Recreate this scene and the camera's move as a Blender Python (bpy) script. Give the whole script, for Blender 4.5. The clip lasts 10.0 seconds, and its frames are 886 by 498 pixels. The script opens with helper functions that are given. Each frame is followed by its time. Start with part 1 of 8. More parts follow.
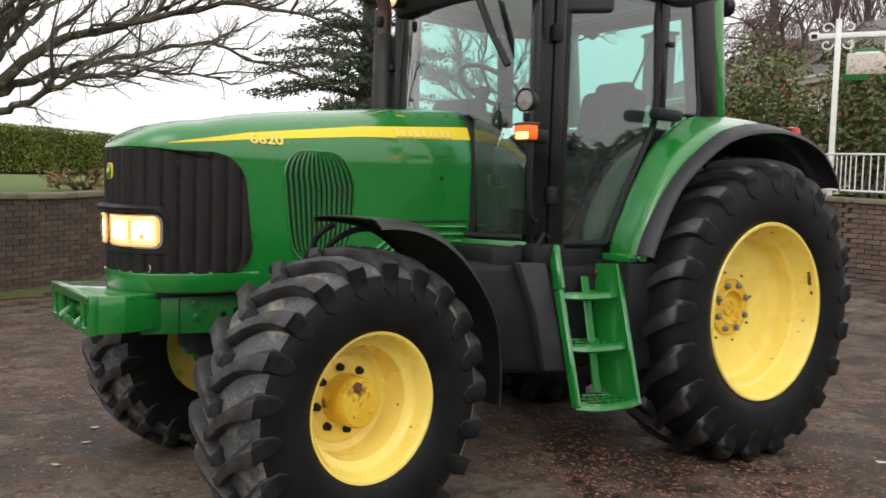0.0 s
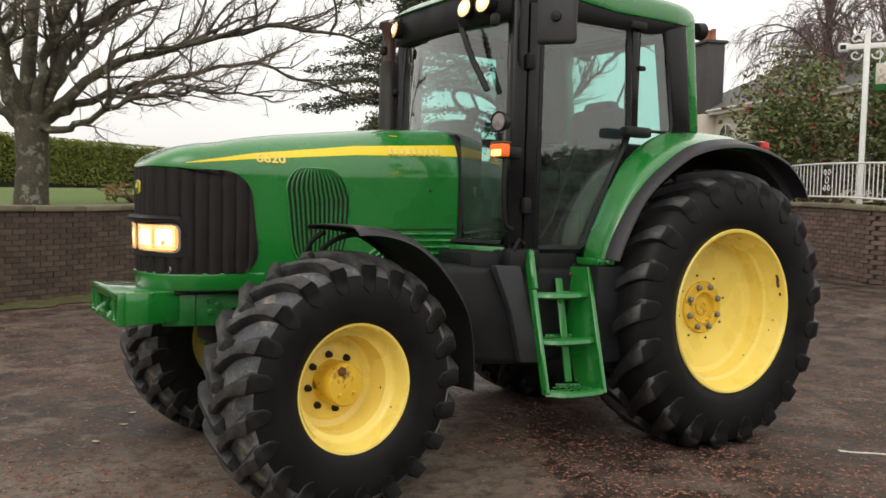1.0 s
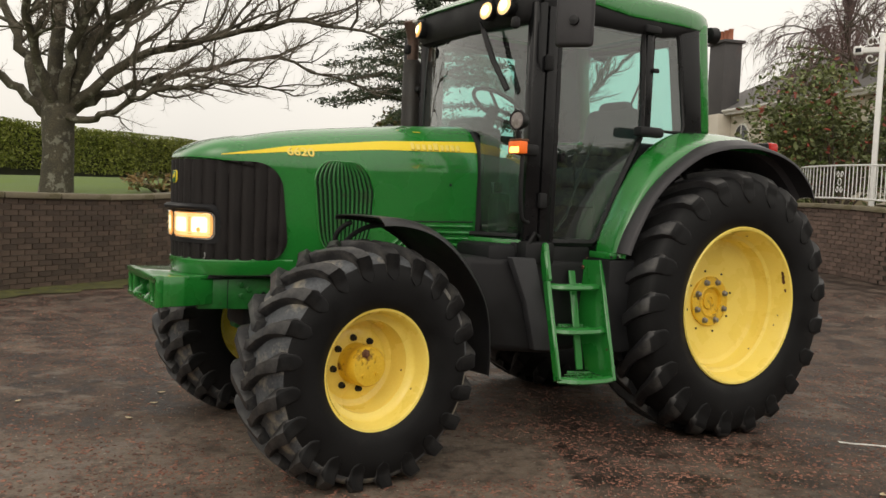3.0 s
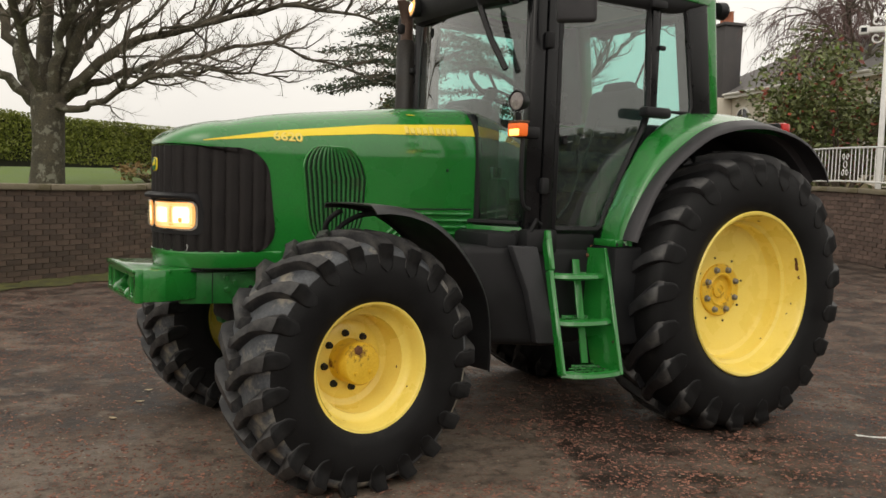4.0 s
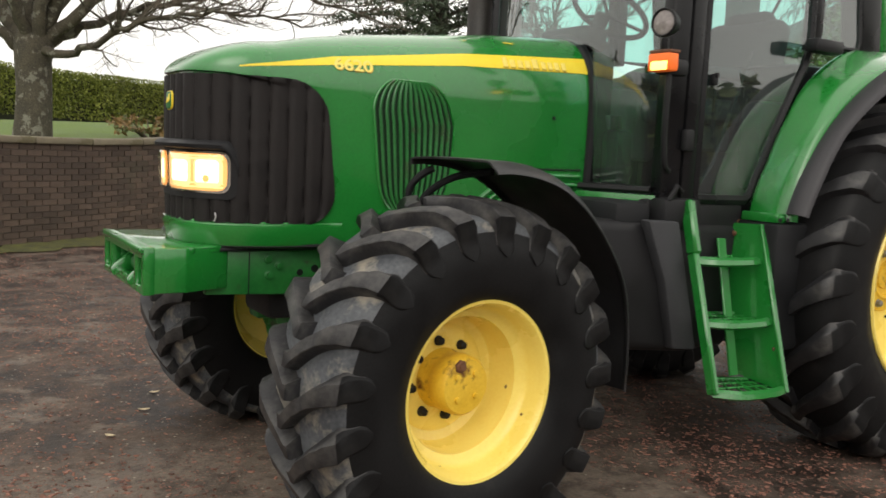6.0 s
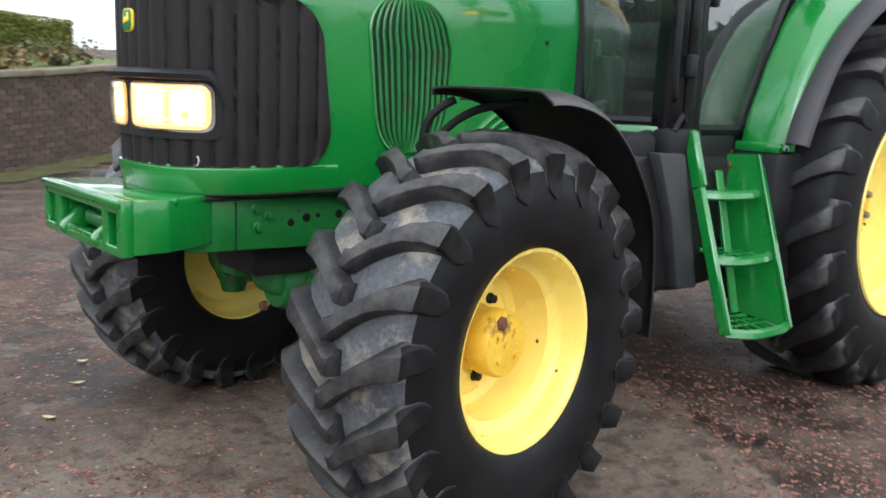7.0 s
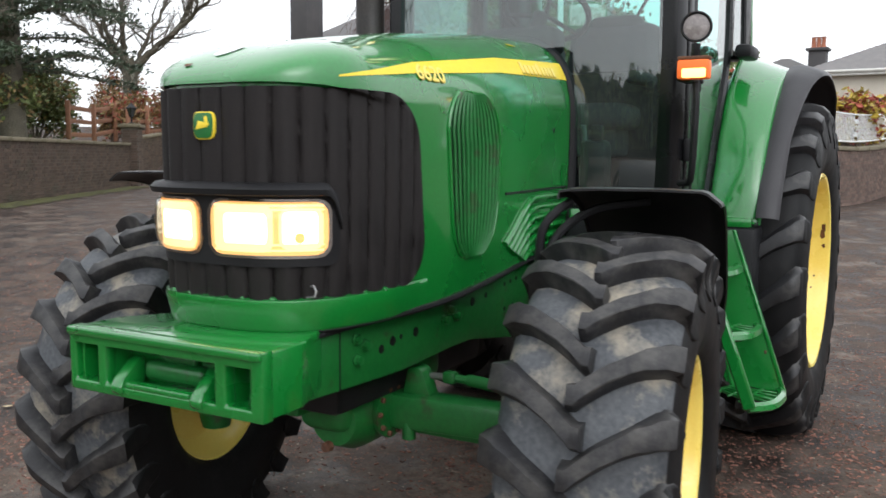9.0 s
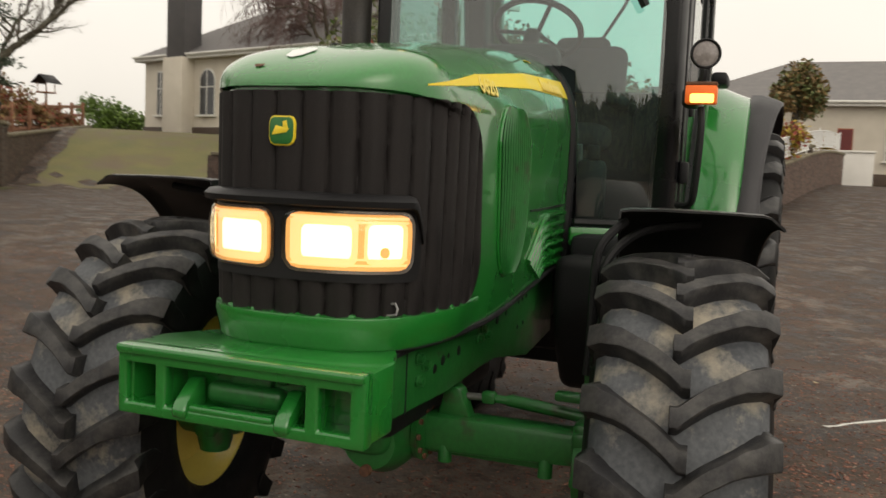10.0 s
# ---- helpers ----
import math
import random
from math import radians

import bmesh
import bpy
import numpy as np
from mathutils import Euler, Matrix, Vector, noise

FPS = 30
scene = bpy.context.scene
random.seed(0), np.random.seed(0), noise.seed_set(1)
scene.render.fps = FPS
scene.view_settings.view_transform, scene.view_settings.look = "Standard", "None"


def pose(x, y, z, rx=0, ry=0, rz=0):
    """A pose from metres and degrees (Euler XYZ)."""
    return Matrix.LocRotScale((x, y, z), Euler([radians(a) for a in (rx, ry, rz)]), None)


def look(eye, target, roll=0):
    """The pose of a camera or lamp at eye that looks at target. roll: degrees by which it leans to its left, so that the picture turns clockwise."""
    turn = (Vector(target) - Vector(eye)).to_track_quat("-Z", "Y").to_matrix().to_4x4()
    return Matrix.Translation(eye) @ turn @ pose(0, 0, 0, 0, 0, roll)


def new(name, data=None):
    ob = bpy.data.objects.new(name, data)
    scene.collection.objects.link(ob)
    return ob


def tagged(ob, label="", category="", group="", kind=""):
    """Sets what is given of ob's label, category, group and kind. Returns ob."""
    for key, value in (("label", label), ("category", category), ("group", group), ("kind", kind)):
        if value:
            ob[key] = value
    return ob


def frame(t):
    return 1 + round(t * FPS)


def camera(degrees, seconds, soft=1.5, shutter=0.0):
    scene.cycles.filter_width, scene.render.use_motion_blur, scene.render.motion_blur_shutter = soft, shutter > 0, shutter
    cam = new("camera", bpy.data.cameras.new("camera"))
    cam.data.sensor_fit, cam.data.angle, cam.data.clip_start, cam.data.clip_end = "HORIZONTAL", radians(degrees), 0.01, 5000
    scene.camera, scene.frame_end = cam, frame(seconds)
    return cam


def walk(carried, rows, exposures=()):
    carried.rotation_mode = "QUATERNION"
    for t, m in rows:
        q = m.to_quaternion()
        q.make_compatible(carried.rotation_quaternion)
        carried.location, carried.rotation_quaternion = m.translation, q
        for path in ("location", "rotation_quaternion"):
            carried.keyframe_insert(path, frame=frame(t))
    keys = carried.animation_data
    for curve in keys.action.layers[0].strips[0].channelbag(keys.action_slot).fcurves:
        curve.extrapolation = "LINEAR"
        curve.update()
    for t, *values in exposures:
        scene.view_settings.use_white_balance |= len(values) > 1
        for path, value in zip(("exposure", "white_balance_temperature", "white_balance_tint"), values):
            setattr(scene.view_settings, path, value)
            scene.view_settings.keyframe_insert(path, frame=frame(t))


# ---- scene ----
cam = camera(53.0, 10.0, 1.5, 0.4)
PATH = [
    (0, (4.382, 3.983, 1.427), (3.212, 2.366, 1.309), 1.9),
    (0.5, (4.402, 4.331, 1.43), (3.222, 2.719, 1.326), 1.1),
    (1, (4.387, 4.664, 1.441), (3.323, 2.973, 1.342), 1.6),
    (1.5, (4.473, 4.818, 1.447), (3.432, 3.111, 1.393), 0.8),
    (2, (4.542, 4.888, 1.444), (3.495, 3.185, 1.411), 1.8),
    (2.5, (4.559, 4.882, 1.435), (3.523, 3.173, 1.355), 2.5),
    (4, (4.395, 4.638, 1.422), (3.356, 2.935, 1.284), 2.0),
    (4.5, (4.271, 4.406, 1.413), (3.263, 2.687, 1.242), 1.1),
    (5, (4.222, 4.065, 1.401), (3.131, 2.395, 1.256), 0.4),
    (5.5, (4.139, 3.695, 1.383), (3.081, 2.004, 1.227), 1.7),
    (6, (4.17, 3.336, 1.355), (3.116, 1.65, 1.136), 2.9),
    (7.5, (4.592, 2.443, 1.319), (3.114, 1.166, 0.89), 1.1),
    (8, (4.789, 2.169, 1.333), (3.171, 1.072, 0.91), 0.7),
    (8.5, (4.877, 1.859, 1.363), (3.169, 0.861, 1.067), 2.4),
    (9, (4.939, 1.596, 1.419), (3.205, 0.621, 1.211), 0.4),
    (9.5, (5.051, 1.337, 1.417), (3.255, 0.468, 1.269), 0.5),
    (10, (5.1, 1.087, 1.41), (3.237, 0.38, 1.238), 2.5),
]
EXPOSURES = [(0.0, -0.05, 6600, 10), (1.0, -0.2, 6850, 10), (2.5, -0.36, 7250, 10), (4.5, -0.34, 7100, 10), (5.0, -0.4, 7000, 10), (5.5, -0.02, 6800, 10), (6.0, -0.02, 6900, 10), (7.4, 0.75, 5700, 10), (8.4, 0.7, 5850, 10),
             (9.0, 0.2, 6150, 10), (10.0, -0.38, 7400, 10)]
walk(cam, [(t, look(eye, target, roll)) for t, eye, target, roll in PATH], EXPOSURES)

# ---- world and light: an overcast winter day ----
world = bpy.data.worlds.new("overcast_sky")
scene.world = world
world.use_nodes = True
wn, wl = world.node_tree.nodes, world.node_tree.links
sky = wn.new("ShaderNodeTexSky")
sky.sky_type, sky.sun_disc = "NISHITA", False
sky.sun_elevation, sky.sun_rotation = radians(32), radians(40)
sky.air_density, sky.dust_density = 1.0, 4.0
fade = wn.new("ShaderNodeHueSaturation")
fade.inputs["Saturation"].default_value = 0.12
wl.new(sky.outputs[0], fade.inputs["Color"])
cloud_co = wn.new("ShaderNodeTexCoord")
cloud = wn.new("ShaderNodeTexNoise")
cloud.inputs["Scale"].default_value, cloud.inputs["Detail"].default_value = 2.2, 5.0
wl.new(cloud_co.outputs["Generated"], cloud.inputs["Vector"])
cloud_ramp = wn.new("ShaderNodeValToRGB")
cloud_ramp.color_ramp.elements[0].position, cloud_ramp.color_ramp.elements[0].color = 0.3, (0.86, 0.865, 0.87, 1)
cloud_ramp.color_ramp.elements[1].position, cloud_ramp.color_ramp.elements[1].color = 0.7, (1.0, 0.99, 0.97, 1)
wl.new(cloud.outputs["Fac"], cloud_ramp.inputs["Fac"])
bg_sky, bg_cloud, bg_sum = wn["Background"], wn.new("ShaderNodeBackground"), wn.new("ShaderNodeAddShader")
bg_sky.inputs["Strength"].default_value = 0.05
bg_cloud.inputs["Strength"].default_value = 1.06
wl.new(fade.outputs[0], bg_sky.inputs["Color"])
# an overcast sky is brightest overhead
height, rise, dome = wn.new("ShaderNodeSeparateXYZ"), wn.new("ShaderNodeMapRange"), wn.new("ShaderNodeMixRGB")
wl.new(cloud_co.outputs["Generated"], height.inputs[0])
wl.new(height.outputs["Z"], rise.inputs["Value"])
rise.inputs["To Min"].default_value, rise.inputs["To Max"].default_value = 1.0, 1.5
dome.blend_type, dome.inputs["Fac"].default_value = "MULTIPLY", 1.0
wl.new(cloud_ramp.outputs[0], dome.inputs["Color1"])
wl.new(rise.outputs["Result"], dome.inputs["Color2"])
wl.new(dome.outputs[0], bg_cloud.inputs["Color"])
wl.new(bg_sky.outputs[0], bg_sum.inputs[0])
wl.new(bg_cloud.outputs[0], bg_sum.inputs[1])
wl.new(bg_sum.outputs[0], wn["World Output"].inputs["Surface"])

sun_data = bpy.data.lights.new("sun", "SUN")
sun_data.energy, sun_data.angle, sun_data.color = 0.4, radians(40), (1.0, 0.96, 0.9)
sun = new("sun", sun_data)
sun.matrix_world = look((9, 12, 13), (0, 0, 0))

# ---- materials ----
def nodes_of(name):
    m = bpy.data.materials.new(name)
    m.use_nodes = True
    return m, m.node_tree.nodes, m.node_tree.links, m.node_tree.nodes["Principled BSDF"]


def surface(name, colours, rough=0.6, metal=0.0, spec=0.5, scale=8.0, bump=0.1, fine=90.0, coat=0.0, vary=0.0, rough_vary=0.15,
            dirt=None, dirt_at=(0.55, 0.7), dirt_scale=3.0, depth=0.004, stretch=(1, 1, 1)):
    """A procedural surface: two tones mixed at a coarse and a fine scale, uneven gloss, fine relief, and patches of dirt."""
    m, n, l, b = nodes_of(name)
    co = n.new("ShaderNodeTexCoord")
    mp = n.new("ShaderNodeMapping")
    mp.inputs["Scale"].default_value = stretch
    l.new(co.outputs["Object"], mp.inputs["Vector"])
    coarse, grain = n.new("ShaderNodeTexNoise"), n.new("ShaderNodeTexNoise")
    for t, s, d in ((coarse, scale, 5.0), (grain, fine, 4.0)):
        t.inputs["Scale"].default_value, t.inputs["Detail"].default_value = s, d
        l.new(mp.outputs["Vector"], t.inputs["Vector"])
    add = n.new("ShaderNodeMath")
    add.operation = "MULTIPLY_ADD"
    add.inputs[1].default_value, add.inputs[2].default_value = 0.45, 0.0
    l.new(grain.outputs["Fac"], add.inputs[0])
    tot = n.new("ShaderNodeMath")
    tot.operation = "MULTIPLY_ADD"
    tot.inputs[1].default_value = 0.55
    l.new(coarse.outputs["Fac"], tot.inputs[0])
    l.new(add.outputs[0], tot.inputs[2])
    ramp = n.new("ShaderNodeValToRGB")
    els = ramp.color_ramp.elements
    for i, c in enumerate(colours):
        p = 0.36 + 0.28 * i / max(1, len(colours) - 1)
        e = els[i] if i < 2 else els.new(p)
        e.position, e.color = p, (*c, 1)
    if len(colours) == 1:
        els[1].color = (*colours[0], 1)
    l.new(tot.outputs[0], ramp.inputs["Fac"])
    out = ramp.outputs["Color"]
    if vary:
        info, hsv = n.new("ShaderNodeObjectInfo"), n.new("ShaderNodeHueSaturation")
        geo, summed = n.new("ShaderNodeNewGeometry"), n.new("ShaderNodeMath")
        summed.operation = "ADD"
        l.new(info.outputs["Random"], summed.inputs[0])
        l.new(geo.outputs["Random Per Island"], summed.inputs[1])
        frac, rng = n.new("ShaderNodeMath"), n.new("ShaderNodeMapRange")
        frac.operation = "FRACT"
        l.new(summed.outputs[0], frac.inputs[0])
        l.new(frac.outputs[0], rng.inputs["Value"])
        rng.inputs["To Min"].default_value, rng.inputs["To Max"].default_value = 1 - vary, 1 + vary
        l.new(rng.outputs["Result"], hsv.inputs["Value"])
        l.new(out, hsv.inputs["Color"])
        out = hsv.outputs["Color"]
    if dirt:
        dn, dr, mix = n.new("ShaderNodeTexNoise"), n.new("ShaderNodeMapRange"), n.new("ShaderNodeMixRGB")
        dn.inputs["Scale"].default_value, dn.inputs["Detail"].default_value, dn.inputs["Roughness"].default_value = dirt_scale, 9.0, 0.65
        l.new(co.outputs["Object"], dn.inputs["Vector"])
        l.new(dn.outputs["Fac"], dr.inputs["Value"])
        dr.inputs["From Min"].default_value, dr.inputs["From Max"].default_value = dirt_at
        l.new(dr.outputs["Result"], mix.inputs["Fac"])
        l.new(out, mix.inputs["Color1"])
        mix.inputs["Color2"].default_value = (*dirt, 1)
        out = mix.outputs["Color"]
    l.new(out, b.inputs["Base Color"])
    rr = n.new("ShaderNodeMapRange")
    l.new(coarse.outputs["Fac"], rr.inputs["Value"])
    rr.inputs["From Min"].default_value, rr.inputs["From Max"].default_value = 0.3, 0.7
    rr.inputs["To Min"].default_value, rr.inputs["To Max"].default_value = max(0.03, rough - rough_vary), min(1.0, rough + rough_vary)
    l.new(rr.outputs["Result"], b.inputs["Roughness"])
    b.inputs["Metallic"].default_value = metal
    b.inputs["Specular IOR Level"].default_value = spec
    b.inputs["Coat Weight"].default_value = coat
    b.inputs["Coat Roughness"].default_value = 0.06
    if bump:
        bp = n.new("ShaderNodeBump")
        bp.inputs["Strength"].default_value, bp.inputs["Distance"].default_value = bump, depth
        l.new(tot.outputs[0], bp.inputs["Height"])
        l.new(bp.outputs["Normal"], b.inputs["Normal"])
    return m


GREEN = surface("green_paint", [(0.006, 0.155, 0.021), (0.010, 0.19, 0.028)], 0.28, scale=3, bump=0.015, coat=0.9, rough_vary=0.08)
# darker than the body green: grimy castings, and shade painted on the intake slats
GREEN_CAST_SHADE = surface("green_casting_and_shade", [(0.007, 0.105, 0.019), (0.012, 0.150, 0.027)], 0.45, scale=6, bump=0.2, fine=60, coat=0.12,
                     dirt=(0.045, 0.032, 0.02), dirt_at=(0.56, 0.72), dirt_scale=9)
YELLOW = surface("yellow_paint", [(0.86, 0.65, 0.13), (0.90, 0.71, 0.17)], 0.30, scale=5, bump=0.05, coat=0.2,
                 dirt=(0.22, 0.10, 0.015), dirt_at=(0.70, 0.78), dirt_scale=9)
YELLOW_HUB = surface("worn_yellow_paint", [(0.68, 0.41, 0.03), (0.80, 0.53, 0.05)], 0.5, scale=10, bump=0.2,
                     dirt=(0.12, 0.035, 0.01), dirt_at=(0.55, 0.68), dirt_scale=14)
YELLOW_DECAL = surface("yellow_decal", [(0.83, 0.62, 0.03), (0.88, 0.68, 0.05)], 0.4, scale=4, bump=0.0)
DECAL_SHADOW = surface("ochre_lettering_shadow", [(0.42, 0.30, 0.02), (0.50, 0.36, 0.03)], 0.4, scale=4, bump=0.0)
RUBBER = surface("tyre_rubber", [(0.005, 0.005, 0.0055), (0.010, 0.010, 0.0105)], 0.55, spec=0.18, scale=6, bump=0.25, fine=120,
                 dirt=(0.03, 0.028, 0.026), dirt_at=(0.6, 0.9), dirt_scale=4)
RUBBER_LUG = surface("scuffed_tyre_rubber", [(0.010, 0.010, 0.0112), (0.023, 0.023, 0.0255)], 0.5, spec=0.4, scale=14, bump=0.3, fine=140,
                     dirt=(0.090, 0.085, 0.078), dirt_at=(0.48, 0.76), dirt_scale=9)
TREAD = surface("dusty_tread_floor", [(0.042, 0.046, 0.053), (0.100, 0.106, 0.114)], 0.55, spec=0.4, scale=9, bump=0.3, fine=80,
                dirt=(0.30, 0.265, 0.205), dirt_at=(0.50, 0.64), dirt_scale=5)
BLACK = surface("black_plastic", [(0.008, 0.008, 0.0088), (0.014, 0.014, 0.0155)], 0.5, spec=0.26, scale=5, bump=0.15, fine=200)
BLACK_SHINE = surface("black_gloss_trim", [(0.006, 0.006, 0.007), (0.010, 0.010, 0.011)], 0.3, spec=0.3, scale=4, bump=0.05)
GREY_PLASTIC = surface("grey_plastic", [(0.008, 0.0085, 0.0095), (0.015, 0.0155, 0.017)], 0.55, spec=0.22, scale=6, bump=0.15, fine=200)
# shade between the intake slats, put into the colour
VENT_SHADE = surface("dark_green_recess_shade", [(0.004, 0.016, 0.006), (0.008, 0.026, 0.010)], 0.6, spec=0.2, scale=6, bump=0.1)
SHIELD_GREY = surface("dusty_grey_plastic", [(0.030, 0.031, 0.034), (0.050, 0.051, 0.055)], 0.6, spec=0.3, scale=6, bump=0.15, fine=200)
GRILLE_BLACK = surface("black_grille_mesh", [(0.009, 0.0076, 0.0076), (0.018, 0.0150, 0.0145)], 0.6, spec=0.25, scale=7, bump=0.5, fine=320)
GUARD_BLACK = surface("sheen_black_plastic", [(0.010, 0.010, 0.011), (0.018, 0.018, 0.020)], 0.42, spec=0.55, scale=5, bump=0.12, fine=160)
FADED_BLACK = surface("faded_black_plastic", [(0.026, 0.025, 0.028), (0.042, 0.040, 0.044)], 0.55, spec=0.4, scale=4, bump=0.12, fine=200)
STEEL = surface("dull_steel", [(0.20, 0.20, 0.21), (0.34, 0.33, 0.32)], 0.45, metal=0.8, scale=20, bump=0.2)
RUST = surface("rusty_steel", [(0.08, 0.035, 0.02), (0.16, 0.07, 0.035)], 0.85, scale=14, bump=0.5)
EXHAUST = surface("sooty_steel", [(0.018, 0.017, 0.016), (0.04, 0.034, 0.03)], 0.6, metal=0.3, scale=9, bump=0.3)
EXHAUST_RUST = surface("heat_browned_steel", [(0.07, 0.04, 0.03), (0.13, 0.08, 0.06)], 0.6, metal=0.3, scale=12, bump=0.3)
SEAT = surface("dark_seat_cloth", [(0.025, 0.026, 0.028), (0.045, 0.046, 0.05)], 0.85, scale=20, bump=0.4, fine=250)
CAB_GREY = surface("cab_lining", [(0.10, 0.10, 0.095), (0.16, 0.155, 0.145)], 0.7, scale=8, bump=0.2)
CHROME = surface("reflector", [(0.75, 0.75, 0.74), (0.85, 0.85, 0.84)], 0.12, metal=1.0, scale=6, bump=0.0, rough_vary=0.03)
RED_LENS = surface("red_lens", [(0.45, 0.01, 0.008), (0.55, 0.015, 0.01)], 0.15, scale=9, bump=0.1)
HEADLINING = surface("pale_headlining", [(0.66, 0.65, 0.62), (0.74, 0.73, 0.70)], 0.8, scale=8, bump=0.2)
PALE_MARK = surface("white_mark", [(0.72, 0.74, 0.72), (0.78, 0.8, 0.78)], 0.35, scale=4, bump=0.0)
MIRROR_GREY = surface("mirror_shell_plastic", [(0.026, 0.025, 0.028), (0.040, 0.039, 0.042)], 0.5, spec=0.35, scale=6, bump=0.15, fine=200)
LAMP_PALE = surface("pale_lamp_glass", [(0.19, 0.165, 0.16), (0.28, 0.25, 0.24)], 0.2, scale=30, bump=0.3)
DECAL_PALE = surface("pale_yellow_lettering", [(0.84, 0.66, 0.14), (0.88, 0.71, 0.19)], 0.4, scale=4, bump=0.0)


def glass(name, tint, rough=0.02, ior=1.45):
    m, n, l, b = nodes_of(name)
    b.inputs["Base Color"].default_value = (*tint, 1)
    b.inputs["Roughness"].default_value = rough
    b.inputs["IOR"].default_value = ior
    b.inputs["Transmission Weight"].default_value = 1.0
    return m


def thin_glass(name, tint, gloss=0.12, dust=0.0):
    """A thin tinted pane: straight-through light with a share of mirror reflection that grows at a slant."""
    m, n, l, b = nodes_of(name)
    tr, gl, mx, lw = n.new("ShaderNodeBsdfTransparent"), n.new("ShaderNodeBsdfGlossy"), n.new("ShaderNodeMixShader"), n.new("ShaderNodeLayerWeight")
    tr.inputs["Color"].default_value = (*tint, 1)
    gl.inputs["Roughness"].default_value = 0.015
    gl.inputs["Color"].default_value = (0.95, 0.97, 0.96, 1)
    lw.inputs["Blend"].default_value = 0.5
    slant, share = n.new("ShaderNodeMath"), n.new("ShaderNodeMath")
    slant.operation, slant.inputs[1].default_value = "POWER", 3.0
    share.operation, share.inputs[1].default_value, share.inputs[2].default_value = "MULTIPLY_ADD", 0.8, gloss
    l.new(lw.outputs["Facing"], slant.inputs[0])
    l.new(slant.outputs[0], share.inputs[0])
    film, dusty = n.new("ShaderNodeBsdfDiffuse"), n.new("ShaderNodeMixShader")
    film.inputs["Color"].default_value = (0.62, 0.64, 0.62, 1)
    grime, amount, place = n.new("ShaderNodeTexNoise"), n.new("ShaderNodeMapRange"), n.new("ShaderNodeTexCoord")
    grime.inputs["Scale"].default_value, grime.inputs["Detail"].default_value = 3.0, 6.0
    l.new(place.outputs["Object"], grime.inputs["Vector"])
    l.new(grime.outputs["Fac"], amount.inputs["Value"])
    amount.inputs["From Min"].default_value, amount.inputs["From Max"].default_value = 0.3, 0.7
    amount.inputs["To Min"].default_value, amount.inputs["To Max"].default_value = 0.3 * dust, 1.7 * dust
    l.new(amount.outputs["Result"], dusty.inputs["Fac"])
    l.new(tr.outputs[0], dusty.inputs[1])
    l.new(film.outputs[0], dusty.inputs[2])
    l.new(share.outputs[0], mx.inputs["Fac"])
    l.new(dusty.outputs[0], mx.inputs[1])
    l.new(gl.outputs[0], mx.inputs[2])
    l.new(mx.outputs[0], n["Material Output"].inputs["Surface"])
    return m


def glow(name, colour, strength):
    m, n, l, b = nodes_of(name)
    b.inputs["Base Color"].default_value = (*colour, 1)
    b.inputs["Emission Color"].default_value = (*colour, 1)
    b.inputs["Emission Strength"].default_value = strength
    return m


CAB_GLASS = thin_glass("tinted_cab_glass", (0.54, 0.83, 0.78), 0.115, 0.028)
LENS = thin_glass("clear_lens", (0.97, 0.96, 0.93), 0.04)
LAMP_HOT = glow("lit_filament", (1.0, 0.84, 0.55), 2.6)
LAMP_WARM = glow("lit_bowl", (1.0, 0.54, 0.18), 0.52)
LAMP_STREAK = glow("lit_reflector_facets", (1.0, 0.68, 0.32), 0.95)
ROOF_LAMP = glow("lit_roof_lamp", (1.0, 0.80, 0.50), 3.0)
AMBER = glow("lit_amber_lens", (0.9, 0.16, 0.02), 0.22)
AMBER_HOT = glow("lit_amber_bulb", (1.0, 0.52, 0.12), 4.0)
MIRROR = surface("mirror_silver", [(0.9, 0.9, 0.9), (0.92, 0.92, 0.92)], 0.05, metal=1.0, bump=0.0, rough_vary=0.02)


# ---- building helpers ----
def part(name, data, mat, parent=None, label="", smooth=40, m=None):
    """One mesh object out of (verts, faces), a list of such pairs, or a ready mesh."""
    if isinstance(data, bpy.types.Mesh):
        me = data
    else:
        me = mesh_of(name, data, smooth)
    if mat is not None and not me.materials:
        for one in (mat if isinstance(mat, (list, tuple)) else [mat]):
            me.materials.append(one)
    ob = new(name, me)
    if parent is not None:
        ob.parent = parent
    if m is not None:
        ob.matrix_basis = m
    if label:
        tagged(ob, label)
    return ob


def mesh_of(name, data, smooth=40, fix=True):
    pairs = data if isinstance(data, list) else [data]
    verts, faces, k = [], [], 0
    for v, f in pairs:
        verts.extend(tuple(p) for p in v)
        faces.extend(tuple(i + k for i in q) for q in f)
        k += len(v)
    me = bpy.data.meshes.new(name)
    me.from_pydata(verts, [], faces)
    if fix:
        bm = bmesh.new()
        bm.from_mesh(me)
        bmesh.ops.recalc_face_normals(bm, faces=bm.faces)
        bm.to_mesh(me)
        bm.free()
    if smooth:
        me.polygons.foreach_set("use_smooth", [True] * len(me.polygons))
        me.set_sharp_from_angle(angle=radians(smooth))
    return me


def pairs_of(bm):
    bm.verts.index_update()
    out = [v.co.copy() for v in bm.verts], [[v.index for v in f.verts] for f in bm.faces]
    bm.free()
    return out


def moved(pair, m):
    return [m @ Vector(p) for p in pair[0]], pair[1]


def mirrored(pair):
    return [(p[0], -p[1], p[2]) for p in pair[0]], pair[1]


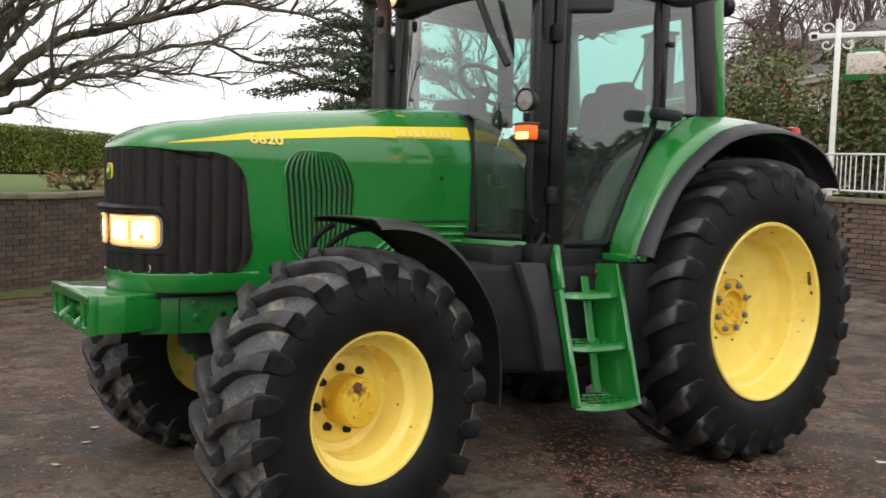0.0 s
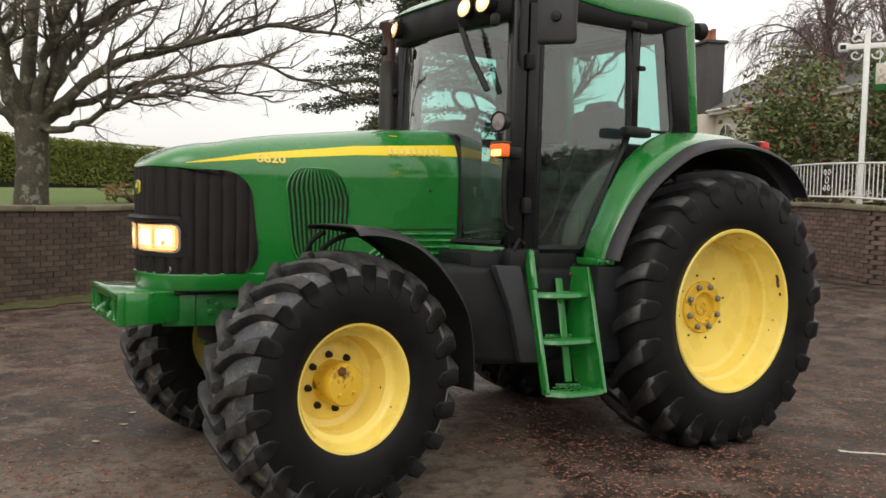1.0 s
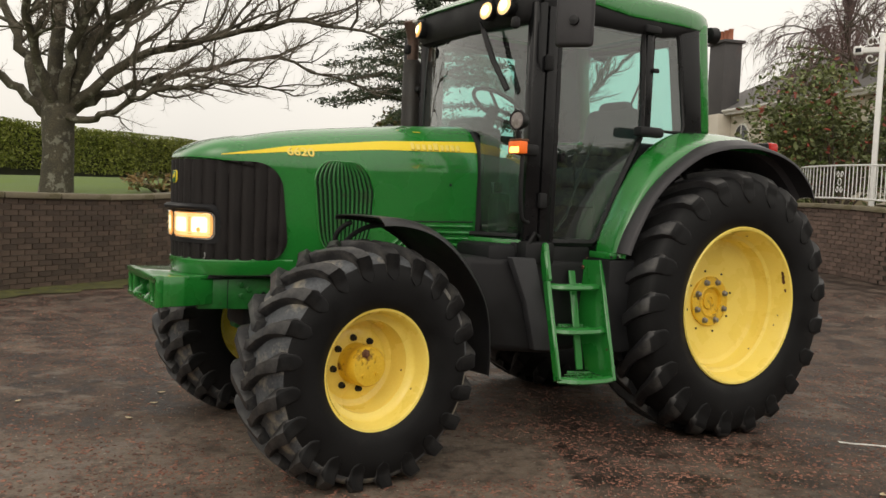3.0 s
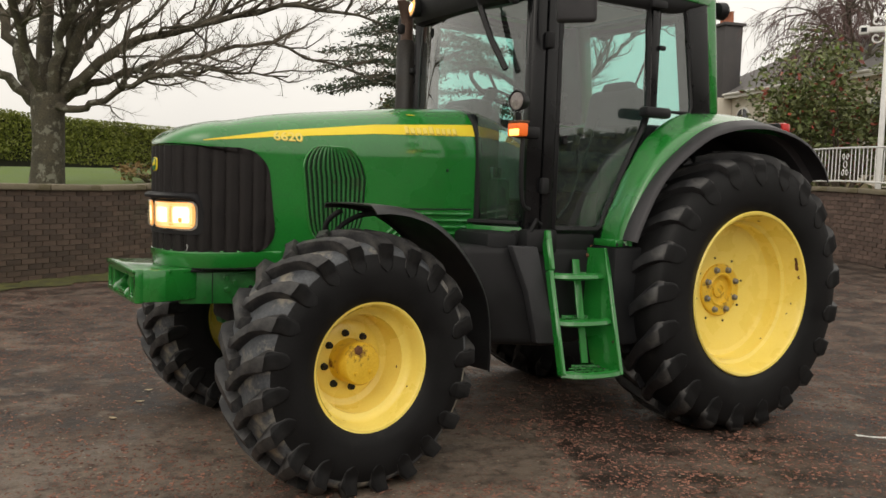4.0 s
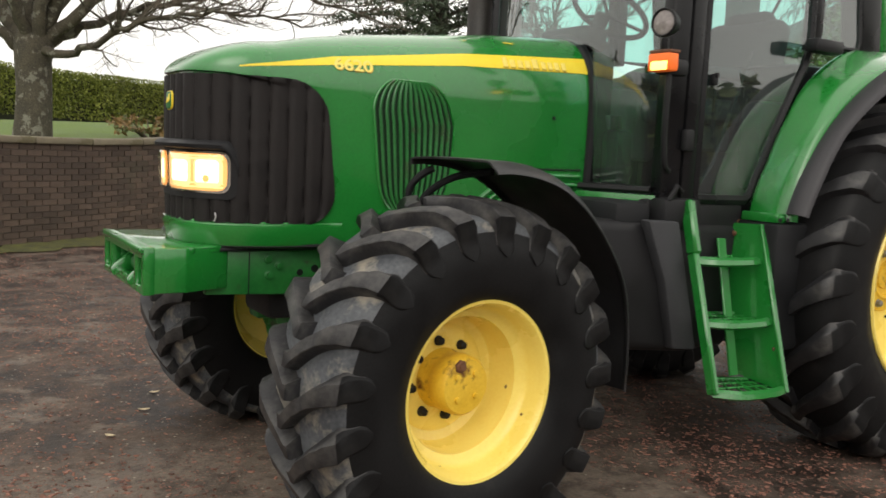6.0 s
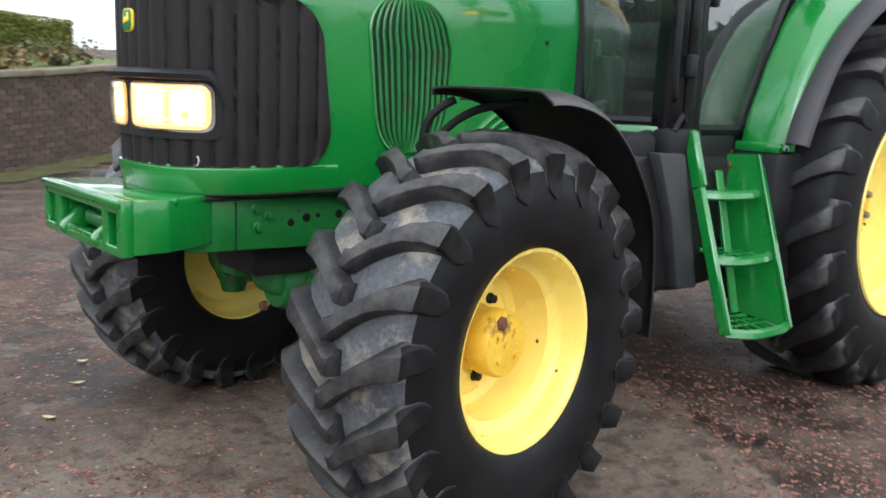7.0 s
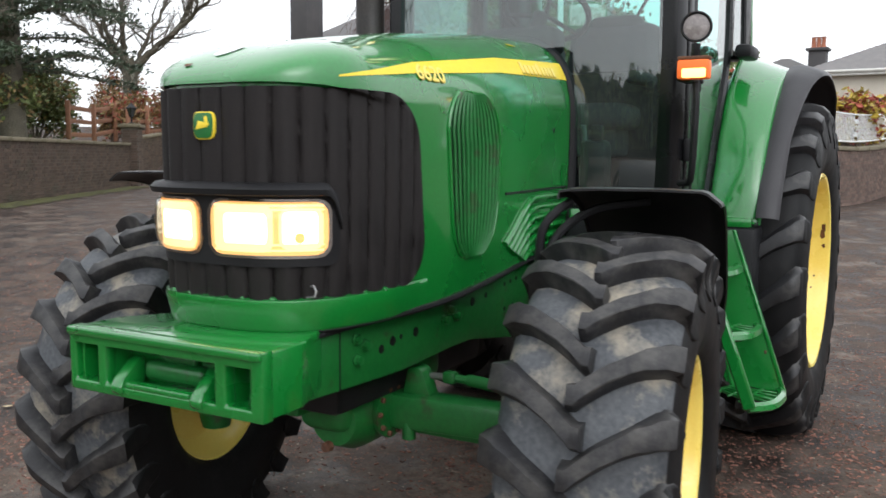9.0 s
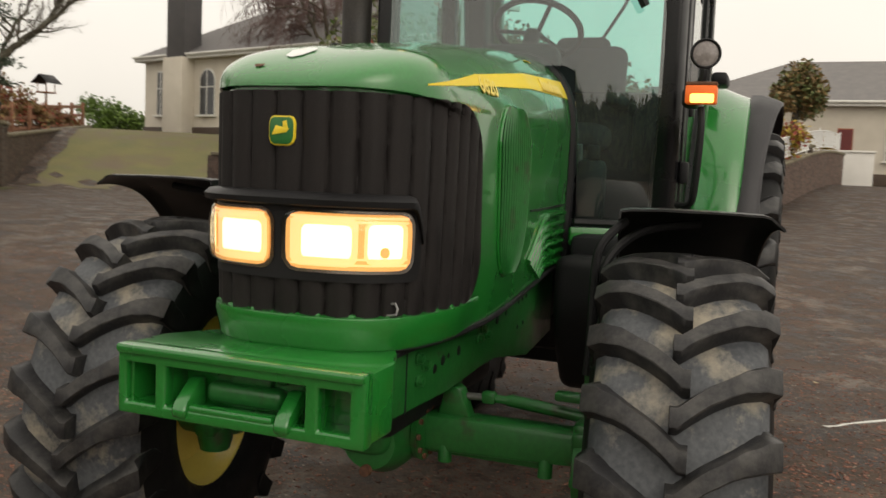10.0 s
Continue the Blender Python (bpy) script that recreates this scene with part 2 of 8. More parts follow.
def rbox(c, s, bev=0.01, seg=2, m=None):
    """A box with rounded edges: centre, size."""
    bm = bmesh.new()
    bmesh.ops.create_cube(bm, size=1.0)
    for v in bm.verts:
        v.co = Vector((v.co.x * s[0], v.co.y * s[1], v.co.z * s[2]))
    if bev:
        bmesh.ops.bevel(bm, geom=bm.edges[:], offset=min(bev, min(s) * 0.45), segments=seg, profile=0.5, affect="EDGES")
    out = pairs_of(bm)
    if m is not None:
        out = moved(out, m)
    return moved(out, Matrix.Translation(c))


def prism(pts, axis, lo, hi, bev=0.006, seg=2):
    """A flat outline pushed through along an axis ('x', 'y' or 'z'), its edges rounded."""
    put = {"x": lambda a, b, w: (w, a, b), "y": lambda a, b, w: (a, w, b), "z": lambda a, b, w: (a, b, w)}[axis]
    bm = bmesh.new()
    low = [bm.verts.new(put(a, b, lo)) for a, b in pts]
    high = [bm.verts.new(put(a, b, hi)) for a, b in pts]
    bm.faces.new(low)
    bm.faces.new(high[::-1])
    for i in range(len(pts)):
        j = (i + 1) % len(pts)
        bm.faces.new((low[j], low[i], high[i], high[j]))
    bmesh.ops.recalc_face_normals(bm, faces=bm.faces)
    if bev:
        bmesh.ops.bevel(bm, geom=bm.edges[:], offset=bev, segments=seg, profile=0.5, affect="EDGES", clamp_overlap=True)
    return pairs_of(bm)


def tube(path, r, n=10, closed=False, flat=1.0):
    """A round bar along a path; r one radius or one per point."""
    pts = [Vector(p) for p in path]
    k = len(pts)
    rs = r if isinstance(r, (list, tuple)) else [r] * k
    verts, faces, up = [], [], None
    for i, p in enumerate(pts):
        a, b = pts[(i - 1) % k if closed else max(i - 1, 0)], pts[(i + 1) % k if closed else min(i + 1, k - 1)]
        d = (b - a).normalized()
        if up is None:
            up = d.orthogonal().normalized()
        up = (up - d * up.dot(d)).normalized()
        side = d.cross(up)
        for j in range(n):
            w = 2 * math.pi * j / n
            verts.append(p + rs[i] * (math.cos(w) * up + flat * math.sin(w) * side))
    for i in range(k if closed else k - 1):
        for j in range(n):
            a, b, c, d = i * n + j, i * n + (j + 1) % n, ((i + 1) % k) * n + (j + 1) % n, ((i + 1) % k) * n + j
            faces.append((a, b, c, d))
    if not closed:
        faces.append(tuple(range(n))[::-1])
        faces.append(tuple((k - 1) * n + j for j in range(n)))
    return verts, faces


def revolve(profile, n=48, m=None, shut=True):
    """Turns (radius, y) pairs about the y axis."""
    verts, faces, k = [], [], len(profile)
    for i in range(n):
        w = 2 * math.pi * i / n
        for r, y in profile:
            verts.append((r * math.sin(w), y, r * math.cos(w)))
    for i in range(n):
        j = (i + 1) % n
        for q in range(k - 1):
            faces.append((i * k + q, j * k + q, j * k + q + 1, i * k + q + 1))
    if shut:
        for q in (0, k - 1):
            if profile[q][0] > 1e-4:
                ring = tuple(i * k + q for i in range(n))
                faces.append(ring if q else ring[::-1])
    out = verts, faces
    return moved(out, m) if m is not None else out


def sheet(grid, thick=0.0, closed=False):
    """A surface over rows of points; thick pushes a second skin along the normals and closes the rim."""
    rows, cols = len(grid), len(grid[0])
    g = [[Vector(p) for p in row] for row in grid]
    verts = [p for row in g for p in row]
    faces = []
    for i in range(rows - 1):
        for j in range(cols if closed else cols - 1):
            jj = (j + 1) % cols
            faces.append((i * cols + j, i * cols + jj, (i + 1) * cols + jj, (i + 1) * cols + j))
    if not thick:
        return verts, faces
    back = []
    for i in range(rows):
        for j in range(cols):
            a = g[min(i + 1, rows - 1)][j] - g[max(i - 1, 0)][j]
            b = g[i][(j + 1) % cols if closed else min(j + 1, cols - 1)] - g[i][(j - 1) % cols if closed else max(j - 1, 0)]
            nrm = a.cross(b)
            nrm = nrm.normalized() if nrm.length > 1e-9 else Vector((0, 0, 1))
            back.append(g[i][j] - thick * nrm)
    k = len(verts)
    faces += [tuple(q + k for q in f[::-1]) for f in faces]
    rim = [i * cols for i in range(rows)], [i * cols + cols - 1 for i in range(rows)], list(range(cols)), [(rows - 1) * cols + j for j in range(cols)]
    for line in (rim[2:] if closed else rim):
        for a, b in zip(line, line[1:]):
            faces.append((a, b, b + k, a + k))
        if closed:
            faces.append((line[-1], line[0], line[0] + k, line[-1] + k))
    return verts + back, faces


def spline(pts, n):
    """n points along a smooth curve through pts."""
    P = [Vector(p) for p in pts]
    P = [2 * P[0] - P[1]] + P + [2 * P[-1] - P[-2]]
    out, k = [], len(P) - 3
    for i in range(n):
        u = k * i / (n - 1)
        j = min(int(u), k - 1)
        t = u - j
        a, b, c, d = P[j:j + 4]
        out.append(0.5 * ((2 * b) + (c - a) * t + (2 * a - 5 * b + 4 * c - d) * t * t + (3 * b - a - 3 * c + d) * t ** 3))
    return out


def lerp(xs, ys, x):
    return float(np.interp(x, xs, ys))


def thing(name, label, category, group="", kind="", m=None):
    e = new(name)
    if m is not None:
        e.matrix_world = m
    return tagged(e, label, category, group, kind)

# ---- the setting: yard, walls, gardens ----
def smooth01(a, b, x):
    t = min(1.0, max(0.0, (x - a) / (b - a)))
    return t * t * (3 - 2 * t)


def gz(x, y):
    """The height of the ground: flat round the tractor, rising gently to the back and up a bank to the bungalow."""
    q = -(0.85 * x + 0.53 * y)
    far = -(0.78 * x + 0.62 * y)
    z = 0.46 * smooth01(2.5, 11, q) + 0.25 * smooth01(18, 60, q)
    z += 1.95 * smooth01(22.5, 31, far) * (1 - smooth01(-13, -5, y))
    z += 1.1 * smooth01(15, 30, -x) * smooth01(-7, -2, y)
    return z


def axis_steps(lo, hi, fine, span):
    a = [0.0]
    while a[-1] < hi:
        a.append(a[-1] + fine * (1 + (a[-1] / span) ** 1.6))
    b = [0.0]
    while b[-1] > lo:
        b.append(b[-1] - fine * (1 + (-b[-1] / span) ** 1.6))
    return b[:0:-1] + a


gx, gy = axis_steps(-2500, 2500, 0.5, 14), axis_steps(-2500, 2500, 0.5, 14)


def tarmac():
    m, n, l, b = nodes_of("worn_tarmac")
    co = n.new("ShaderNodeTexCoord")

    def noise_at(scale, detail=6.0, rough=0.6, stretch=None):
        t = n.new("ShaderNodeTexNoise")
        t.inputs["Scale"].default_value, t.inputs["Detail"].default_value, t.inputs["Roughness"].default_value = scale, detail, rough
        if stretch:
            mp = n.new("ShaderNodeMapping")
            mp.inputs["Scale"].default_value = stretch
            mp.inputs["Rotation"].default_value = (0, 0, 0.6)
            l.new(co.outputs["Object"], mp.inputs["Vector"])
            l.new(mp.outputs["Vector"], t.inputs["Vector"])
        else:
            l.new(co.outputs["Object"], t.inputs["Vector"])
        return t.outputs["Fac"]

    def ranged(v, a, c, lo=0.0, hi=1.0):
        r = n.new("ShaderNodeMapRange")
        l.new(v, r.inputs["Value"])
        for key, val in (("From Min", a), ("From Max", c), ("To Min", lo), ("To Max", hi)):
            r.inputs[key].default_value = val
        return r.outputs["Result"]

    def mixed(fac, c1, c2):
        x = n.new("ShaderNodeMixRGB")
        l.new(fac, x.inputs["Fac"])
        for key, c in (("Color1", c1), ("Color2", c2)):
            if isinstance(c, tuple):
                x.inputs[key].default_value = (*c, 1)
            else:
                l.new(c, x.inputs[key])
        return x.outputs["Color"]

    def times(a, c):
        x = n.new("ShaderNodeMath")
        x.operation = "MULTIPLY"
        l.new(a, x.inputs[0])
        if isinstance(c, float):
            x.inputs[1].default_value = c
        else:
            l.new(c, x.inputs[1])
        return x.outputs[0]

    broad, patch, grit = noise_at(0.35, 5), noise_at(2.1, 10, 0.62), noise_at(70, 4)
    damp = ranged(noise_at(3.4, 10, 0.64), 0.44, 0.57)
    clump = noise_at(22, 7, 0.75)
    grit_mix = n.new("ShaderNodeMath")
    grit_mix.operation, grit_mix.inputs[1].default_value = "MULTIPLY_ADD", 0.6
    l.new(clump, grit_mix.inputs[0])
    l.new(times(grit, 0.4), grit_mix.inputs[2])
    grit = grit_mix.outputs[0]
    base = mixed(ranged(grit, 0.36, 0.64), mixed(damp, (0.010, 0.0074, 0.0060), (0.041, 0.0300, 0.0240)), mixed(damp, (0.037, 0.0268, 0.0218), (0.128, 0.0925, 0.0725)))
    worn = times(ranged(patch, 0.51, 0.58), ranged(broad, 0.36, 0.58, 0.15, 0.75))
    # a paler worn strip with an uneven edge, under the front of the tractor
    spot = n.new("ShaderNodeSeparateXYZ")
    l.new(co.outputs["Object"], spot.inputs[0])

    def line(ax, ay, off, soft, wobble=0.7):
        x, y = n.new("ShaderNodeMath"), n.new("ShaderNodeMath")
        x.operation = y.operation = "MULTIPLY_ADD"
        x.inputs[1].default_value, x.inputs[2].default_value = ax, off
        l.new(spot.outputs["X"], x.inputs[0])
        y.inputs[1].default_value = ay
        l.new(spot.outputs["Y"], y.inputs[0])
        l.new(x.outputs[0], y.inputs[2])
        w = n.new("ShaderNodeMath")
        w.operation = "MULTIPLY_ADD"
        w.inputs[1].default_value = wobble
        l.new(patch, w.inputs[0])
        l.new(y.outputs[0], w.inputs[2])
        return ranged(w.outputs[0], 0.5 * wobble - soft, 0.5 * wobble + soft)
    # the soft y edge also puts the tractor's shade into the colour
    strip = times(times(line(0.86, -0.5, -0.66, 0.022, 0.3), line(0.0, 1.0, 0.55, 0.35)), ranged(patch, 0.36, 0.48, 0.60, 1.0))
    both = n.new("ShaderNodeMath")
    both.operation = "MAXIMUM"
    l.new(worn, both.inputs[0])
    l.new(strip, both.inputs[1])
    worn = both.outputs[0]
    mottle = ranged(noise_at(9, 8, 0.62), 0.38, 0.52)
    pale = mixed(mottle, mixed(ranged(grit, 0.36, 0.64), (0.046, 0.036, 0.029), (0.105, 0.082, 0.065)), mixed(ranged(grit, 0.36, 0.64), (0.108, 0.084, 0.066), (0.220, 0.176, 0.140)))
    col = mixed(times(worn, 0.88), base, pale)
    chip = n.new("ShaderNodeTexVoronoi")
    chip.inputs["Scale"].default_value = 62.0
    l.new(co.outputs["Object"], chip.inputs["Vector"])
    sep = n.new("ShaderNodeSeparateColor")
    l.new(chip.outputs["Color"], sep.inputs[0])
    lots = noise_at(1.1, 6, 0.6)
    near = ranged(chip.outputs["Distance"], 0.34, 0.42, 1.0, 0.0)
    pick = n.new("ShaderNodeMath")
    pick.operation = "LESS_THAN"
    l.new(sep.outputs[0], pick.inputs[0])
    l.new(ranged(lots, 0.36, 0.66, 0.05, 0.50), pick.inputs[1])
    red = mixed(sep.outputs[1], (0.10, 0.046, 0.033), (0.29, 0.145, 0.105))
    chips = times(near, pick.outputs[0])
    col = mixed(times(chips, 0.8), col, red)
    pale_chip = n.new("ShaderNodeMath")
    pale_chip.operation = "GREATER_THAN"
    pale_chip.inputs[1].default_value = 0.99
    l.new(sep.outputs[2], pale_chip.inputs[0])
    col = mixed(times(near, pale_chip.outputs[0]), col, (0.33, 0.28, 0.22))
    l.new(col, b.inputs["Base Color"])
    l.new(ranged(damp, 0.0, 1.0, 0.50, 0.88), b.inputs["Roughness"])
    b.inputs["Specular IOR Level"].default_value = 0.22
    bump = n.new("ShaderNodeBump")
    bump.inputs["Strength"].default_value, bump.inputs["Distance"].default_value = 0.9, 0.010
    high = n.new("ShaderNodeMath")
    high.operation = "ADD"
    l.new(grit, high.inputs[0])
    l.new(chips, high.inputs[1])
    l.new(high.outputs[0], bump.inputs["Height"])
    l.new(bump.outputs["Normal"], b.inputs["Normal"])
    return m


TARMAC = tarmac()
ground = part("ground", sheet([[(x, y, gz(x, y)) for y in gy] for x in gx]), TARMAC, smooth=180)
tagged(ground, "worn dark tarmac strewn with red stone chips", "ground", kind="structure")

BRICK = surface("dark_brown_brick", [(0.052, 0.034, 0.025), (0.108, 0.075, 0.055)], 0.8, scale=5, bump=0.6, fine=60, vary=0.32,
                dirt=(0.05, 0.052, 0.03), dirt_at=(0.55, 0.8), dirt_scale=1.2)
BRICK_RED = surface("red_brown_brick", [(0.09, 0.058, 0.046), (0.15, 0.10, 0.08)], 0.8, scale=5, bump=0.6, fine=60, vary=0.3)
MORTAR = surface("weathered_mortar", [(0.075, 0.063, 0.05), (0.14, 0.12, 0.098)], 0.9, scale=8, bump=0.5)
COPING = surface("mossy_concrete_coping", [(0.13, 0.11, 0.075), (0.22, 0.19, 0.13)], 0.85, scale=4, bump=0.5, vary=0.12,
                 dirt=(0.085, 0.075, 0.028), dirt_at=(0.5, 0.7), dirt_scale=2.5)
GRASS = surface("winter_grass", [(0.060, 0.105, 0.011), (0.105, 0.160, 0.020)], 0.9, scale=1.3, bump=0.8, fine=60, depth=0.02)
GRASS_ROUGH = surface("patchy_verge_grass", [(0.09, 0.095, 0.03), (0.17, 0.15, 0.065)], 0.9, scale=1.0, bump=0.8, fine=50, depth=0.02,
                      dirt=(0.13, 0.10, 0.065), dirt_at=(0.48, 0.66), dirt_scale=0.6)
MOSS = surface("moss_and_soil", [(0.028, 0.026, 0.011), (0.060, 0.062, 0.014), (0.13, 0.125, 0.026)], 0.95, scale=7, bump=0.9, fine=50, depth=0.02)
WHITE_PAINT = surface("white_painted_iron", [(0.70, 0.70, 0.68), (0.80, 0.80, 0.78)], 0.45, scale=12, bump=0.1,
                      dirt=(0.45, 0.42, 0.36), dirt_at=(0.6, 0.8), dirt_scale=8)
RENDER = surface("cream_roughcast", [(0.50, 0.455, 0.38), (0.60, 0.55, 0.47)], 0.85, scale=1.5, bump=0.3, fine=40,
                 dirt=(0.30, 0.26, 0.20), dirt_at=(0.58, 0.8), dirt_scale=0.7)
SLATE = surface("grey_slates", [(0.10, 0.095, 0.095), (0.17, 0.16, 0.155)], 0.7, scale=3, bump=0.3, vary=0.25)
CHIMNEY_GREY = surface("dark_chimney_render", [(0.045, 0.043, 0.045), (0.085, 0.08, 0.08)], 0.85, scale=2, bump=0.4)
TERRACOTTA = surface("terracotta", [(0.26, 0.085, 0.045), (0.36, 0.13, 0.07)], 0.8, scale=6, bump=0.3)
WHITE_RENDER = surface("white_render", [(0.62, 0.60, 0.56), (0.74, 0.72, 0.68)], 0.85, scale=1.5, bump=0.3, fine=40)
FASCIA = surface("pale_fascia", [(0.55, 0.54, 0.50), (0.66, 0.65, 0.61)], 0.6, scale=4, bump=0.1)
DARK_PANE = surface("dark_window_pane", [(0.02, 0.022, 0.025), (0.035, 0.038, 0.042)], 0.1, scale=2, bump=0.0, rough_vary=0.03)
FENCE_WOOD = surface("red_brown_fence_board", [(0.17, 0.075, 0.04), (0.27, 0.13, 0.075)], 0.75, scale=6, bump=0.4, fine=50, vary=0.15)
BARK = surface("grey_brown_bark", [(0.050, 0.043, 0.030), (0.115, 0.10, 0.075)], 0.9, scale=5, bump=1.0, fine=40, depth=0.03,
               dirt=(0.19, 0.19, 0.15), dirt_at=(0.60, 0.68), dirt_scale=3.5)
TWIG = surface("brown_twigs", [(0.10, 0.080, 0.060), (0.17, 0.138, 0.105)], 0.9, scale=6, bump=0.2)
TWIG_RED = surface("reddish_twigs", [(0.075, 0.045, 0.042), (0.13, 0.08, 0.072)], 0.9, scale=6, bump=0.2)


def leaf_mat(name, a, b, vary=0.45):
    m = surface(name, [a, b], 0.5, scale=3, bump=0.0, vary=vary)
    m.node_tree.nodes["Principled BSDF"].inputs["Specular IOR Level"].default_value = 0.35
    return m


HEDGE_LEAF = leaf_mat("hedge_leaf", (0.12, 0.15, 0.022), (0.22, 0.24, 0.05), 0.3)
# dark colour stands for the shaded inside behind the leaves
HEDGE_SHADE = leaf_mat("hedge_inner_shade", (0.016, 0.018, 0.008), (0.034, 0.036, 0.014))
CEDAR_LEAF = leaf_mat("cedar_needles", (0.024, 0.040, 0.022), (0.055, 0.075, 0.042))
SHRUB_LEAF = leaf_mat("shrub_leaf", (0.070, 0.100, 0.032), (0.18, 0.195, 0.075))
SHRUB_RED = leaf_mat("young_red_leaf", (0.20, 0.035, 0.025), (0.32, 0.08, 0.05))
SHRUB_YELLOW = leaf_mat("golden_leaf", (0.30, 0.22, 0.03), (0.46, 0.34, 0.05))
IVY_BROWN = leaf_mat("autumn_leaf", (0.16, 0.10, 0.04), (0.26, 0.17, 0.07))
BUSH_GREEN = leaf_mat("bright_bush_leaf", (0.07, 0.13, 0.02), (0.12, 0.19, 0.035))


def wall_run(name, path, label, courses=16, mat=BRICK, near=None, copings=True, thick=0.22, gz=gz):
    """A brick wall along a polyline that follows the ground. Bricks within the stretch near=(from, to) metres are parts of their own."""
    whole = tagged(new(name), label, "wall", kind="structure")
    seg, length = [], 0.0
    for a, b in zip(path, path[1:]):
        a, b = Vector(a), Vector(b)
        seg.append((a, (b - a).normalized(), (b - a).length, length))
        length += (b - a).length

    def at(u):
        for a, d, n, start in seg:
            if u <= start + n or (a, d, n, start) == seg[-1]:
                p = a + d * (u - start)
                return p, d
    unit = [(x, y, z) for x in (-0.1075, 0.1075) for y in (0.0, 0.012) for z in (-0.0325, 0.0325)]
    quad = [(0, 1, 3, 2), (4, 6, 7, 5), (0, 4, 5, 1), (2, 3, 7, 6), (1, 5, 7, 3), (0, 2, 6, 4)]
    chamfer = []
    for x, y, z in unit:
        chamfer.append((x * (0.985 if y else 1.0), y, z * (0.96 if y else 1.0)))
    brick_mesh = mesh_of("brick", (chamfer, quad), 0)
    brick_mesh.materials.append(mat)
    rng = random.Random(len(path) * 7 + courses)
    top = courses * 0.075
    core = []
    steps = max(2, int(length / 0.9))
    for face in (1, -1):
        rows = []
        for i in range(steps + 1):
            u = length * i / steps
            p, d = at(u)
            nrm = Vector((-d.y, d.x)) * (thick / 2 - 0.005) * face
            g = gz(p.x, p.y)
            rows.append([(p.x + nrm.x, p.y + nrm.y, g - 0.3), (p.x + nrm.x, p.y + nrm.y, g + top)])
        core.append(rows)
    ring = [[r1[0], r1[1], r2[1], r2[0]] for r1, r2 in zip(core[0], core[1])]
    part("mortar", sheet(ring, closed=True), MORTAR, whole, smooth=0)
    rest_v, rest_f = [], []
    for c in range(courses):
        u = 0.1125 * (c % 2) + 0.1
        while u < length - 0.1:
            p, d = at(u)
            side = Vector((-d.y, d.x))
            o = p + side * (thick / 2 - 0.004 + rng.uniform(-0.002, 0.003))
            z = gz(p.x, p.y) + 0.0375 + 0.075 * c + rng.uniform(-0.002, 0.002)
            ang = math.atan2(d.y, d.x)
            if near and near[0] <= u <= near[1]:
                part("brick", brick_mesh, mat, whole, m=Matrix.Translation((o.x, o.y, z)) @ Matrix.Rotation(ang + rng.uniform(-.006, .006), 4, "Z"))
            else:
                k = len(rest_v)
                for x, y, h in chamfer:
                    q = o + d * x + side * y
                    rest_v.append((q.x, q.y, z + h))
                rest_f.extend(tuple(i + k for i in f) for f in quad)
            u += 0.225
    far = part("brickwork", mesh_of("brickwork", (rest_v, rest_f), 0, fix=False), mat, whole)
    tagged(far, kind="stuff")
    if copings:
        slab = mesh_of("coping_stone", rbox((0, 0, 0.04), (0.885, 0.33, 0.085), 0.02), 40)
        slab.materials.append(COPING)
        u = 0.45
        while u < length - 0.2:
            p, d = at(u)
            p2, _ = at(min(length, u + 0.4))
            p1, _ = at(max(0, u - 0.4))
            slope = math.atan2(gz(p2.x, p2.y) - gz(p1.x, p1.y), (p2 - p1).length)
            part("coping_stone", slab, COPING, whole, m=Matrix.Translation((p.x, p.y, gz(p.x, p.y) + top + rng.uniform(-.004, .004)))
                 @ Matrix.Rotation(math.atan2(d.y, d.x) + rng.uniform(-.01, .01), 4, "Z") @ Matrix.Rotation(-slope, 4, "Y"))
            u += 0.895
    return at, length, top


# the wall of the lawn, from beside the yard to the gate pier
WL_A, WL_B = Vector((9.0, -4.19)), Vector((-13.5, -19.5))
left_at, left_len, left_top = wall_run("wall_garden", [WL_B, WL_A], "weathered dark brown brick garden wall with concrete coping",
                                       near=(18.6, 23.2))
# the wall of the shrub garden with its rounded corner
right_path = [(-32.0, 3.0), (-20.0, 0.7), (-12.0, -0.75), (-9.6, -1.5), (-8.75, -2.3), (-8.65, -3.4), (-9.6, -5.6), (-13.5, -12.2)]
right_at, right_len, right_top = wall_run("wall_shrubbery", [Vector(p) for p in right_path], "dark brown brick boundary wall below white railings", courses=15, mat=BRICK_RED)


def brick_pier(x, y, ang, height, w=0.5):
    whole = thing("gate_pier", "square brown brick gate pier with a concrete cap", "pier")
    g = gz(x, y)
    R = Matrix.Translation((x, y, g)) @ Matrix.Rotation(ang, 4, "Z")
    whole.matrix_world = R
    part("mortar", rbox((0, 0, height / 2 - 0.1), (w - 0.012, w - 0.012, height + 0.2), 0.0), MORTAR, whole, smooth=0)
    mesh = mesh_of("brick", rbox((0, 0, 0), (0.215, 0.02, 0.065), 0.004, 1), 0)
    mesh.materials.append(BRICK)
    rng = random.Random(5)
    for c in range(int(height / 0.075)):
        for f in range(4):
            for s in (-1, 1):
                shift = 0.1125 * s + (0.02 if c % 2 else -0.02)
                part("brick", mesh, BRICK, whole, m=Matrix.Rotation(f * math.pi / 2, 4, "Z") @ Matrix.Translation((shift, -w / 2 + 0.008, 0.04 + c * 0.075)))
    part("cap", rbox((0, 0, height + 0.045), (w + 0.14, w + 0.14, 0.09), 0.02), COPING, whole)
    part("cap_ridge", rbox((0, 0, height + 0.105), (w - 0.05, w - 0.05, 0.035), 0.012), COPING, whole)
    return R, g + height + 0.12


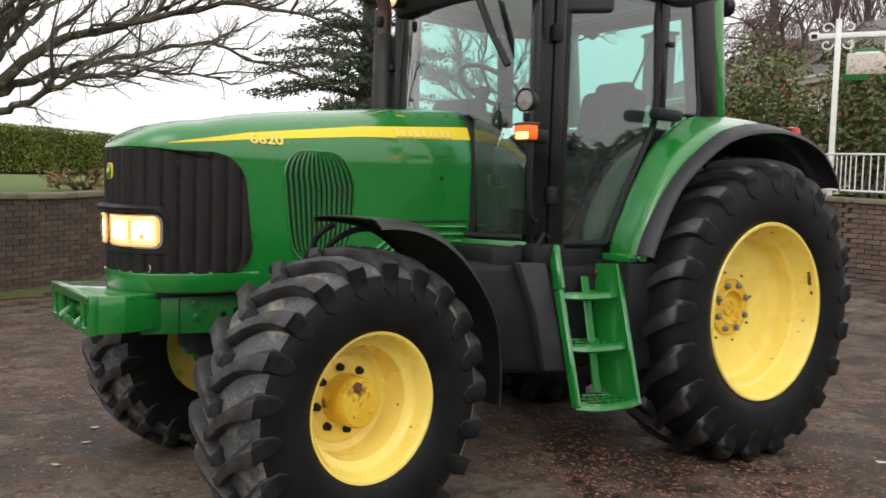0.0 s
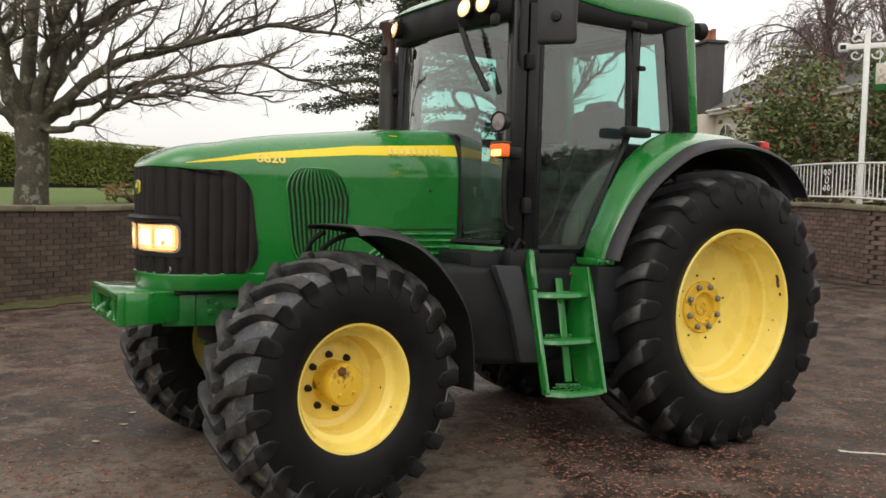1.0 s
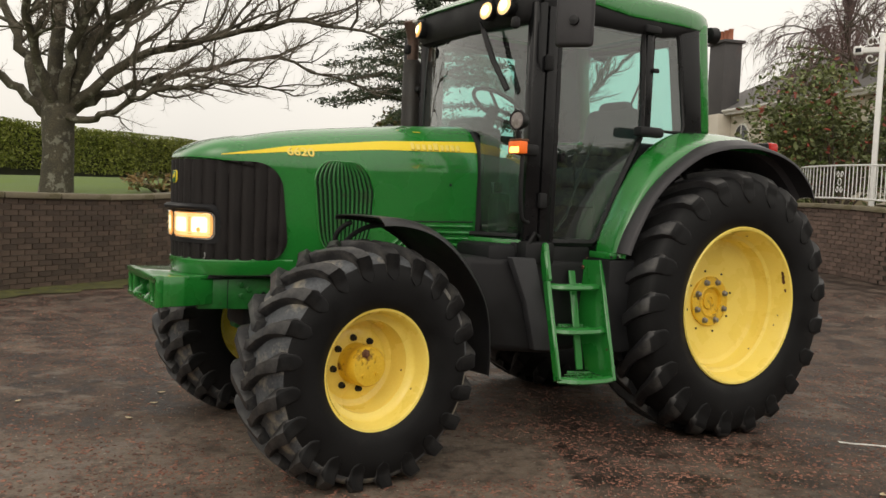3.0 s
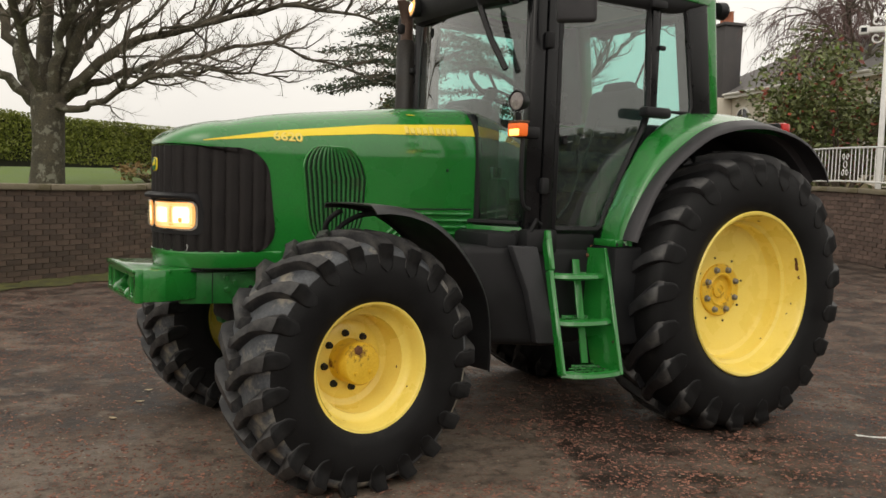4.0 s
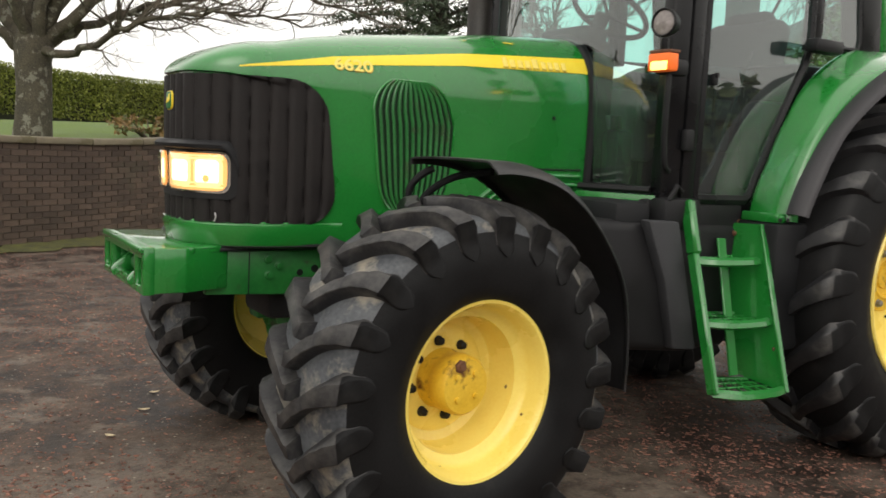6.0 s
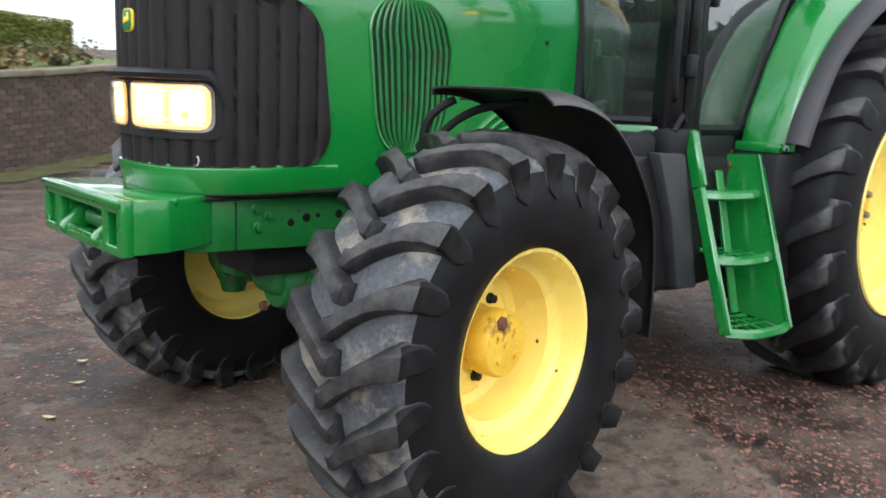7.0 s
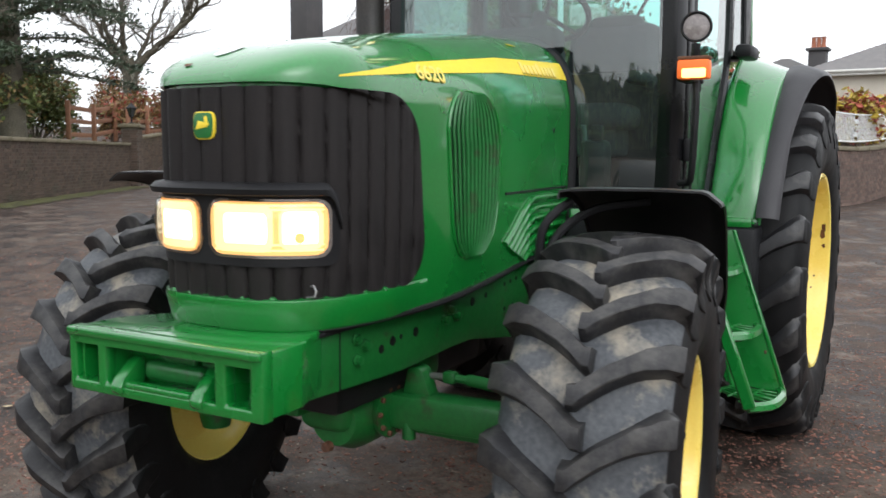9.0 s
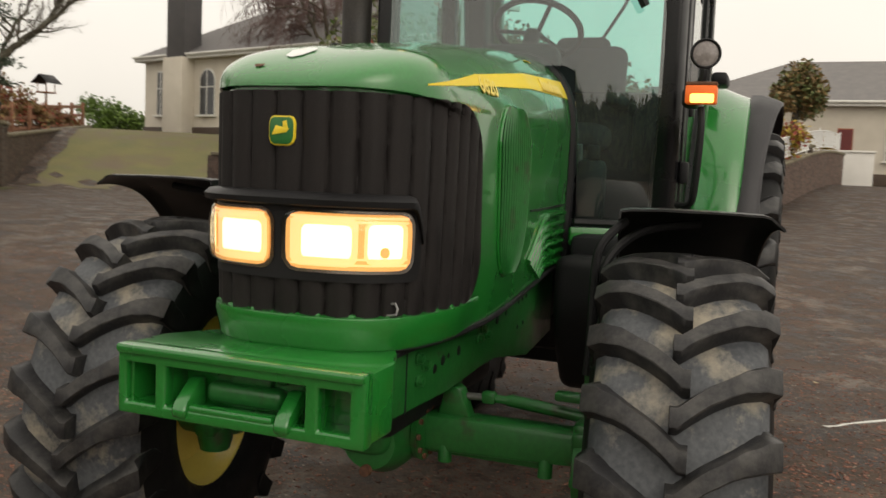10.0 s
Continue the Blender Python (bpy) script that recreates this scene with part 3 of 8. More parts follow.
wall_dir = (WL_B - WL_A).normalized()
pier_m, pier_top = brick_pier(-13.65, -19.45, math.atan2(wall_dir.y, wall_dir.x), 1.72)


def lantern(x, y, z):
    whole = thing("pier_lantern", "black four-sided lantern on the brick gate pier", "lantern")
    whole.location = (x, y, z)
    part("foot", revolve([(0.001, 0), (0.09, 0), (0.09, 0.02), (0.03, 0.05), (0.022, 0.16), (0.05, 0.19), (0.001, 0.19)], 16, Matrix.Rotation(radians(90), 4, "X")), BLACK, whole)
    for i in range(4):
        w = math.pi / 4 + i * math.pi / 2
        part("corner_bar", tube([(0.06 * math.cos(w), 0.06 * math.sin(w), 0.19), (0.125 * math.cos(w), 0.125 * math.sin(w), 0.44)], 0.009, 6), BLACK, whole)
    part("pane", sheet([[(r * math.cos(w), r * math.sin(w), z0) for w in [math.pi / 4 + i * math.pi / 2 for i in range(4)]] for r, z0 in ((0.055, 0.195), (0.12, 0.435))], closed=True), DARK_PANE, whole, smooth=0)
    part("hood", sheet([[(r * math.cos(w), r * math.sin(w), z0) for w in [math.pi / 4 + i * math.pi / 2 for i in range(4)]] for r, z0 in ((0.16, 0.44), (0.15, 0.47), (0.05, 0.56), (0.012, 0.62))], closed=True), BLACK, whole, smooth=0)


lantern(-13.65, -19.45, pier_top)
# the low wall that runs up the drive from the pier
drive_at, drive_len, drive_top = wall_run("wall_drive", [Vector((-24.5, -26.2)), Vector((-13.95, -19.72))], "brown brick wall beside the drive", courses=19,
                                          gz=lambda x, y: 0.44 + 0.075 * (-14.05 - x))

# lawn, verge and moss strips over the ground
nrm = Vector((-wall_dir.y, wall_dir.x))
if nrm.y > 0:
    nrm = -nrm


def patch(name, corner, along, out, u_range, v_range, lift, nu, nv, mat, label, rise=None, ragged=0.0, kind="structure"):
    rng = random.Random(11)
    rows = []
    for i in range(nu + 1):
        row = []
        for j in range(nv + 1):
            u = u_range[0] + (u_range[1] - u_range[0]) * i / nu
            v = v_range[0] + (v_range[1] - v_range[0]) * j / nv
            if ragged and j in (0, nv):
                v += rng.uniform(-ragged, ragged)
            p = corner + along * u + out * v
            z = rise(u, v, p) if rise else gz(p.x, p.y) + lift
            row.append((p.x, p.y, z))
        rows.append(row)
    return tagged(part(name, sheet(rows), mat, smooth=180), label, name, kind=kind)


def lawn_z(u, v, p):
    w = WL_A + wall_dir * max(0, min(u, 27))
    return gz(w.x, w.y) + left_top + 0.02 - 0.010 * min(v, 20) + 0.02 * math.sin(0.7 * u + 0.4 * v)


patch("lawn", WL_A, wall_dir, nrm, (-14, 27.0), (0.14, 70), 0, 60, 70, GRASS, "short green lawn behind the garden wall", lawn_z)
patch("moss_strip", WL_A, wall_dir, -nrm, (-3, 26.8), (0.10, 0.75), 0.012, 120, 5, MOSS, "mossy soil strip at the foot of the wall", ragged=0.18)
verge_c = Vector((-14.2, -19.2))
patch("verge", verge_c, Vector((-0.858, -0.513)), Vector((-0.513, 0.858)), (0.2, 13.0), (0.15, 11.0), 0.02, 24, 24, GRASS_ROUGH, "patchy winter grass verge beside the drive", ragged=0.1)


def railing(name, at, u0, u1, top, panels):
    whole = thing(name, "white wrought-iron railing with scroll panels on the brick wall", "railing")
    rail = {0.10: [], 0.66: []}
    u = u0
    bars, posts = [], []
    while u < u1:
        p, d = at(u)
        z = gz(p.x, p.y) + top + 0.09
        for h in rail:
            rail[h].append((p.x, p.y, z + h))
        if abs((u - u0) % 2.2) < 0.06:
            posts.append((p.x, p.y, z))
        else:
            bars.append((p.x, p.y, z, d))
        u += 0.11
    for h, pts in rail.items():
        part("rail", tube(pts, 0.017, 6), WHITE_PAINT, whole)
    bar = mesh_of("baluster", tube([(0, 0, 0.10), (0, 0, 0.66)], 0.009, 6), 40)
    bar.materials.append(WHITE_PAINT)
    scroll_pts = []
    for s in (1, -1):
        for half in (1, -1):
            scroll_pts.append([(s * (0.055 + 0.04 * math.cos(w) * (1 - w / 9)), 0, 0.38 + half * (0.12 + 0.07 * math.sin(w) * (1 - w / 9))) for w in [k * 0.5 for k in range(13)]])
    scroll = mesh_of("scroll", [tube(q, 0.009, 5) for q in scroll_pts] + [tube([(0.05 * math.cos(w), 0, 0.38 + 0.06 * math.sin(w)) for w in [k * 0.6283 for k in range(10)]], 0.008, 5, closed=True)], 40)
    scroll.materials.append(WHITE_PAINT)
    for i, (x, y, z, d) in enumerate(bars):
        if i % 22 in panels:
            if i % 22 == panels[0]:
                part("scroll", scroll, WHITE_PAINT, whole, m=Matrix.Translation((x + d.x * 0.055, y + d.y * 0.055, z)) @ Matrix.Rotation(math.atan2(d.y, d.x), 4, "Z"))
            continue
        part("baluster", bar, WHITE_PAINT, whole, m=Matrix.Translation((x, y, z)))
    post = mesh_of("post", [rbox((0, 0, 0.36), (0.055, 0.055, 0.74), 0.006), rbox((0, 0, 0.745), (0.03, 0.03, 0.03), 0.012)], 40)
    post.materials.append(WHITE_PAINT)
    for x, y, z in posts:
        part("post", post, WHITE_PAINT, whole, m=Matrix.Translation((x, y, z)))


railing("garden_railing", right_at, 0.6, 20.5, right_top, (9, 10))
railing("garden_railing", right_at, 20.6, right_len - 1.0, right_top, (9, 10))


# ---- trees, shrubs and hedges ----
def branch_tree(rng, start, height, radius, spread, levels, kids, twig_mat_at, lean=(0, 0, 1), gravity=0.0, first=None, wander=0.18, ratio=0.68):
    """Limbs and twigs as tapered bars: two lists, the thick ones and the thin ones."""
    thick, thin = [], []

    def grow(p, d, length, r, level):
        pts, rs, q, e = [p.copy()], [r], p.copy(), d.copy()
        n = 5 if level < levels - 1 else 4
        for i in range(n):
            e = (e + Vector((rng.uniform(-1, 1), rng.uniform(-1, 1), rng.uniform(-0.6, 0.9))) * wander + Vector((0, 0, -gravity * level / levels))).normalized()
            q = q + e * length / n
            pts.append(q.copy())
            rs.append(r * (1 - (0.45 if level < levels else 0.75) * (i + 1) / n))
        sides = 10 if r > 0.06 else 6 if r > 0.02 else 3
        (thick if level < twig_mat_at else thin).append(tube(pts, rs, sides))
        if level == levels:
            return
        count = kids[min(level, len(kids) - 1)]
        for c in range(count):
            t = rng.uniform(0.25, 1.0) if level else rng.uniform(0.72, 1.0)
            k = min(int(t * n), n - 1)
            base = pts[k].lerp(pts[k + 1], t * n - k)
            local = (pts[k + 1] - pts[k]).normalized()
            axis = local.orthogonal().normalized()
            axis.rotate(Matrix.Rotation(2 * math.pi * (c + rng.uniform(-0.3, 0.3)) / count, 3, local))
            nd = (local * math.cos(spread[min(level, len(spread) - 1)]) + axis * math.sin(spread[min(level, len(spread) - 1)]) * rng.uniform(0.7, 1.25)).normalized()
            grow(base, nd, length * ratio * rng.uniform(0.75, 1.2), max(0.006, rs[k] * rng.uniform(0.5, 0.72)), level + 1)

    if first:
        for d, ln, r, p in first:
            grow(Vector(p), Vector(d).normalized(), ln, r, 1)
    grow(Vector(start), Vector(lean).normalized(), height, radius, 0)
    return thick, thin


def bare_tree(name, label, x, y, z, trunk, radius, seed, levels=5, kids=(5, 4, 4, 4, 3), spread=(0.75, 0.6, 0.6, 0.6), gravity=0.0, mat=TWIG, lean=(0, 0, 1), first=None, ratio=0.68, wander=0.18):
    rng = random.Random(seed)
    whole = thing(name, label, "tree")
    whole.location = (x, y, z)
    thick, thin = branch_tree(rng, (0, 0, -0.2), trunk, radius, spread, levels, kids, 3, lean, gravity, first, wander, ratio)
    flare = tube([(0, 0, -0.25), (0, 0, 0.05), (0, 0, 0.35)], [radius * 1.55, radius * 1.3, radius * 1.0], 12)
    part("trunk", mesh_of("trunk", [flare] + thick, 60, fix=False), BARK, whole)
    tw = part("twig_growth", mesh_of("twig_growth", thin, 60, fix=False), mat, whole)
    tagged(tw, kind="stuff")
    return whole


def leaf_cloud(rng, points, size, aspect=0.5):
    verts, faces = [], []
    for p in points:
        a = Vector((rng.gauss(0, 1), rng.gauss(0, 1), rng.gauss(0, 0.7))).normalized()
        b = a.orthogonal().normalized()
        b.rotate(Matrix.Rotation(rng.uniform(0, 6.28), 3, a))
        s = size * rng.uniform(0.6, 1.35)
        k, p = len(verts), Vector(p)
        verts += [p - a * s, p + b * s * aspect, p + a * s, p - b * s * aspect + a.cross(b) * s * 0.25]
        faces.append((k, k + 1, k + 2, k + 3))
    return verts, faces


def shrub(name, label, x, y, z, rx, ry, h, seed, mats, n=5000, size=0.06, category="shrub", stems=True, lump=0.25):
    rng = random.Random(seed)
    whole = thing(name, label, category)
    whole.location = (x, y, z)
    blobs = [(Vector((rng.uniform(-.65, .65) * rx, rng.uniform(-.65, .65) * ry, rng.uniform(0.25, 0.8) * h)), rng.uniform(0.28, 0.5)) for _ in range(16)]
    pts = [[] for _ in mats]
    while sum(map(len, pts)) < n:
        c, r = rng.choice(blobs)
        d = Vector((rng.gauss(0, 1), rng.gauss(0, 1), rng.gauss(0, 1))).normalized() * (rng.random() ** 0.4) * (1 + rng.uniform(-lump, lump))
        p = Vector((c.x + d.x * r * rx, c.y + d.y * r * ry, c.z + d.z * r * h * 0.62))
        if p.z > 0.02:
            i = 0
            share = rng.random()
            for k in range(1, len(mats)):
                if share < mats[k][1] * (0.4 + 1.2 * (noise.noise(p * 1.8) + 0.5)):
                    i = k
                    break
            pts[i].append(p)
    names = ("foliage", "young_leaves", "tip_leaves")
    for i, (m, _) in enumerate(mats):
        if pts[i]:
            f = part(names[i], mesh_of(names[i], leaf_cloud(rng, pts[i], size), 0, fix=False), m, whole)
            tagged(f, kind="stuff")
    if stems:
        sticks = [tube(spline([(rng.uniform(-.1, .1), rng.uniform(-.1, .1), -0.1), c * 0.5, c], 5), [0.025, 0.02, 0.016, 0.012, 0.006], 4) for c, r in blobs]
        part("stem_growth", mesh_of("stem_growth", sticks, 60, fix=False), TWIG, whole)
    return whole


def unseen_treeline(name, label, radius, from_deg, to_deg, seed):
    """Unseen trees added behind the walker to darken reflections: a dark sheet, leaf clumps."""
    rng = random.Random(seed)
    whole = tagged(new(name), label, "trees", kind="structure")
    ring, pts = [], []
    for i in range(121):
        w = radians(from_deg + (to_deg - from_deg) * i / 120)
        h = 3.4 + 1.3 * noise.noise((i * 0.13, 0.5, seed)) + 0.7 * noise.noise((i * 0.5, 2.5, seed))
        ring.append([(radius * math.cos(w), radius * math.sin(w), gz(radius * math.cos(w), radius * math.sin(w)) - 0.3), (radius * math.cos(w), radius * math.sin(w), h),
                     ((radius + 2) * math.cos(w), (radius + 2) * math.sin(w), h - 0.3)])
        for _ in range(60):
            v = w + rng.uniform(-0.5, 0.5) * radians((to_deg - from_deg) / 120)
            r = radius - rng.uniform(0.0, 0.35)
            pts.append((r * math.cos(v), r * math.sin(v), rng.uniform(0.1, 1.05) * h))
    # dark sheet behind the leaves, their inner shade put into its colour
    part("thicket", sheet(ring), HEDGE_SHADE, whole, smooth=0)
    tagged(part("foliage", mesh_of("foliage", leaf_cloud(rng, pts, 0.28), 0, fix=False), SHRUB_LEAF, whole), kind="stuff")


# out of view; gives glass and bonnet something dark to reflect low down
unseen_treeline("backdrop", "unseen dark tree backdrop added for reflections", 27.0, -25, 148, 3)

# ---- the tractor: x ahead, y to its left, rear axle over the origin ----
tractor = thing("tractor", "green farm tractor with yellow wheels and lit headlamps on tarmac", "tractor")

# wheels ---------------------------------------------------------------
def tyre_profile(R, half, rim_r):
    """Half of the tyre's cross-section, from the middle of the tread to the bead: (radius, offset)."""
    return [(R, 0.0), (R - 0.002, 0.35 * half), (R - 0.010, 0.66 * half), (R - 0.026, 0.84 * half), (R - 0.055, 0.94 * half), (R - 0.10, 0.99 * half),
            (R - 0.45 * (R - rim_r), half * 1.03), (rim_r + 0.26 * (R - rim_r), half * 1.0), (rim_r + 0.10 * (R - rim_r), half * 0.93), (rim_r + 0.016, half * 0.87), (rim_r + 0.006, half * 0.80)]


def along_profile(prof, s):
    """The place and outward direction at arc length s from the middle of the tread."""
    for (r0, w0), (r1, w1) in zip(prof, prof[1:]):
        d = math.hypot(r1 - r0, w1 - w0)
        if s <= d:
            t = s / d
            return r0 + (r1 - r0) * t, w0 + (w1 - w0) * t, (w1 - w0) / d, -(r1 - r0) / d
        s -= d
    r0, w0 = prof[-1]
    return r0, w0, 0.0, 1.0


def lug(R, half, rim_r, width, height, sweep, side, reach):
    """One tread bar: narrow at the middle of the tread, widening to the shoulder, then a flat rounded tongue lying on the side wall."""
    prof = tyre_profile(R, half, rim_r)
    n, rows = 18, []
    for i in range(n + 1):
        t = i / n
        s = -0.022 + (reach + 0.022) * t
        r, w, nr, nw = along_profile(prof, max(s, 0.0))
        if s < 0:
            w = s
        flat = min(1.0, s / (half * 0.98))
        lag = sweep * (max(flat, 0) ** 0.85) * (1.0 - 0.10 * max(flat, 0)) + (0.012 * (s - half) / 0.1 if s > half else 0)
        over = smooth01(half * 0.88, half * 1.12, s)
        h = height * (1 - over) + 0.006 * over
        wd = width * (1.0 + 0.62 * smooth01(half * 0.45, half * 1.08, s))
        end = (reach - s) / (0.5 * wd)
        if end < 1:
            wd *= math.sqrt(max(0.03, 1 - (1 - end) ** 2))
        # a steep leading flank, a long sloping trailing one
        row = []
        for a, hh in ((-0.80 + 0.22 * over, -0.006), (-0.60 + 0.08 * over, 0.38 * h), (-0.42, 0.92 * h), (-0.37, h), (0.40, h * 1.0), (0.46, 0.95 * h), (0.52, 0.5 * h), (0.56, -0.006)):
            rr, ww = r + nr * hh, w + nw * hh
            ang = -lag / R + a * wd / R
            row.append((rr * math.sin(ang), side * ww, rr * math.cos(ang)))
        rows.append(row)
    v, f = sheet(rows)
    k = 8
    f = f + [tuple(range(k)), tuple(n * k + j for j in range(k - 1, -1, -1))]
    return v, f


def wheel(name, label, m, side, R, half, rim_r, f, disc_y, lugs, sweep, lug_w, lug_h, hub):
    """side +1: a wheel on the tractor's left. The carcass is R; the bars stand lug_h proud of it."""
    w = tagged(new(name), label)
    w.parent = tractor
    w.matrix_basis = m
    prof = tyre_profile(R, half, rim_r)
    ring = [(r, y) for r, y in prof[::-1]] + [(r, -y) for r, y in prof[1:]]
    tyre_m = mesh_of("tyre", revolve(ring, 72, shut=False), 60)
    tyre_m.materials.append(RUBBER)
    tyre_m.materials.append(TREAD if hub["kind"] == "front" else RUBBER)
    for p in tyre_m.polygons:
        if math.hypot(p.center.x, p.center.z) > R - 0.06:
            p.material_index = 1
    part("tyre", tyre_m, None, w)
    bar = {s: mesh_of("tread_bar", lug(R, half, rim_r, lug_w, lug_h, sweep, s, half + 0.05 + (0.20 if hub["kind"] == "rear" else 0.12) * (R - rim_r)), 40) for s in (1, -1)}
    for me in bar.values():
        me.materials.append(RUBBER_LUG)
        me.materials.append(RUBBER)
        for p in me.polygons:
            if abs(p.center.y) > half * 0.985:
                p.material_index = 1
    for i in range(lugs):
        for s in (1, -1):
            part("tread_bar", bar[s], RUBBER_LUG, w, m=Matrix.Rotation(2 * math.pi * (i + (0.5 if s < 0 else 0)) / lugs, 4, "Y"))
    y = lambda v: side * v
    rim_pts = [(rim_r + 0.018, f + 0.004), (rim_r + 0.024, f + 0.012), (rim_r + 0.018, f + 0.02), (rim_r + 0.004, f + 0.017), (rim_r - 0.008, f), (rim_r - 0.014, f - 0.05),
               (rim_r - 0.022, f - 0.065), (rim_r - 0.034, f * 0.55), (rim_r - 0.055, f * 0.5), (rim_r - 0.06, disc_y + 0.035), (rim_r - 0.07, disc_y + 0.012), (rim_r - 0.10, disc_y)]
    inner = [(rim_r - 0.06, disc_y - 0.02), (rim_r - 0.055, -f * 0.45), (rim_r - 0.03, -f * 0.6), (rim_r - 0.014, -f + 0.05), (rim_r, -f), (rim_r + 0.02, -f - 0.012), (rim_r + 0.024, -f), (rim_r + 0.012, -f + 0.02)]
    rim = part("rim", [revolve([(r, y(v)) for r, v in rim_pts], 72, shut=False), revolve([(r, y(v)) for r, v in inner], 72, shut=False)], YELLOW, w, "yellow painted steel rim")
    hr = hub["r"]
    if hub["kind"] == "front":
        disc = [(rim_r - 0.10, disc_y), (hr + 0.075, disc_y + 0.006), (hr + 0.06, disc_y + 0.012), (hr - 0.01, disc_y + 0.012), (hr - 0.01, disc_y - 0.02), (rim_r - 0.10, disc_y - 0.014), (rim_r - 0.06, disc_y - 0.02)]
        part("wheel_disc", revolve([(r, y(v)) for r, v in disc], 60, shut=False), YELLOW, w)
        drum = [(hr, disc_y - 0.03), (hr, disc_y + 0.02), (hr - 0.006, disc_y + 0.028), (hr - 0.008, disc_y + 0.075), (hr - 0.002, disc_y + 0.083), (hr - 0.004, disc_y + 0.135), (hr - 0.014, disc_y + 0.148), (0.0005, disc_y + 0.15)]
        h = part("hub", revolve([(r, y(v)) for r, v in drum], 40, shut=False), YELLOW_HUB, w, "worn yellow planetary hub")
        for a in range(4):
            q = a * math.pi / 2 + 0.7
            part("hub_screw", revolve([(0.0005, y(disc_y + 0.158)), (0.010, y(disc_y + 0.157)), (0.011, y(disc_y + 0.148))], 8, Matrix.Translation((0.055 * math.sin(q), 0, 0.055 * math.cos(q)))), YELLOW_HUB, h)
        part("drain_plug", revolve([(0.0005, y(disc_y + 0.163)), (0.012, y(disc_y + 0.162)), (0.016, y(disc_y + 0.155)), (0.024, y(disc_y + 0.152)), (0.024, y(disc_y + 0.146))], 6, Matrix.Translation((0.016, 0, 0.074))), RUST, h)
        bolt_y, bolt_r, pcd, mat = disc_y + 0.012, 0.0145, 0.133, BLACK
    else:
        disc = [(rim_r - 0.10, disc_y), (rim_r - 0.13, disc_y - 0.006), (0.235, disc_y - 0.03), (hr + 0.012, disc_y - 0.034), (hr - 0.02, disc_y - 0.034), (0.05, disc_y - 0.04), (0.0005, disc_y - 0.04)]
        part("wheel_disc", revolve([(r, y(v)) for r, v in disc], 60, shut=False), YELLOW, w)
        ring = [(hr, disc_y - 0.036), (hr, disc_y - 0.022), (hr - 0.006, disc_y - 0.016), (0.108, disc_y - 0.012), (0.10, disc_y - 0.004), (0.092, disc_y - 0.006), (0.086, disc_y - 0.03),
                (0.055, disc_y - 0.034), (0.05, disc_y - 0.022), (0.03, disc_y - 0.02), (0.026, disc_y - 0.03), (0.0005, disc_y - 0.031)]
        h = part("hub", revolve([(r, y(v)) for r, v in ring], 48, shut=False), YELLOW_HUB, w, "rust-stained yellow hub flange")
        bolt_y, bolt_r, pcd, mat = disc_y - 0.016, 0.017, 0.133, STEEL
        for a in range(8):
            q = a * math.pi / 4 + 0.25
            part("disc_hole", revolve([(0.0005, y(disc_y - 0.026)), (0.007, y(disc_y - 0.0265)), (0.008, y(disc_y - 0.034))], 8, Matrix.Translation((0.205 * math.sin(q), 0, 0.205 * math.cos(q)))), BLACK, h)
    nut = mesh_of("wheel_bolt", revolve([(bolt_r * 1.25, y(bolt_y - 0.004)), (bolt_r * 1.25, y(bolt_y + 0.005)), (bolt_r, y(bolt_y + 0.007)), (bolt_r * 0.95, y(bolt_y + 0.022)), (bolt_r * 0.6, y(bolt_y + 0.026)), (0.0005, y(bolt_y + 0.027))], 8), 30)
    nut.materials.append(mat)
    for a in range(8):
        q = a * math.pi / 4 + hub["turn"]
        part("wheel_bolt", nut, mat, h, m=Matrix.Translation((pcd * math.sin(q), 0, pcd * math.cos(q))))
    # rust spots and valve on the barrel
    rng = random.Random(R * 100)
    for a, v, sx, sz in hub["rust"]:
        rr = float(np.interp(v, [disc_y + 0.035, f * 0.5, f * 0.55, f - 0.065, f - 0.05, f], [rim_r - 0.06, rim_r - 0.055, rim_r - 0.034, rim_r - 0.022, rim_r - 0.014, rim_r - 0.008])) - 0.0025
        pts = []
        for k in range(9):
            q = 2 * math.pi * k / 9
            g = rng.uniform(0.6, 1.2)
            pts.append((a + sx * g * math.cos(q) / rr, v + sz * g * math.sin(q)))
        v0 = [(rr * math.sin(p), y(q), rr * math.cos(p)) for p, q in pts]
        part("rust_spot", (v0, [tuple(range(9))]), RUST, rim, smooth=0)
    return w


REAR_HUB = {"kind": "rear", "r": 0.165, "turn": 0.39, "rust": [(-1.16, 0.222, 0.034, 0.014), (-1.22, 0.216, 0.036, 0.014), (-1.38, 0.222, 0.014, 0.010), (-0.25, 0.17, 0.014, 0.012), (2.9, 0.12, 0.02, 0.008), (2.75, 0.17, 0.016, 0.012),
                                                               (-1.75, 0.18, 0.007, 0.006), (-1.9, 0.17, 0.007, 0.006), (-2.4, 0.10, 0.008, 0.007), (2.4, 0.18, 0.007, 0.006), (-1.57, 0.02, 0.009, 0.009)]}
FRONT_HUB = {"kind": "front", "r": 0.105, "turn": 0.0, "rust": [(-0.1, 0.10, 0.007, 0.007), (0.2, 0.11, 0.012, 0.005), (-2.2, 0.12, 0.006, 0.006), (2.6, 0.11, 0.007, 0.006), (1.7, 0.13, 0.01, 0.008), (-1.9, 0.05, 0.007, 0.007)]}
STEER = 6.4
for s in (1, -1):
    wheel("rear_wheel", "large rear tractor wheel with lugged tyre", pose(0, 0.800 * s, 0.842), s, 0.830, 0.272, 0.480, 0.236, 0.018, 21, 0.25, 0.072, 0.040, REAR_HUB)
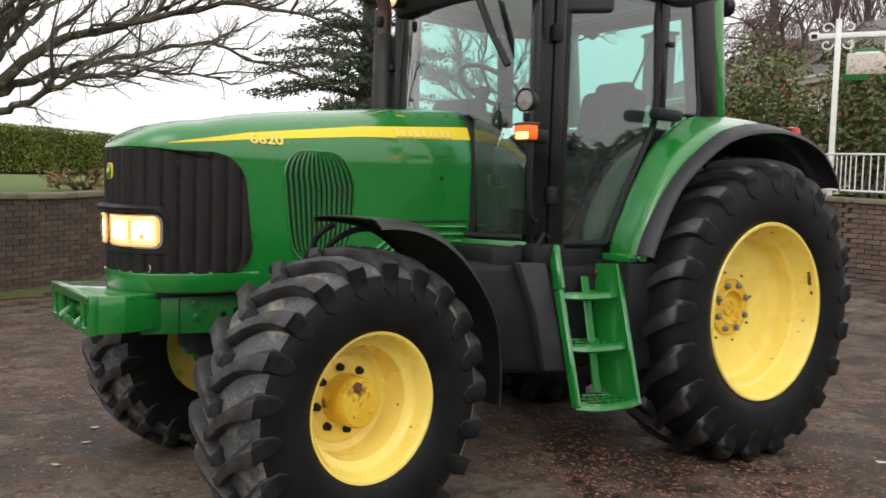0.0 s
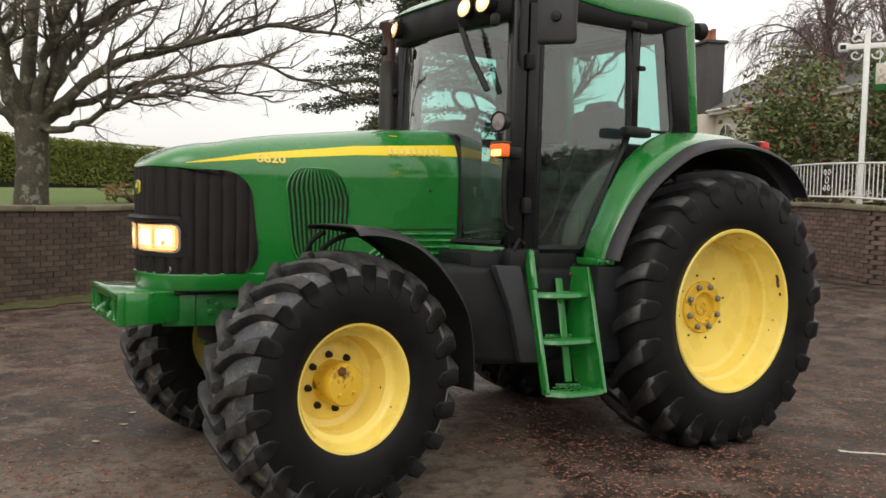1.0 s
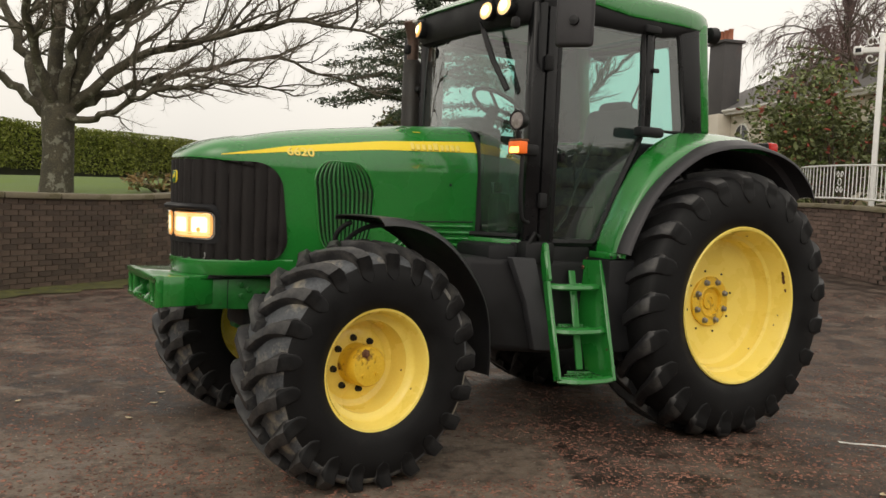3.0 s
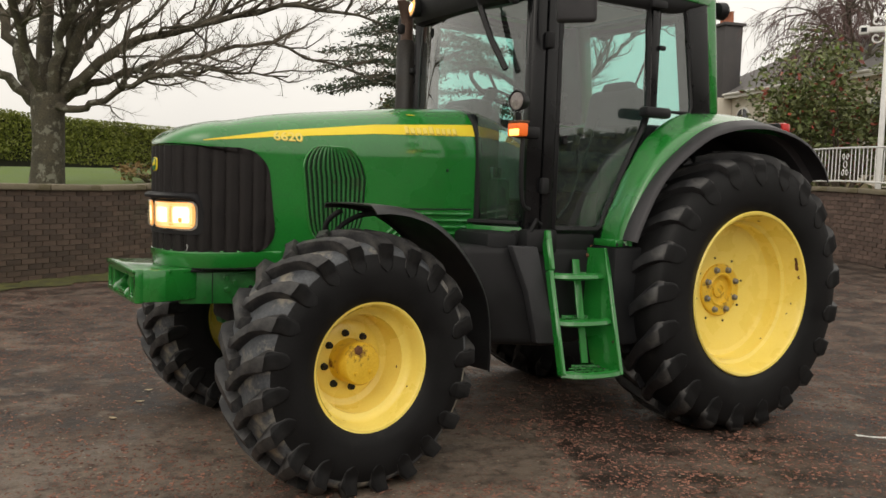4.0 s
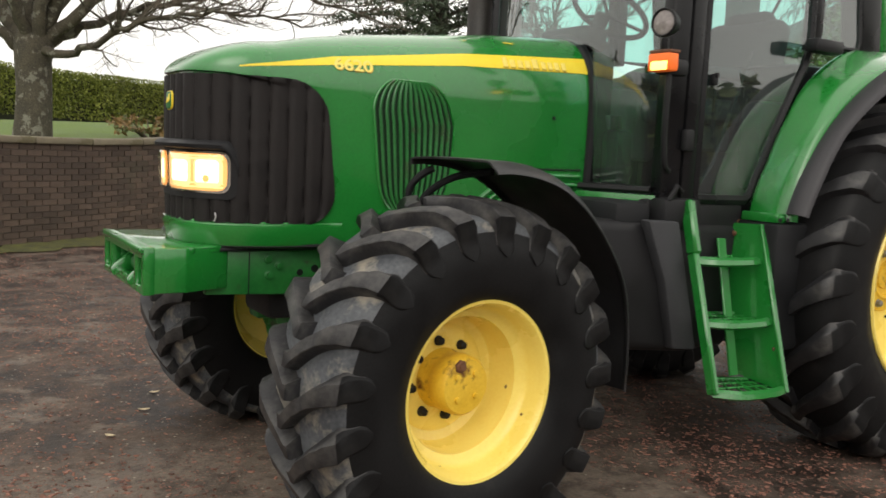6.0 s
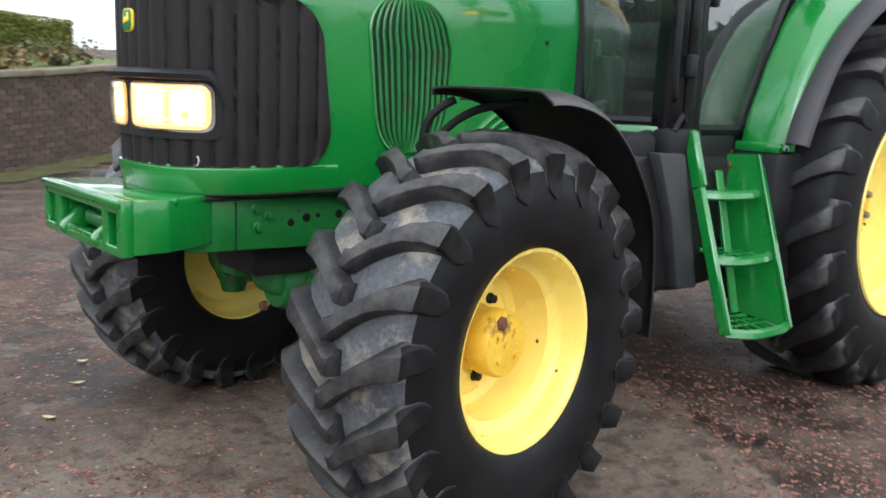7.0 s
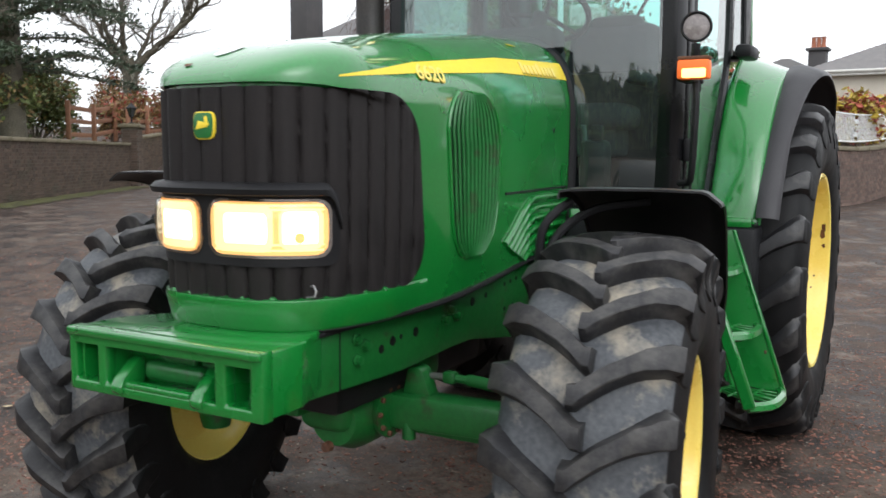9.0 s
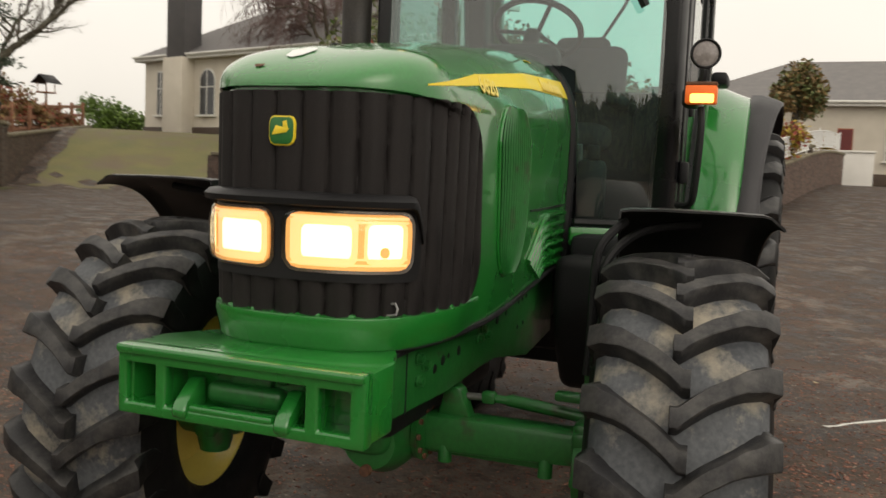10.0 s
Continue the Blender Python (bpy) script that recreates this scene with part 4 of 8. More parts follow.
FRONT_AT = {1: Matrix.Translation((2.571, 0.846, 0.583)) @ Matrix.Rotation(radians(STEER), 4, "Z"),
            -1: Matrix.Translation((2.535, -0.89, 0.583)) @ Matrix.Rotation(radians(STEER + 1.5), 4, "Z")}
for s in (1, -1):
    wheel("front_wheel", "front tractor wheel with dusty lugged tyre, steered a little to its left", FRONT_AT[s] @ Matrix.Rotation(0.155, 4, "Y"),
          s, 0.582, 0.213, 0.290, 0.165, -0.046, 21, 0.15, 0.052, 0.050, FRONT_HUB)

# bonnet ---------------------------------------------------------------
NOSE, SIDE_X, REAR_X, W_REAR, W_SIDE = 3.276, 2.74, 1.505, 0.258, 0.306


def plan(s):
    """The bonnet's outline: s 0..1 along the left side, 1..2 round the left half of the nose."""
    if s <= 1:
        return REAR_X + (SIDE_X - REAR_X) * s, W_REAR + (W_SIDE - W_REAR) * math.sin(s * math.pi / 2)
    a = (s - 1) * math.pi / 2
    e = 2 / 3.2
    return SIDE_X + (NOSE - SIDE_X) * math.sin(a) ** e, W_SIDE * max(0.0, math.cos(a)) ** e


SPINE = 2.98
crown = lambda x: lerp([1.4, 1.535, 1.93, 2.54, 2.98, 3.4], [1.90, 1.897, 1.872, 1.802, 1.728, 1.64], x)
shoulder = lambda x: lerp([1.5, 2.5, 2.98, 3.15, 3.4], [1.585, 1.56, 1.558, 1.583, 1.602], x)


def half_width(x):
    """Half the bonnet's width at x."""
    if x <= SIDE_X:
        return W_REAR + (W_SIDE - W_REAR) * math.sin(max(0.0, (x - REAR_X) / (SIDE_X - REAR_X)) * math.pi / 2)
    return W_SIDE * max(0.0, 1 - min(1.0, (x - SIDE_X) / (NOSE - SIDE_X)) ** 3.2) ** (1 / 3.2)


def nose_top(x, y):
    """Height of the bonnet's top near the nose: a broad wedge, falling to a crisp edge all round."""
    u = min(1.0, max(0.0, (x - SPINE) / (NOSE - SPINE)))
    mid = crown(min(x, SPINE)) if x < SPINE else 1.593 + 0.135 * max(0.0, 1 - u ** 1.6) ** (1 / 1.6)
    edge, n = shoulder(x), 2.6 + 1.0 * smooth01(2.8, 3.15, x)
    q = min(1.0, abs(y) / max(half_width(x), 1e-4))
    return edge + max(0.0, mid - edge) * max(0.0, 1 - q ** n) ** (1 / n)


def skin(s, v, out=0.0):
    """A point of the bonnet: v 0 bottom edge, 1 shoulder, 2 the middle line on top; out: metres proud of it."""
    x, y = plan(s)
    c = Vector((min(x, REAR_X + (SPINE - REAR_X) * ((x - REAR_X) / (NOSE - REAR_X)) ** 0.92), 0, 0))
    zb = 0.985 + 0.075 * smooth01(2.75, 1.6, x) if x < 2.75 else 0.985
    zs, zt = shoulder(x), crown(c.x)
    d = Vector((x - c.x, y, 0))
    if v <= 1:
        tuck = 0.014 * (1 - v) ** 2
        k = (d.length - tuck + out) / max(d.length, 1e-6)
        return Vector((c.x + d.x * k, d.y * k, zb + (zs - zb) * v))
    a = (2 - v) * math.pi / 2
    e = 2 / (2.25 + 0.35 * smooth01(0.95, 1.25, s))
    k, h = math.sin(a) ** e, max(0.0, math.cos(a)) ** e
    up = out * (1 - k)
    lid = 0.020 * smooth01(1.05, 1.35, s) * smooth01(0.0, 0.003, v - 1)
    kk = k * (d.length + out + lid) / max(d.length, 1e-6) if d.length else 0
    z, b = zs + (zt - zs) * h, smooth01(1.05, 1.35, s)
    if b > 0:
        z += b * (nose_top(c.x + d.x * k, d.y * k) - z)
    return Vector((c.x + d.x * kk, d.y * kk, z + up))


def v_at(s, z):
    lo, hi = 0.0, 1.97
    for _ in range(40):
        mid = (lo + hi) / 2
        if skin(s, mid).z < z:
            lo = mid
        else:
            hi = mid
    return lo


def s_at(x):
    lo, hi = 0.0, 2.0
    for _ in range(40):
        mid = (lo + hi) / 2
        if plan(mid)[0] < x:
            lo = mid
        else:
            hi = mid
    return lo


def flip(p):
    return Vector((p.x, -p.y, p.z))


vs = [k / 10 for k in range(11)] + [1.003, 1.015, 1.035] + [1 + k / 14 for k in range(1, 15)]
ss = [k / 24 for k in range(25)] + [1 + k / 30 for k in range(1, 31)]
grid = [[skin(s, v) for v in vs] for s in ss]
grid += [[flip(p) for p in row] for row in grid[-2::-1]]
bonnet = part("bonnet", sheet(grid, -0.006), GREEN, tractor, "glossy green bonnet", smooth=50)


def on_skin(outline, out, rows, mat, name, parent, label="", both=True, relief=None, solid=0.0, smooth=45):
    """A skin-tight panel: outline(z) gives its two ends along s at that height."""
    for side in ((1, -1) if both else (1,)):
        g = []
        for z, a, b, n in rows(outline):
            row = []
            for i in range(n + 1):
                s = a + (b - a) * i / n
                p = skin_z(s, z, out + (relief(s, z) if relief else 0.0))
                row.append(p if side > 0 else flip(p))
            g.append(row)
        part(name, sheet(g, solid), mat, parent, label, smooth=smooth)


def skin_z(s, z, out=0.0):
    """s may run past 2 onto the right half of the nose."""
    if s > 2:
        return flip(skin(4 - s, v_at(4 - s, z), out))
    return skin(s, v_at(s, z), out)


# the black grille wraps the nose and both corners, its rear ends rounded
G_LO, G_HI, G_RAD = 1.058, 1.584, 0.13


def grille_end(z):
    d = 0.0
    if z > G_HI - G_RAD:
        q = (z - (G_HI - G_RAD)) / G_RAD
        d = G_RAD * (1 - math.sqrt(max(0, 1 - q * q)))
    if z < G_LO + G_RAD:
        q = (G_LO + G_RAD - z) / G_RAD
        d = G_RAD * (1 - math.sqrt(max(0, 1 - q * q)))
    return s_at(2.748 + d * 1.1 + 0.06 * (z - G_LO) / (G_HI - G_LO))


# even steps along the outline, so that the ribs are evenly spaced
arc_s = [s_at(2.7) + (2 - s_at(2.7)) * k / 400 for k in range(401)]
arc_l = [0.0]
for a, b in zip(arc_s, arc_s[1:]):
    arc_l.append(arc_l[-1] + (Vector(plan(b)) - Vector(plan(a))).length)
s_of = lambda d: lerp(arc_l, arc_s, d)
d_of = lambda s: lerp(arc_s, arc_l, s)
FULL = arc_l[-1]
g = []
for i in range(45):
    q = i / 44
    z = G_LO + (G_HI - G_LO) * (0.5 - 0.5 * math.cos(math.pi * q))
    a = d_of(grille_end(z))
    row = []
    for k in range(261):
        d = a + (2 * FULL - 2 * a) * k / 260
        ph = ((d - FULL) / 0.068) % 1.0
        groove = -0.011 * max(0.0, 1 - abs(ph - 0.5) / 0.10) + 0.004 * math.cos(2 * math.pi * ph)
        edge = min(1.0, min(d - a, 2 * FULL - a - d) / 0.02)
        dd = d if d <= FULL else 2 * FULL - d
        p = skin(s_of(dd), v_at(s_of(dd), z), 0.016 + groove * edge)
        row.append(p if d <= FULL else flip(p))
    g.append(row)
grille = part("grille", sheet(g), GRILLE_BLACK, tractor, "black ribbed grille mesh", smooth=60)
hook_at = Vector((3.192, 0.247, 1.080))
part("grille_latch", tube([hook_at + Vector(q) for q in ((0.0, -0.020, 0.014), (0.006, 0.004, 0.016), (0.004, 0.010, 0.004), (0.008, 0.008, -0.010), (0.008, -0.016, -0.014))], 0.0035, 6), STEEL, grille, "small bent wire latch")
# scalloped clips along the lower edge
for k in range(-6, 7):
    p = skin_z(s_of(FULL - abs(k) * 0.085), G_LO + 0.004, 0.006)
    q = p if k >= 0 else flip(p)
    part("grille_clip", rbox(q, (0.022, 0.022, 0.014), 0.005), GREEN, grille)


def nose_panel(d0, d1, z0, z1, out, nd, nz, mat, name, parent, label="", bow=0.0, solid=0.0, rad=0.02, tilt=0.0, smooth=45):
    """A rounded panel on the nose between two distances from its middle line (left is plus)."""
    g = []
    for i in range(nz + 1):
        q = i / nz
        z = z0 + (z1 - z0) * (0.5 - 0.5 * math.cos(math.pi * q))
        ins = 0.0
        for edge in (z - z0, z1 - z):
            if edge < rad:
                ins = max(ins, rad - math.sqrt(max(0, rad * rad - (rad - edge) ** 2)))
        row = []
        for k in range(nd + 1):
            d = d0 + ins + (d1 - d0 - 2 * ins) * k / nd
            u, w = 2 * k / nd - 1, 2 * q - 1
            zz = z + tilt * (d - d0)
            p = skin(s_of(FULL - abs(d)), v_at(s_of(FULL - abs(d)), zz), out + 0.010 + bow * (1 - u * u) * (1 - w * w))
            row.append(p if d >= 0 else flip(p))
        g.append(row)
    return part(name, sheet(g, solid), mat, parent, label, smooth=smooth)


# headlamps: a pair in a shared black surround
lamp_trim = nose_panel(-0.380, 0.342, 1.145, 1.338, 0.012, 60, 10, BLACK, "lamp_surround", tractor, "black headlamp surround with a brow", rad=0.03)
brow = []
for k in range(61):
    d = -0.386 + 0.734 * k / 60
    row = []
    drop = 0.085 * (max(0.0, d - 0.302) / 0.046) ** 2.2 + 0.06 * (max(0.0, -0.34 - d) / 0.046) ** 2.2
    for z, o in ((1.318 - drop, 0.012), (1.322 - drop, 0.040), (1.336 - drop, 0.044), (1.348 - drop, 0.030), (1.352 - drop, 0.004)):
        p = skin(s_of(FULL - abs(d)), v_at(s_of(FULL - abs(d)), z), 0.012 + o * (1.0 - 0.55 * smooth01(0.30, 0.35, d) - 0.4 * smooth01(-0.35, -0.386, d)))
        row.append(p if d >= 0 else flip(p))
    brow.append(row)
part("brow", sheet(brow), BLACK, lamp_trim, smooth=50)
for s in (1, -1):
    d0, d1 = (-0.002, 0.320) if s > 0 else (-0.372, -0.022)
    lamp = nose_panel(d0, d1, 1.166, 1.312, 0.014, 24, 10, CHROME, "headlamp", tractor, "lit rectangular headlamp with two bulbs", rad=0.035)
    mid = (d0 + d1) / 2 + 0.02 * s
    inner = (d0 + 0.02, mid - 0.008) if s > 0 else (mid + 0.008, d1 - 0.02)
    outer = (mid + 0.008, d1 - 0.022) if s > 0 else (d0 + 0.022, mid - 0.008)
    nose_panel(d0 + 0.010, d1 - 0.010, 1.174, 1.305, 0.017, 20, 8, LAMP_WARM, "lit_reflector", lamp, "warm lit reflector bowl", rad=0.032)
    nose_panel(inner[0] + 0.002, inner[1] + 0.004, 1.182, 1.298, 0.0180, 12, 8, LAMP_STREAK, "dipped_reflector", lamp, "faceted lit reflector", rad=0.022)
    nose_panel(inner[0] + 0.030, inner[1] - 0.010, 1.200, 1.278, 0.0185, 12, 8, LAMP_HOT, "dipped_beam", lamp, "bright dipped beam", rad=0.014)
    nose_panel(outer[0] + 0.002, outer[1] - 0.002, 1.188, 1.290, 0.0180, 12, 8, LAMP_STREAK, "main_reflector", lamp, "faceted lit reflector", rad=0.022)
    nose_panel(outer[0] + 0.010, outer[1] - 0.016, 1.198, 1.282, 0.0185, 12, 8, LAMP_HOT, "main_beam", lamp, "bright main beam", rad=0.014)
    for k, z in enumerate((1.184, 1.198, 1.284, 1.294)):
        nose_panel(d0 + 0.022, d1 - 0.022, z, z + 0.005, 0.0188, 16, 2, LAMP_STREAK, "reflector_facet", lamp, rad=0.001)
    cap_d = outer[0] + 0.45 * (outer[1] - outer[0])
    nose_panel(cap_d - 0.012, cap_d + 0.012, 1.204, 1.230, 0.0195, 6, 6, LAMP_WARM, "bulb_cap", lamp, "amber bulb shield", rad=0.011)
    lens = nose_panel(d0 + 0.004, d1 - 0.004, 1.170, 1.308, 0.020, 20, 10, LENS, "lens", lamp, "clear headlamp lens", bow=0.018, rad=0.032)
    lens.visible_shadow = False

# green lip that flares out below the grille
g = []
for k in range(81):
    d = -(FULL - 0.03) + 2 * (FULL - 0.03) * k / 80
    s0 = s_of(FULL - abs(d))
    row = []
    for z, o in ((0.970, -0.006), (0.976, 0.012), (0.988, 0.019), (1.022, 0.025), (1.048, 0.030), (1.061, 0.027), (1.065, 0.004)):
        o *= smooth01(FULL - 0.03, FULL - 0.25, abs(d)) * 0.8 + 0.2
        p = skin(s0, v_at(s0, max(z, 0.9855)), o)
        p.z = z
        row.append(p if d >= 0 else flip(p))
    g.append(row)
part("nose_lip", sheet(g), GREEN, tractor, "green lip below the grille", smooth=50)
part("nose_seam", rbox((3.02, 0, 0.966), (0.44, 0.50, 0.014), 0.004), BLACK, tractor)

# shield badge on the middle line
bx = skin(2.0, v_at(2.0, 1.49)).x + 0.016


def shield(k):
    pts = [(-0.66, 0.96), (0.66, 0.96), (0.88, 0.84), (1.0, 0.5), (0.98, -0.45), (0.84, -0.80), (0.55, -0.96), (-0.55, -0.96), (-0.84, -0.80), (-0.98, -0.45), (-1.0, 0.5), (-0.88, 0.84)]
    return [(a * 0.035 * k - 0.010, 1.490 + b * 0.036 * k) for a, b in pts]


badge = part("badge", prism(shield(1.0), "x", bx - 0.006, bx + 0.006, 0.003), YELLOW_DECAL, tractor, "small green and yellow shield badge")
part("badge_field", prism(shield(0.91), "x", bx + 0.004, bx + 0.008, 0.0015), GREEN_CAST_SHADE, badge)
part("badge_mark", [prism([(-0.034, 1.480), (0.004, 1.486), (0.012, 1.495), (-0.024, 1.502)], "x", bx + 0.007, bx + 0.010, 0.0008), prism([(-0.004, 1.496), (0.008, 1.495), (0.004, 1.514), (-0.006, 1.511)], "x", bx + 0.007, bx + 0.010, 0.0008)], YELLOW_DECAL, badge)

# yellow side stripes with model number and a maker's mark as bars
def stripe_z(x):
    return lerp([1.54, 2.2, 2.8, 3.12], [1.726, 1.700, 1.648, 1.612], x), lerp([1.54, 2.2, 2.8, 3.12], [1.794, 1.752, 1.680, 1.616], x)


for side in (1, -1):
    g = []
    for i in range(41):
        x = 1.51 + (3.12 - 1.51) * i / 40
        lo, hi = stripe_z(x)
        s = s_at(x)
        row = [skin(s, v_at(s, lo + (hi - lo) * k / 6), 0.0025) for k in range(7)]
        g.append([p if side > 0 else flip(p) for p in row])
    st = part("side_stripe", sheet(g), YELLOW_DECAL, tractor, "tapering yellow stripe on the bonnet side", smooth=60)

    def frame_at(x, z):
        s = s_at(x)
        a, b = skin(s, v_at(s, z), 0.0035), skin(s, v_at(s, z + 0.05), 0.0035)
        c = skin(s_at(x - 0.03), v_at(s_at(x - 0.03), z), 0.0035)
        if side < 0:
            a, b, c = flip(a), flip(b), flip(c)
            right = (a - c).normalized()
        else:
            right = (c - a).normalized()
        up = (b - a).normalized()
        up = (up - right * up.dot(right)).normalized()
        n = right.cross(up)
        return Matrix(((right.x, up.x, n.x, a.x), (right.y, up.y, n.y, a.y), (right.z, up.z, n.z, a.z), (0, 0, 0, 1)))

    txt = bpy.data.curves.new("model_number", "FONT")
    txt.body, txt.size, txt.extrude, txt.align_x, txt.offset = "6620", 0.072, 0.0006, "CENTER", 0.0012
    dg = new("model_number_outline", txt)
    bpy.context.view_layer.update()
    me = bpy.data.meshes.new_from_object(dg)
    bpy.data.objects.remove(dg)
    me.materials.clear()
    # the ochre copy behind the pale face draws the digits' shadow in colour
    me.materials.append(DECAL_SHADOW)
    face = me.copy()
    face.materials.clear()
    face.materials.append(DECAL_PALE)
    lo, hi = stripe_z(2.70)
    number = part("model_number", me, None, st, "raised model number", m=frame_at(2.70, lo - 0.024) @ Matrix.Diagonal((1.12, 0.92, 1, 1)))
    part("number_face", face, None, number, m=Matrix.Translation((-0.0030, 0.0030, 0.0014)))
    # maker's lettering: plain bars
    bars, x = [], 1.985
    for k, w in enumerate((0.026, 0.03, 0.03, 0.03, 0.034, 0.026, 0.026, 0.028, 0.026)):
        lo, hi = stripe_z(x)
        big = 1.0 if k in (0, 4) else 0.8
        # ochre bar behind the pale one: the letter's shadow as colour
        part("lettering_bar", rbox((0, 0.026 * big, 0.0), (w, 0.05 * big, 0.0025), 0.001, 1), DECAL_SHADOW, st, m=frame_at(x, lo + 0.002))
        part("lettering_bar", rbox((-0.003, 0.029 * big, 0.0025), (w * 0.9, 0.046 * big, 0.0025), 0.001, 1), DECAL_PALE, st, m=frame_at(x, lo + 0.002))
        x -= w + 0.012
    # small yellow marks
    part("top_mark", rbox((0, 0, 0), (0.05, 0.014, 0.002), 0.0005, 1), YELLOW_DECAL, st, m=frame_at(1.93, 1.825))

# side air intakes: a flat sheet coloured as recess shade, upright slats, raised frame
def vent_end(z):
    lo, hi = 1.10, 1.615
    x0, x1 = lerp([1.10, 1.25, 1.5, 1.615], [2.555, 2.585, 2.615, 2.60], z), lerp([1.10, 1.25, 1.45, 1.615], [2.30, 2.255, 2.245, 2.30], z)
    for edge in (z - lo, hi - z):
        if edge < 0.10:
            q = 0.10 * (1 - math.sqrt(max(0, 1 - (1 - edge / 0.10) ** 2)))
            x0, x1 = x0 - q * 0.8, x1 + q
    return x0, x1


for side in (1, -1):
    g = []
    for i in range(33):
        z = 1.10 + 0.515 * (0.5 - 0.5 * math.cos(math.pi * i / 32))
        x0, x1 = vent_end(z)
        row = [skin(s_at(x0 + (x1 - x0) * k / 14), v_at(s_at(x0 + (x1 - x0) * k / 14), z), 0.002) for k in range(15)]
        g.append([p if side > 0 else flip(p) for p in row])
    vent = part("air_intake", sheet(g), VENT_SHADE, tractor, "slatted air intake in the bonnet side", smooth=60)
    border = [r[0] for r in g] + g[-1][1:-1] + [r[-1] for r in g[::-1]] + g[0][-2:0:-1]
    part("intake_frame", tube(border, 0.006, 6, closed=True), GREEN, vent)
    for k in range(1, 13):
        f = k / 13
        line = []
        for i in range(0, 33, 2):
            z = 1.104 + 0.507 * (0.5 - 0.5 * math.cos(math.pi * i / 32))
            x0, x1 = vent_end(z)
            x = x0 + (x1 - x0) * f
            p = skin(s_at(x), v_at(s_at(x), z), 0.003)
            line.append(p if side > 0 else flip(p))
        # slats darker than the bonnet: the intake's shade put into their colour
        part("slat", tube(line, 0.0066, 6, flat=1.25), GREEN_CAST_SHADE, vent)
    # ribbed lower panel behind the front wheel
    for k in range(6):
        z = 1.27 - 0.038 * k
        line = []
        for i in range(13):
            x = 1.55 + (2.18 - 0.035 * k - 1.55) * i / 12
            zz = z - 0.17 * smooth01(1.9, 2.25, x)
            p = skin(s_at(x), v_at(s_at(x), max(zz, 1.0)), 0.004)
            line.append(p if side > 0 else flip(p))
        part("panel_rib", tube(line, 0.011, 8), GREEN, bonnet)
    seam = [skin(s_at(x), v_at(s_at(x), 1.30 - 0.012 * (x - 1.54)), 0.0) for x in [1.54 + 0.05 * i for i in range(14)]]
    part("panel_seam", tube([p if side > 0 else flip(p) for p in seam], 0.005, 5), BLACK, bonnet)
    catch = skin(s_at(1.72), v_at(s_at(1.72), 1.52), 0.002)
    part("bonnet_catch", rbox(catch if side > 0 else flip(catch), (0.016, 0.006, 0.016), 0.003), BLACK, bonnet)

# dark gap along the bonnet's lower edge, above the frame
low = [skin(s_at(1.54) + (1.55 - s_at(1.54)) * k / 30, 0.0, 0.006) for k in range(31)]
for side in (1, -1):
    part("lower_gap", tube([(p.x, side * p.y, p.z - 0.004) for p in low], 0.009, 6), BLACK, tractor)
    ledge = [(x, side * 0.224, lerp([1.55, 2.6, 3.2], [1.050, 0.960, 0.960], x)) for x in (1.56, 1.9, 2.25, 2.6, 2.9, 3.12)]
    part("frame_ledge", tube(ledge, 0.008, 6), GREEN_CAST_SHADE, tractor)
# rubber seal at the rear of the bonnet
seal = [skin(0.0, v, 0.004) for v in [k / 8 for k in range(17)]]
seal = seal + [flip(p) for p in seal[-2::-1]]
part("bonnet_seal", tube([(p.x - 0.006, p.y, p.z) for p in seal], 0.022, 8), BLACK, tractor)
# white shield-shaped mark and rusty chip on the bonnet's nose
def top_patch(name, outline, cx, cy, mat, label, out=0.005):
    """A thin flat mark lying on the nose's upper side."""
    verts = []
    for a, b in outline + [(0, 0)]:
        x, y = cx + a, cy + b
        best = None
        for k in range(60):
            q = 1.05 + 0.95 * k / 59
            for m in range(40):
                p = flip(skin(q, 1.02 + 0.96 * m / 39, out))
                d = (p.xy - Vector((x, y))).length
                if best is None or d < best[0]:
                    best = (d, q, 1.02 + 0.96 * m / 39)
        d, q, m = best
        step = 0.02
        while step > 0.0004:
            moves = [(q + i * step, m + j * step) for i in (-1, 0, 1) for j in (-1, 0, 1) if 1.0 < q + i * step <= 2.0 and 1.0 < m + j * step < 2.0]
            trial = min(((flip(skin(a, c, out)).xy - Vector((x, y))).length, a, c) for a, c in moves)
            if trial[0] < d:
                d, q, m = trial
            else:
                step /= 2
        verts.append(flip(skin(q, m, out)))
    k = len(outline)
    return part(name, (verts, [(i, (i + 1) % k, k) for i in range(k)]), mat, bonnet, label, smooth=0)


top_patch("shield_mark", [(-0.042, -0.004), (-0.026, 0.032), (0.0, 0.036), (0.036, 0.022), (0.050, 0.0), (0.036, -0.022), (-0.008, -0.029)], 3.165, -0.040, PALE_MARK, "small white shield-shaped mark")
top_patch("paint_chip", [(-0.006, -0.013), (-0.005, 0.014), (0.003, 0.016), (0.006, 0.003), (0.003, -0.010)], 3.252, -0.105, RUST, "small rusty paint chip")
# the sealed dark body under the bonnet: engine
part("engine_block", [rbox((2.25, 0, 1.15), (1.25, 0.34, 0.62), 0.03), rbox((2.5, 0, 0.80), (0.9, 0.28, 0.25), 0.03)], BLACK, tractor)

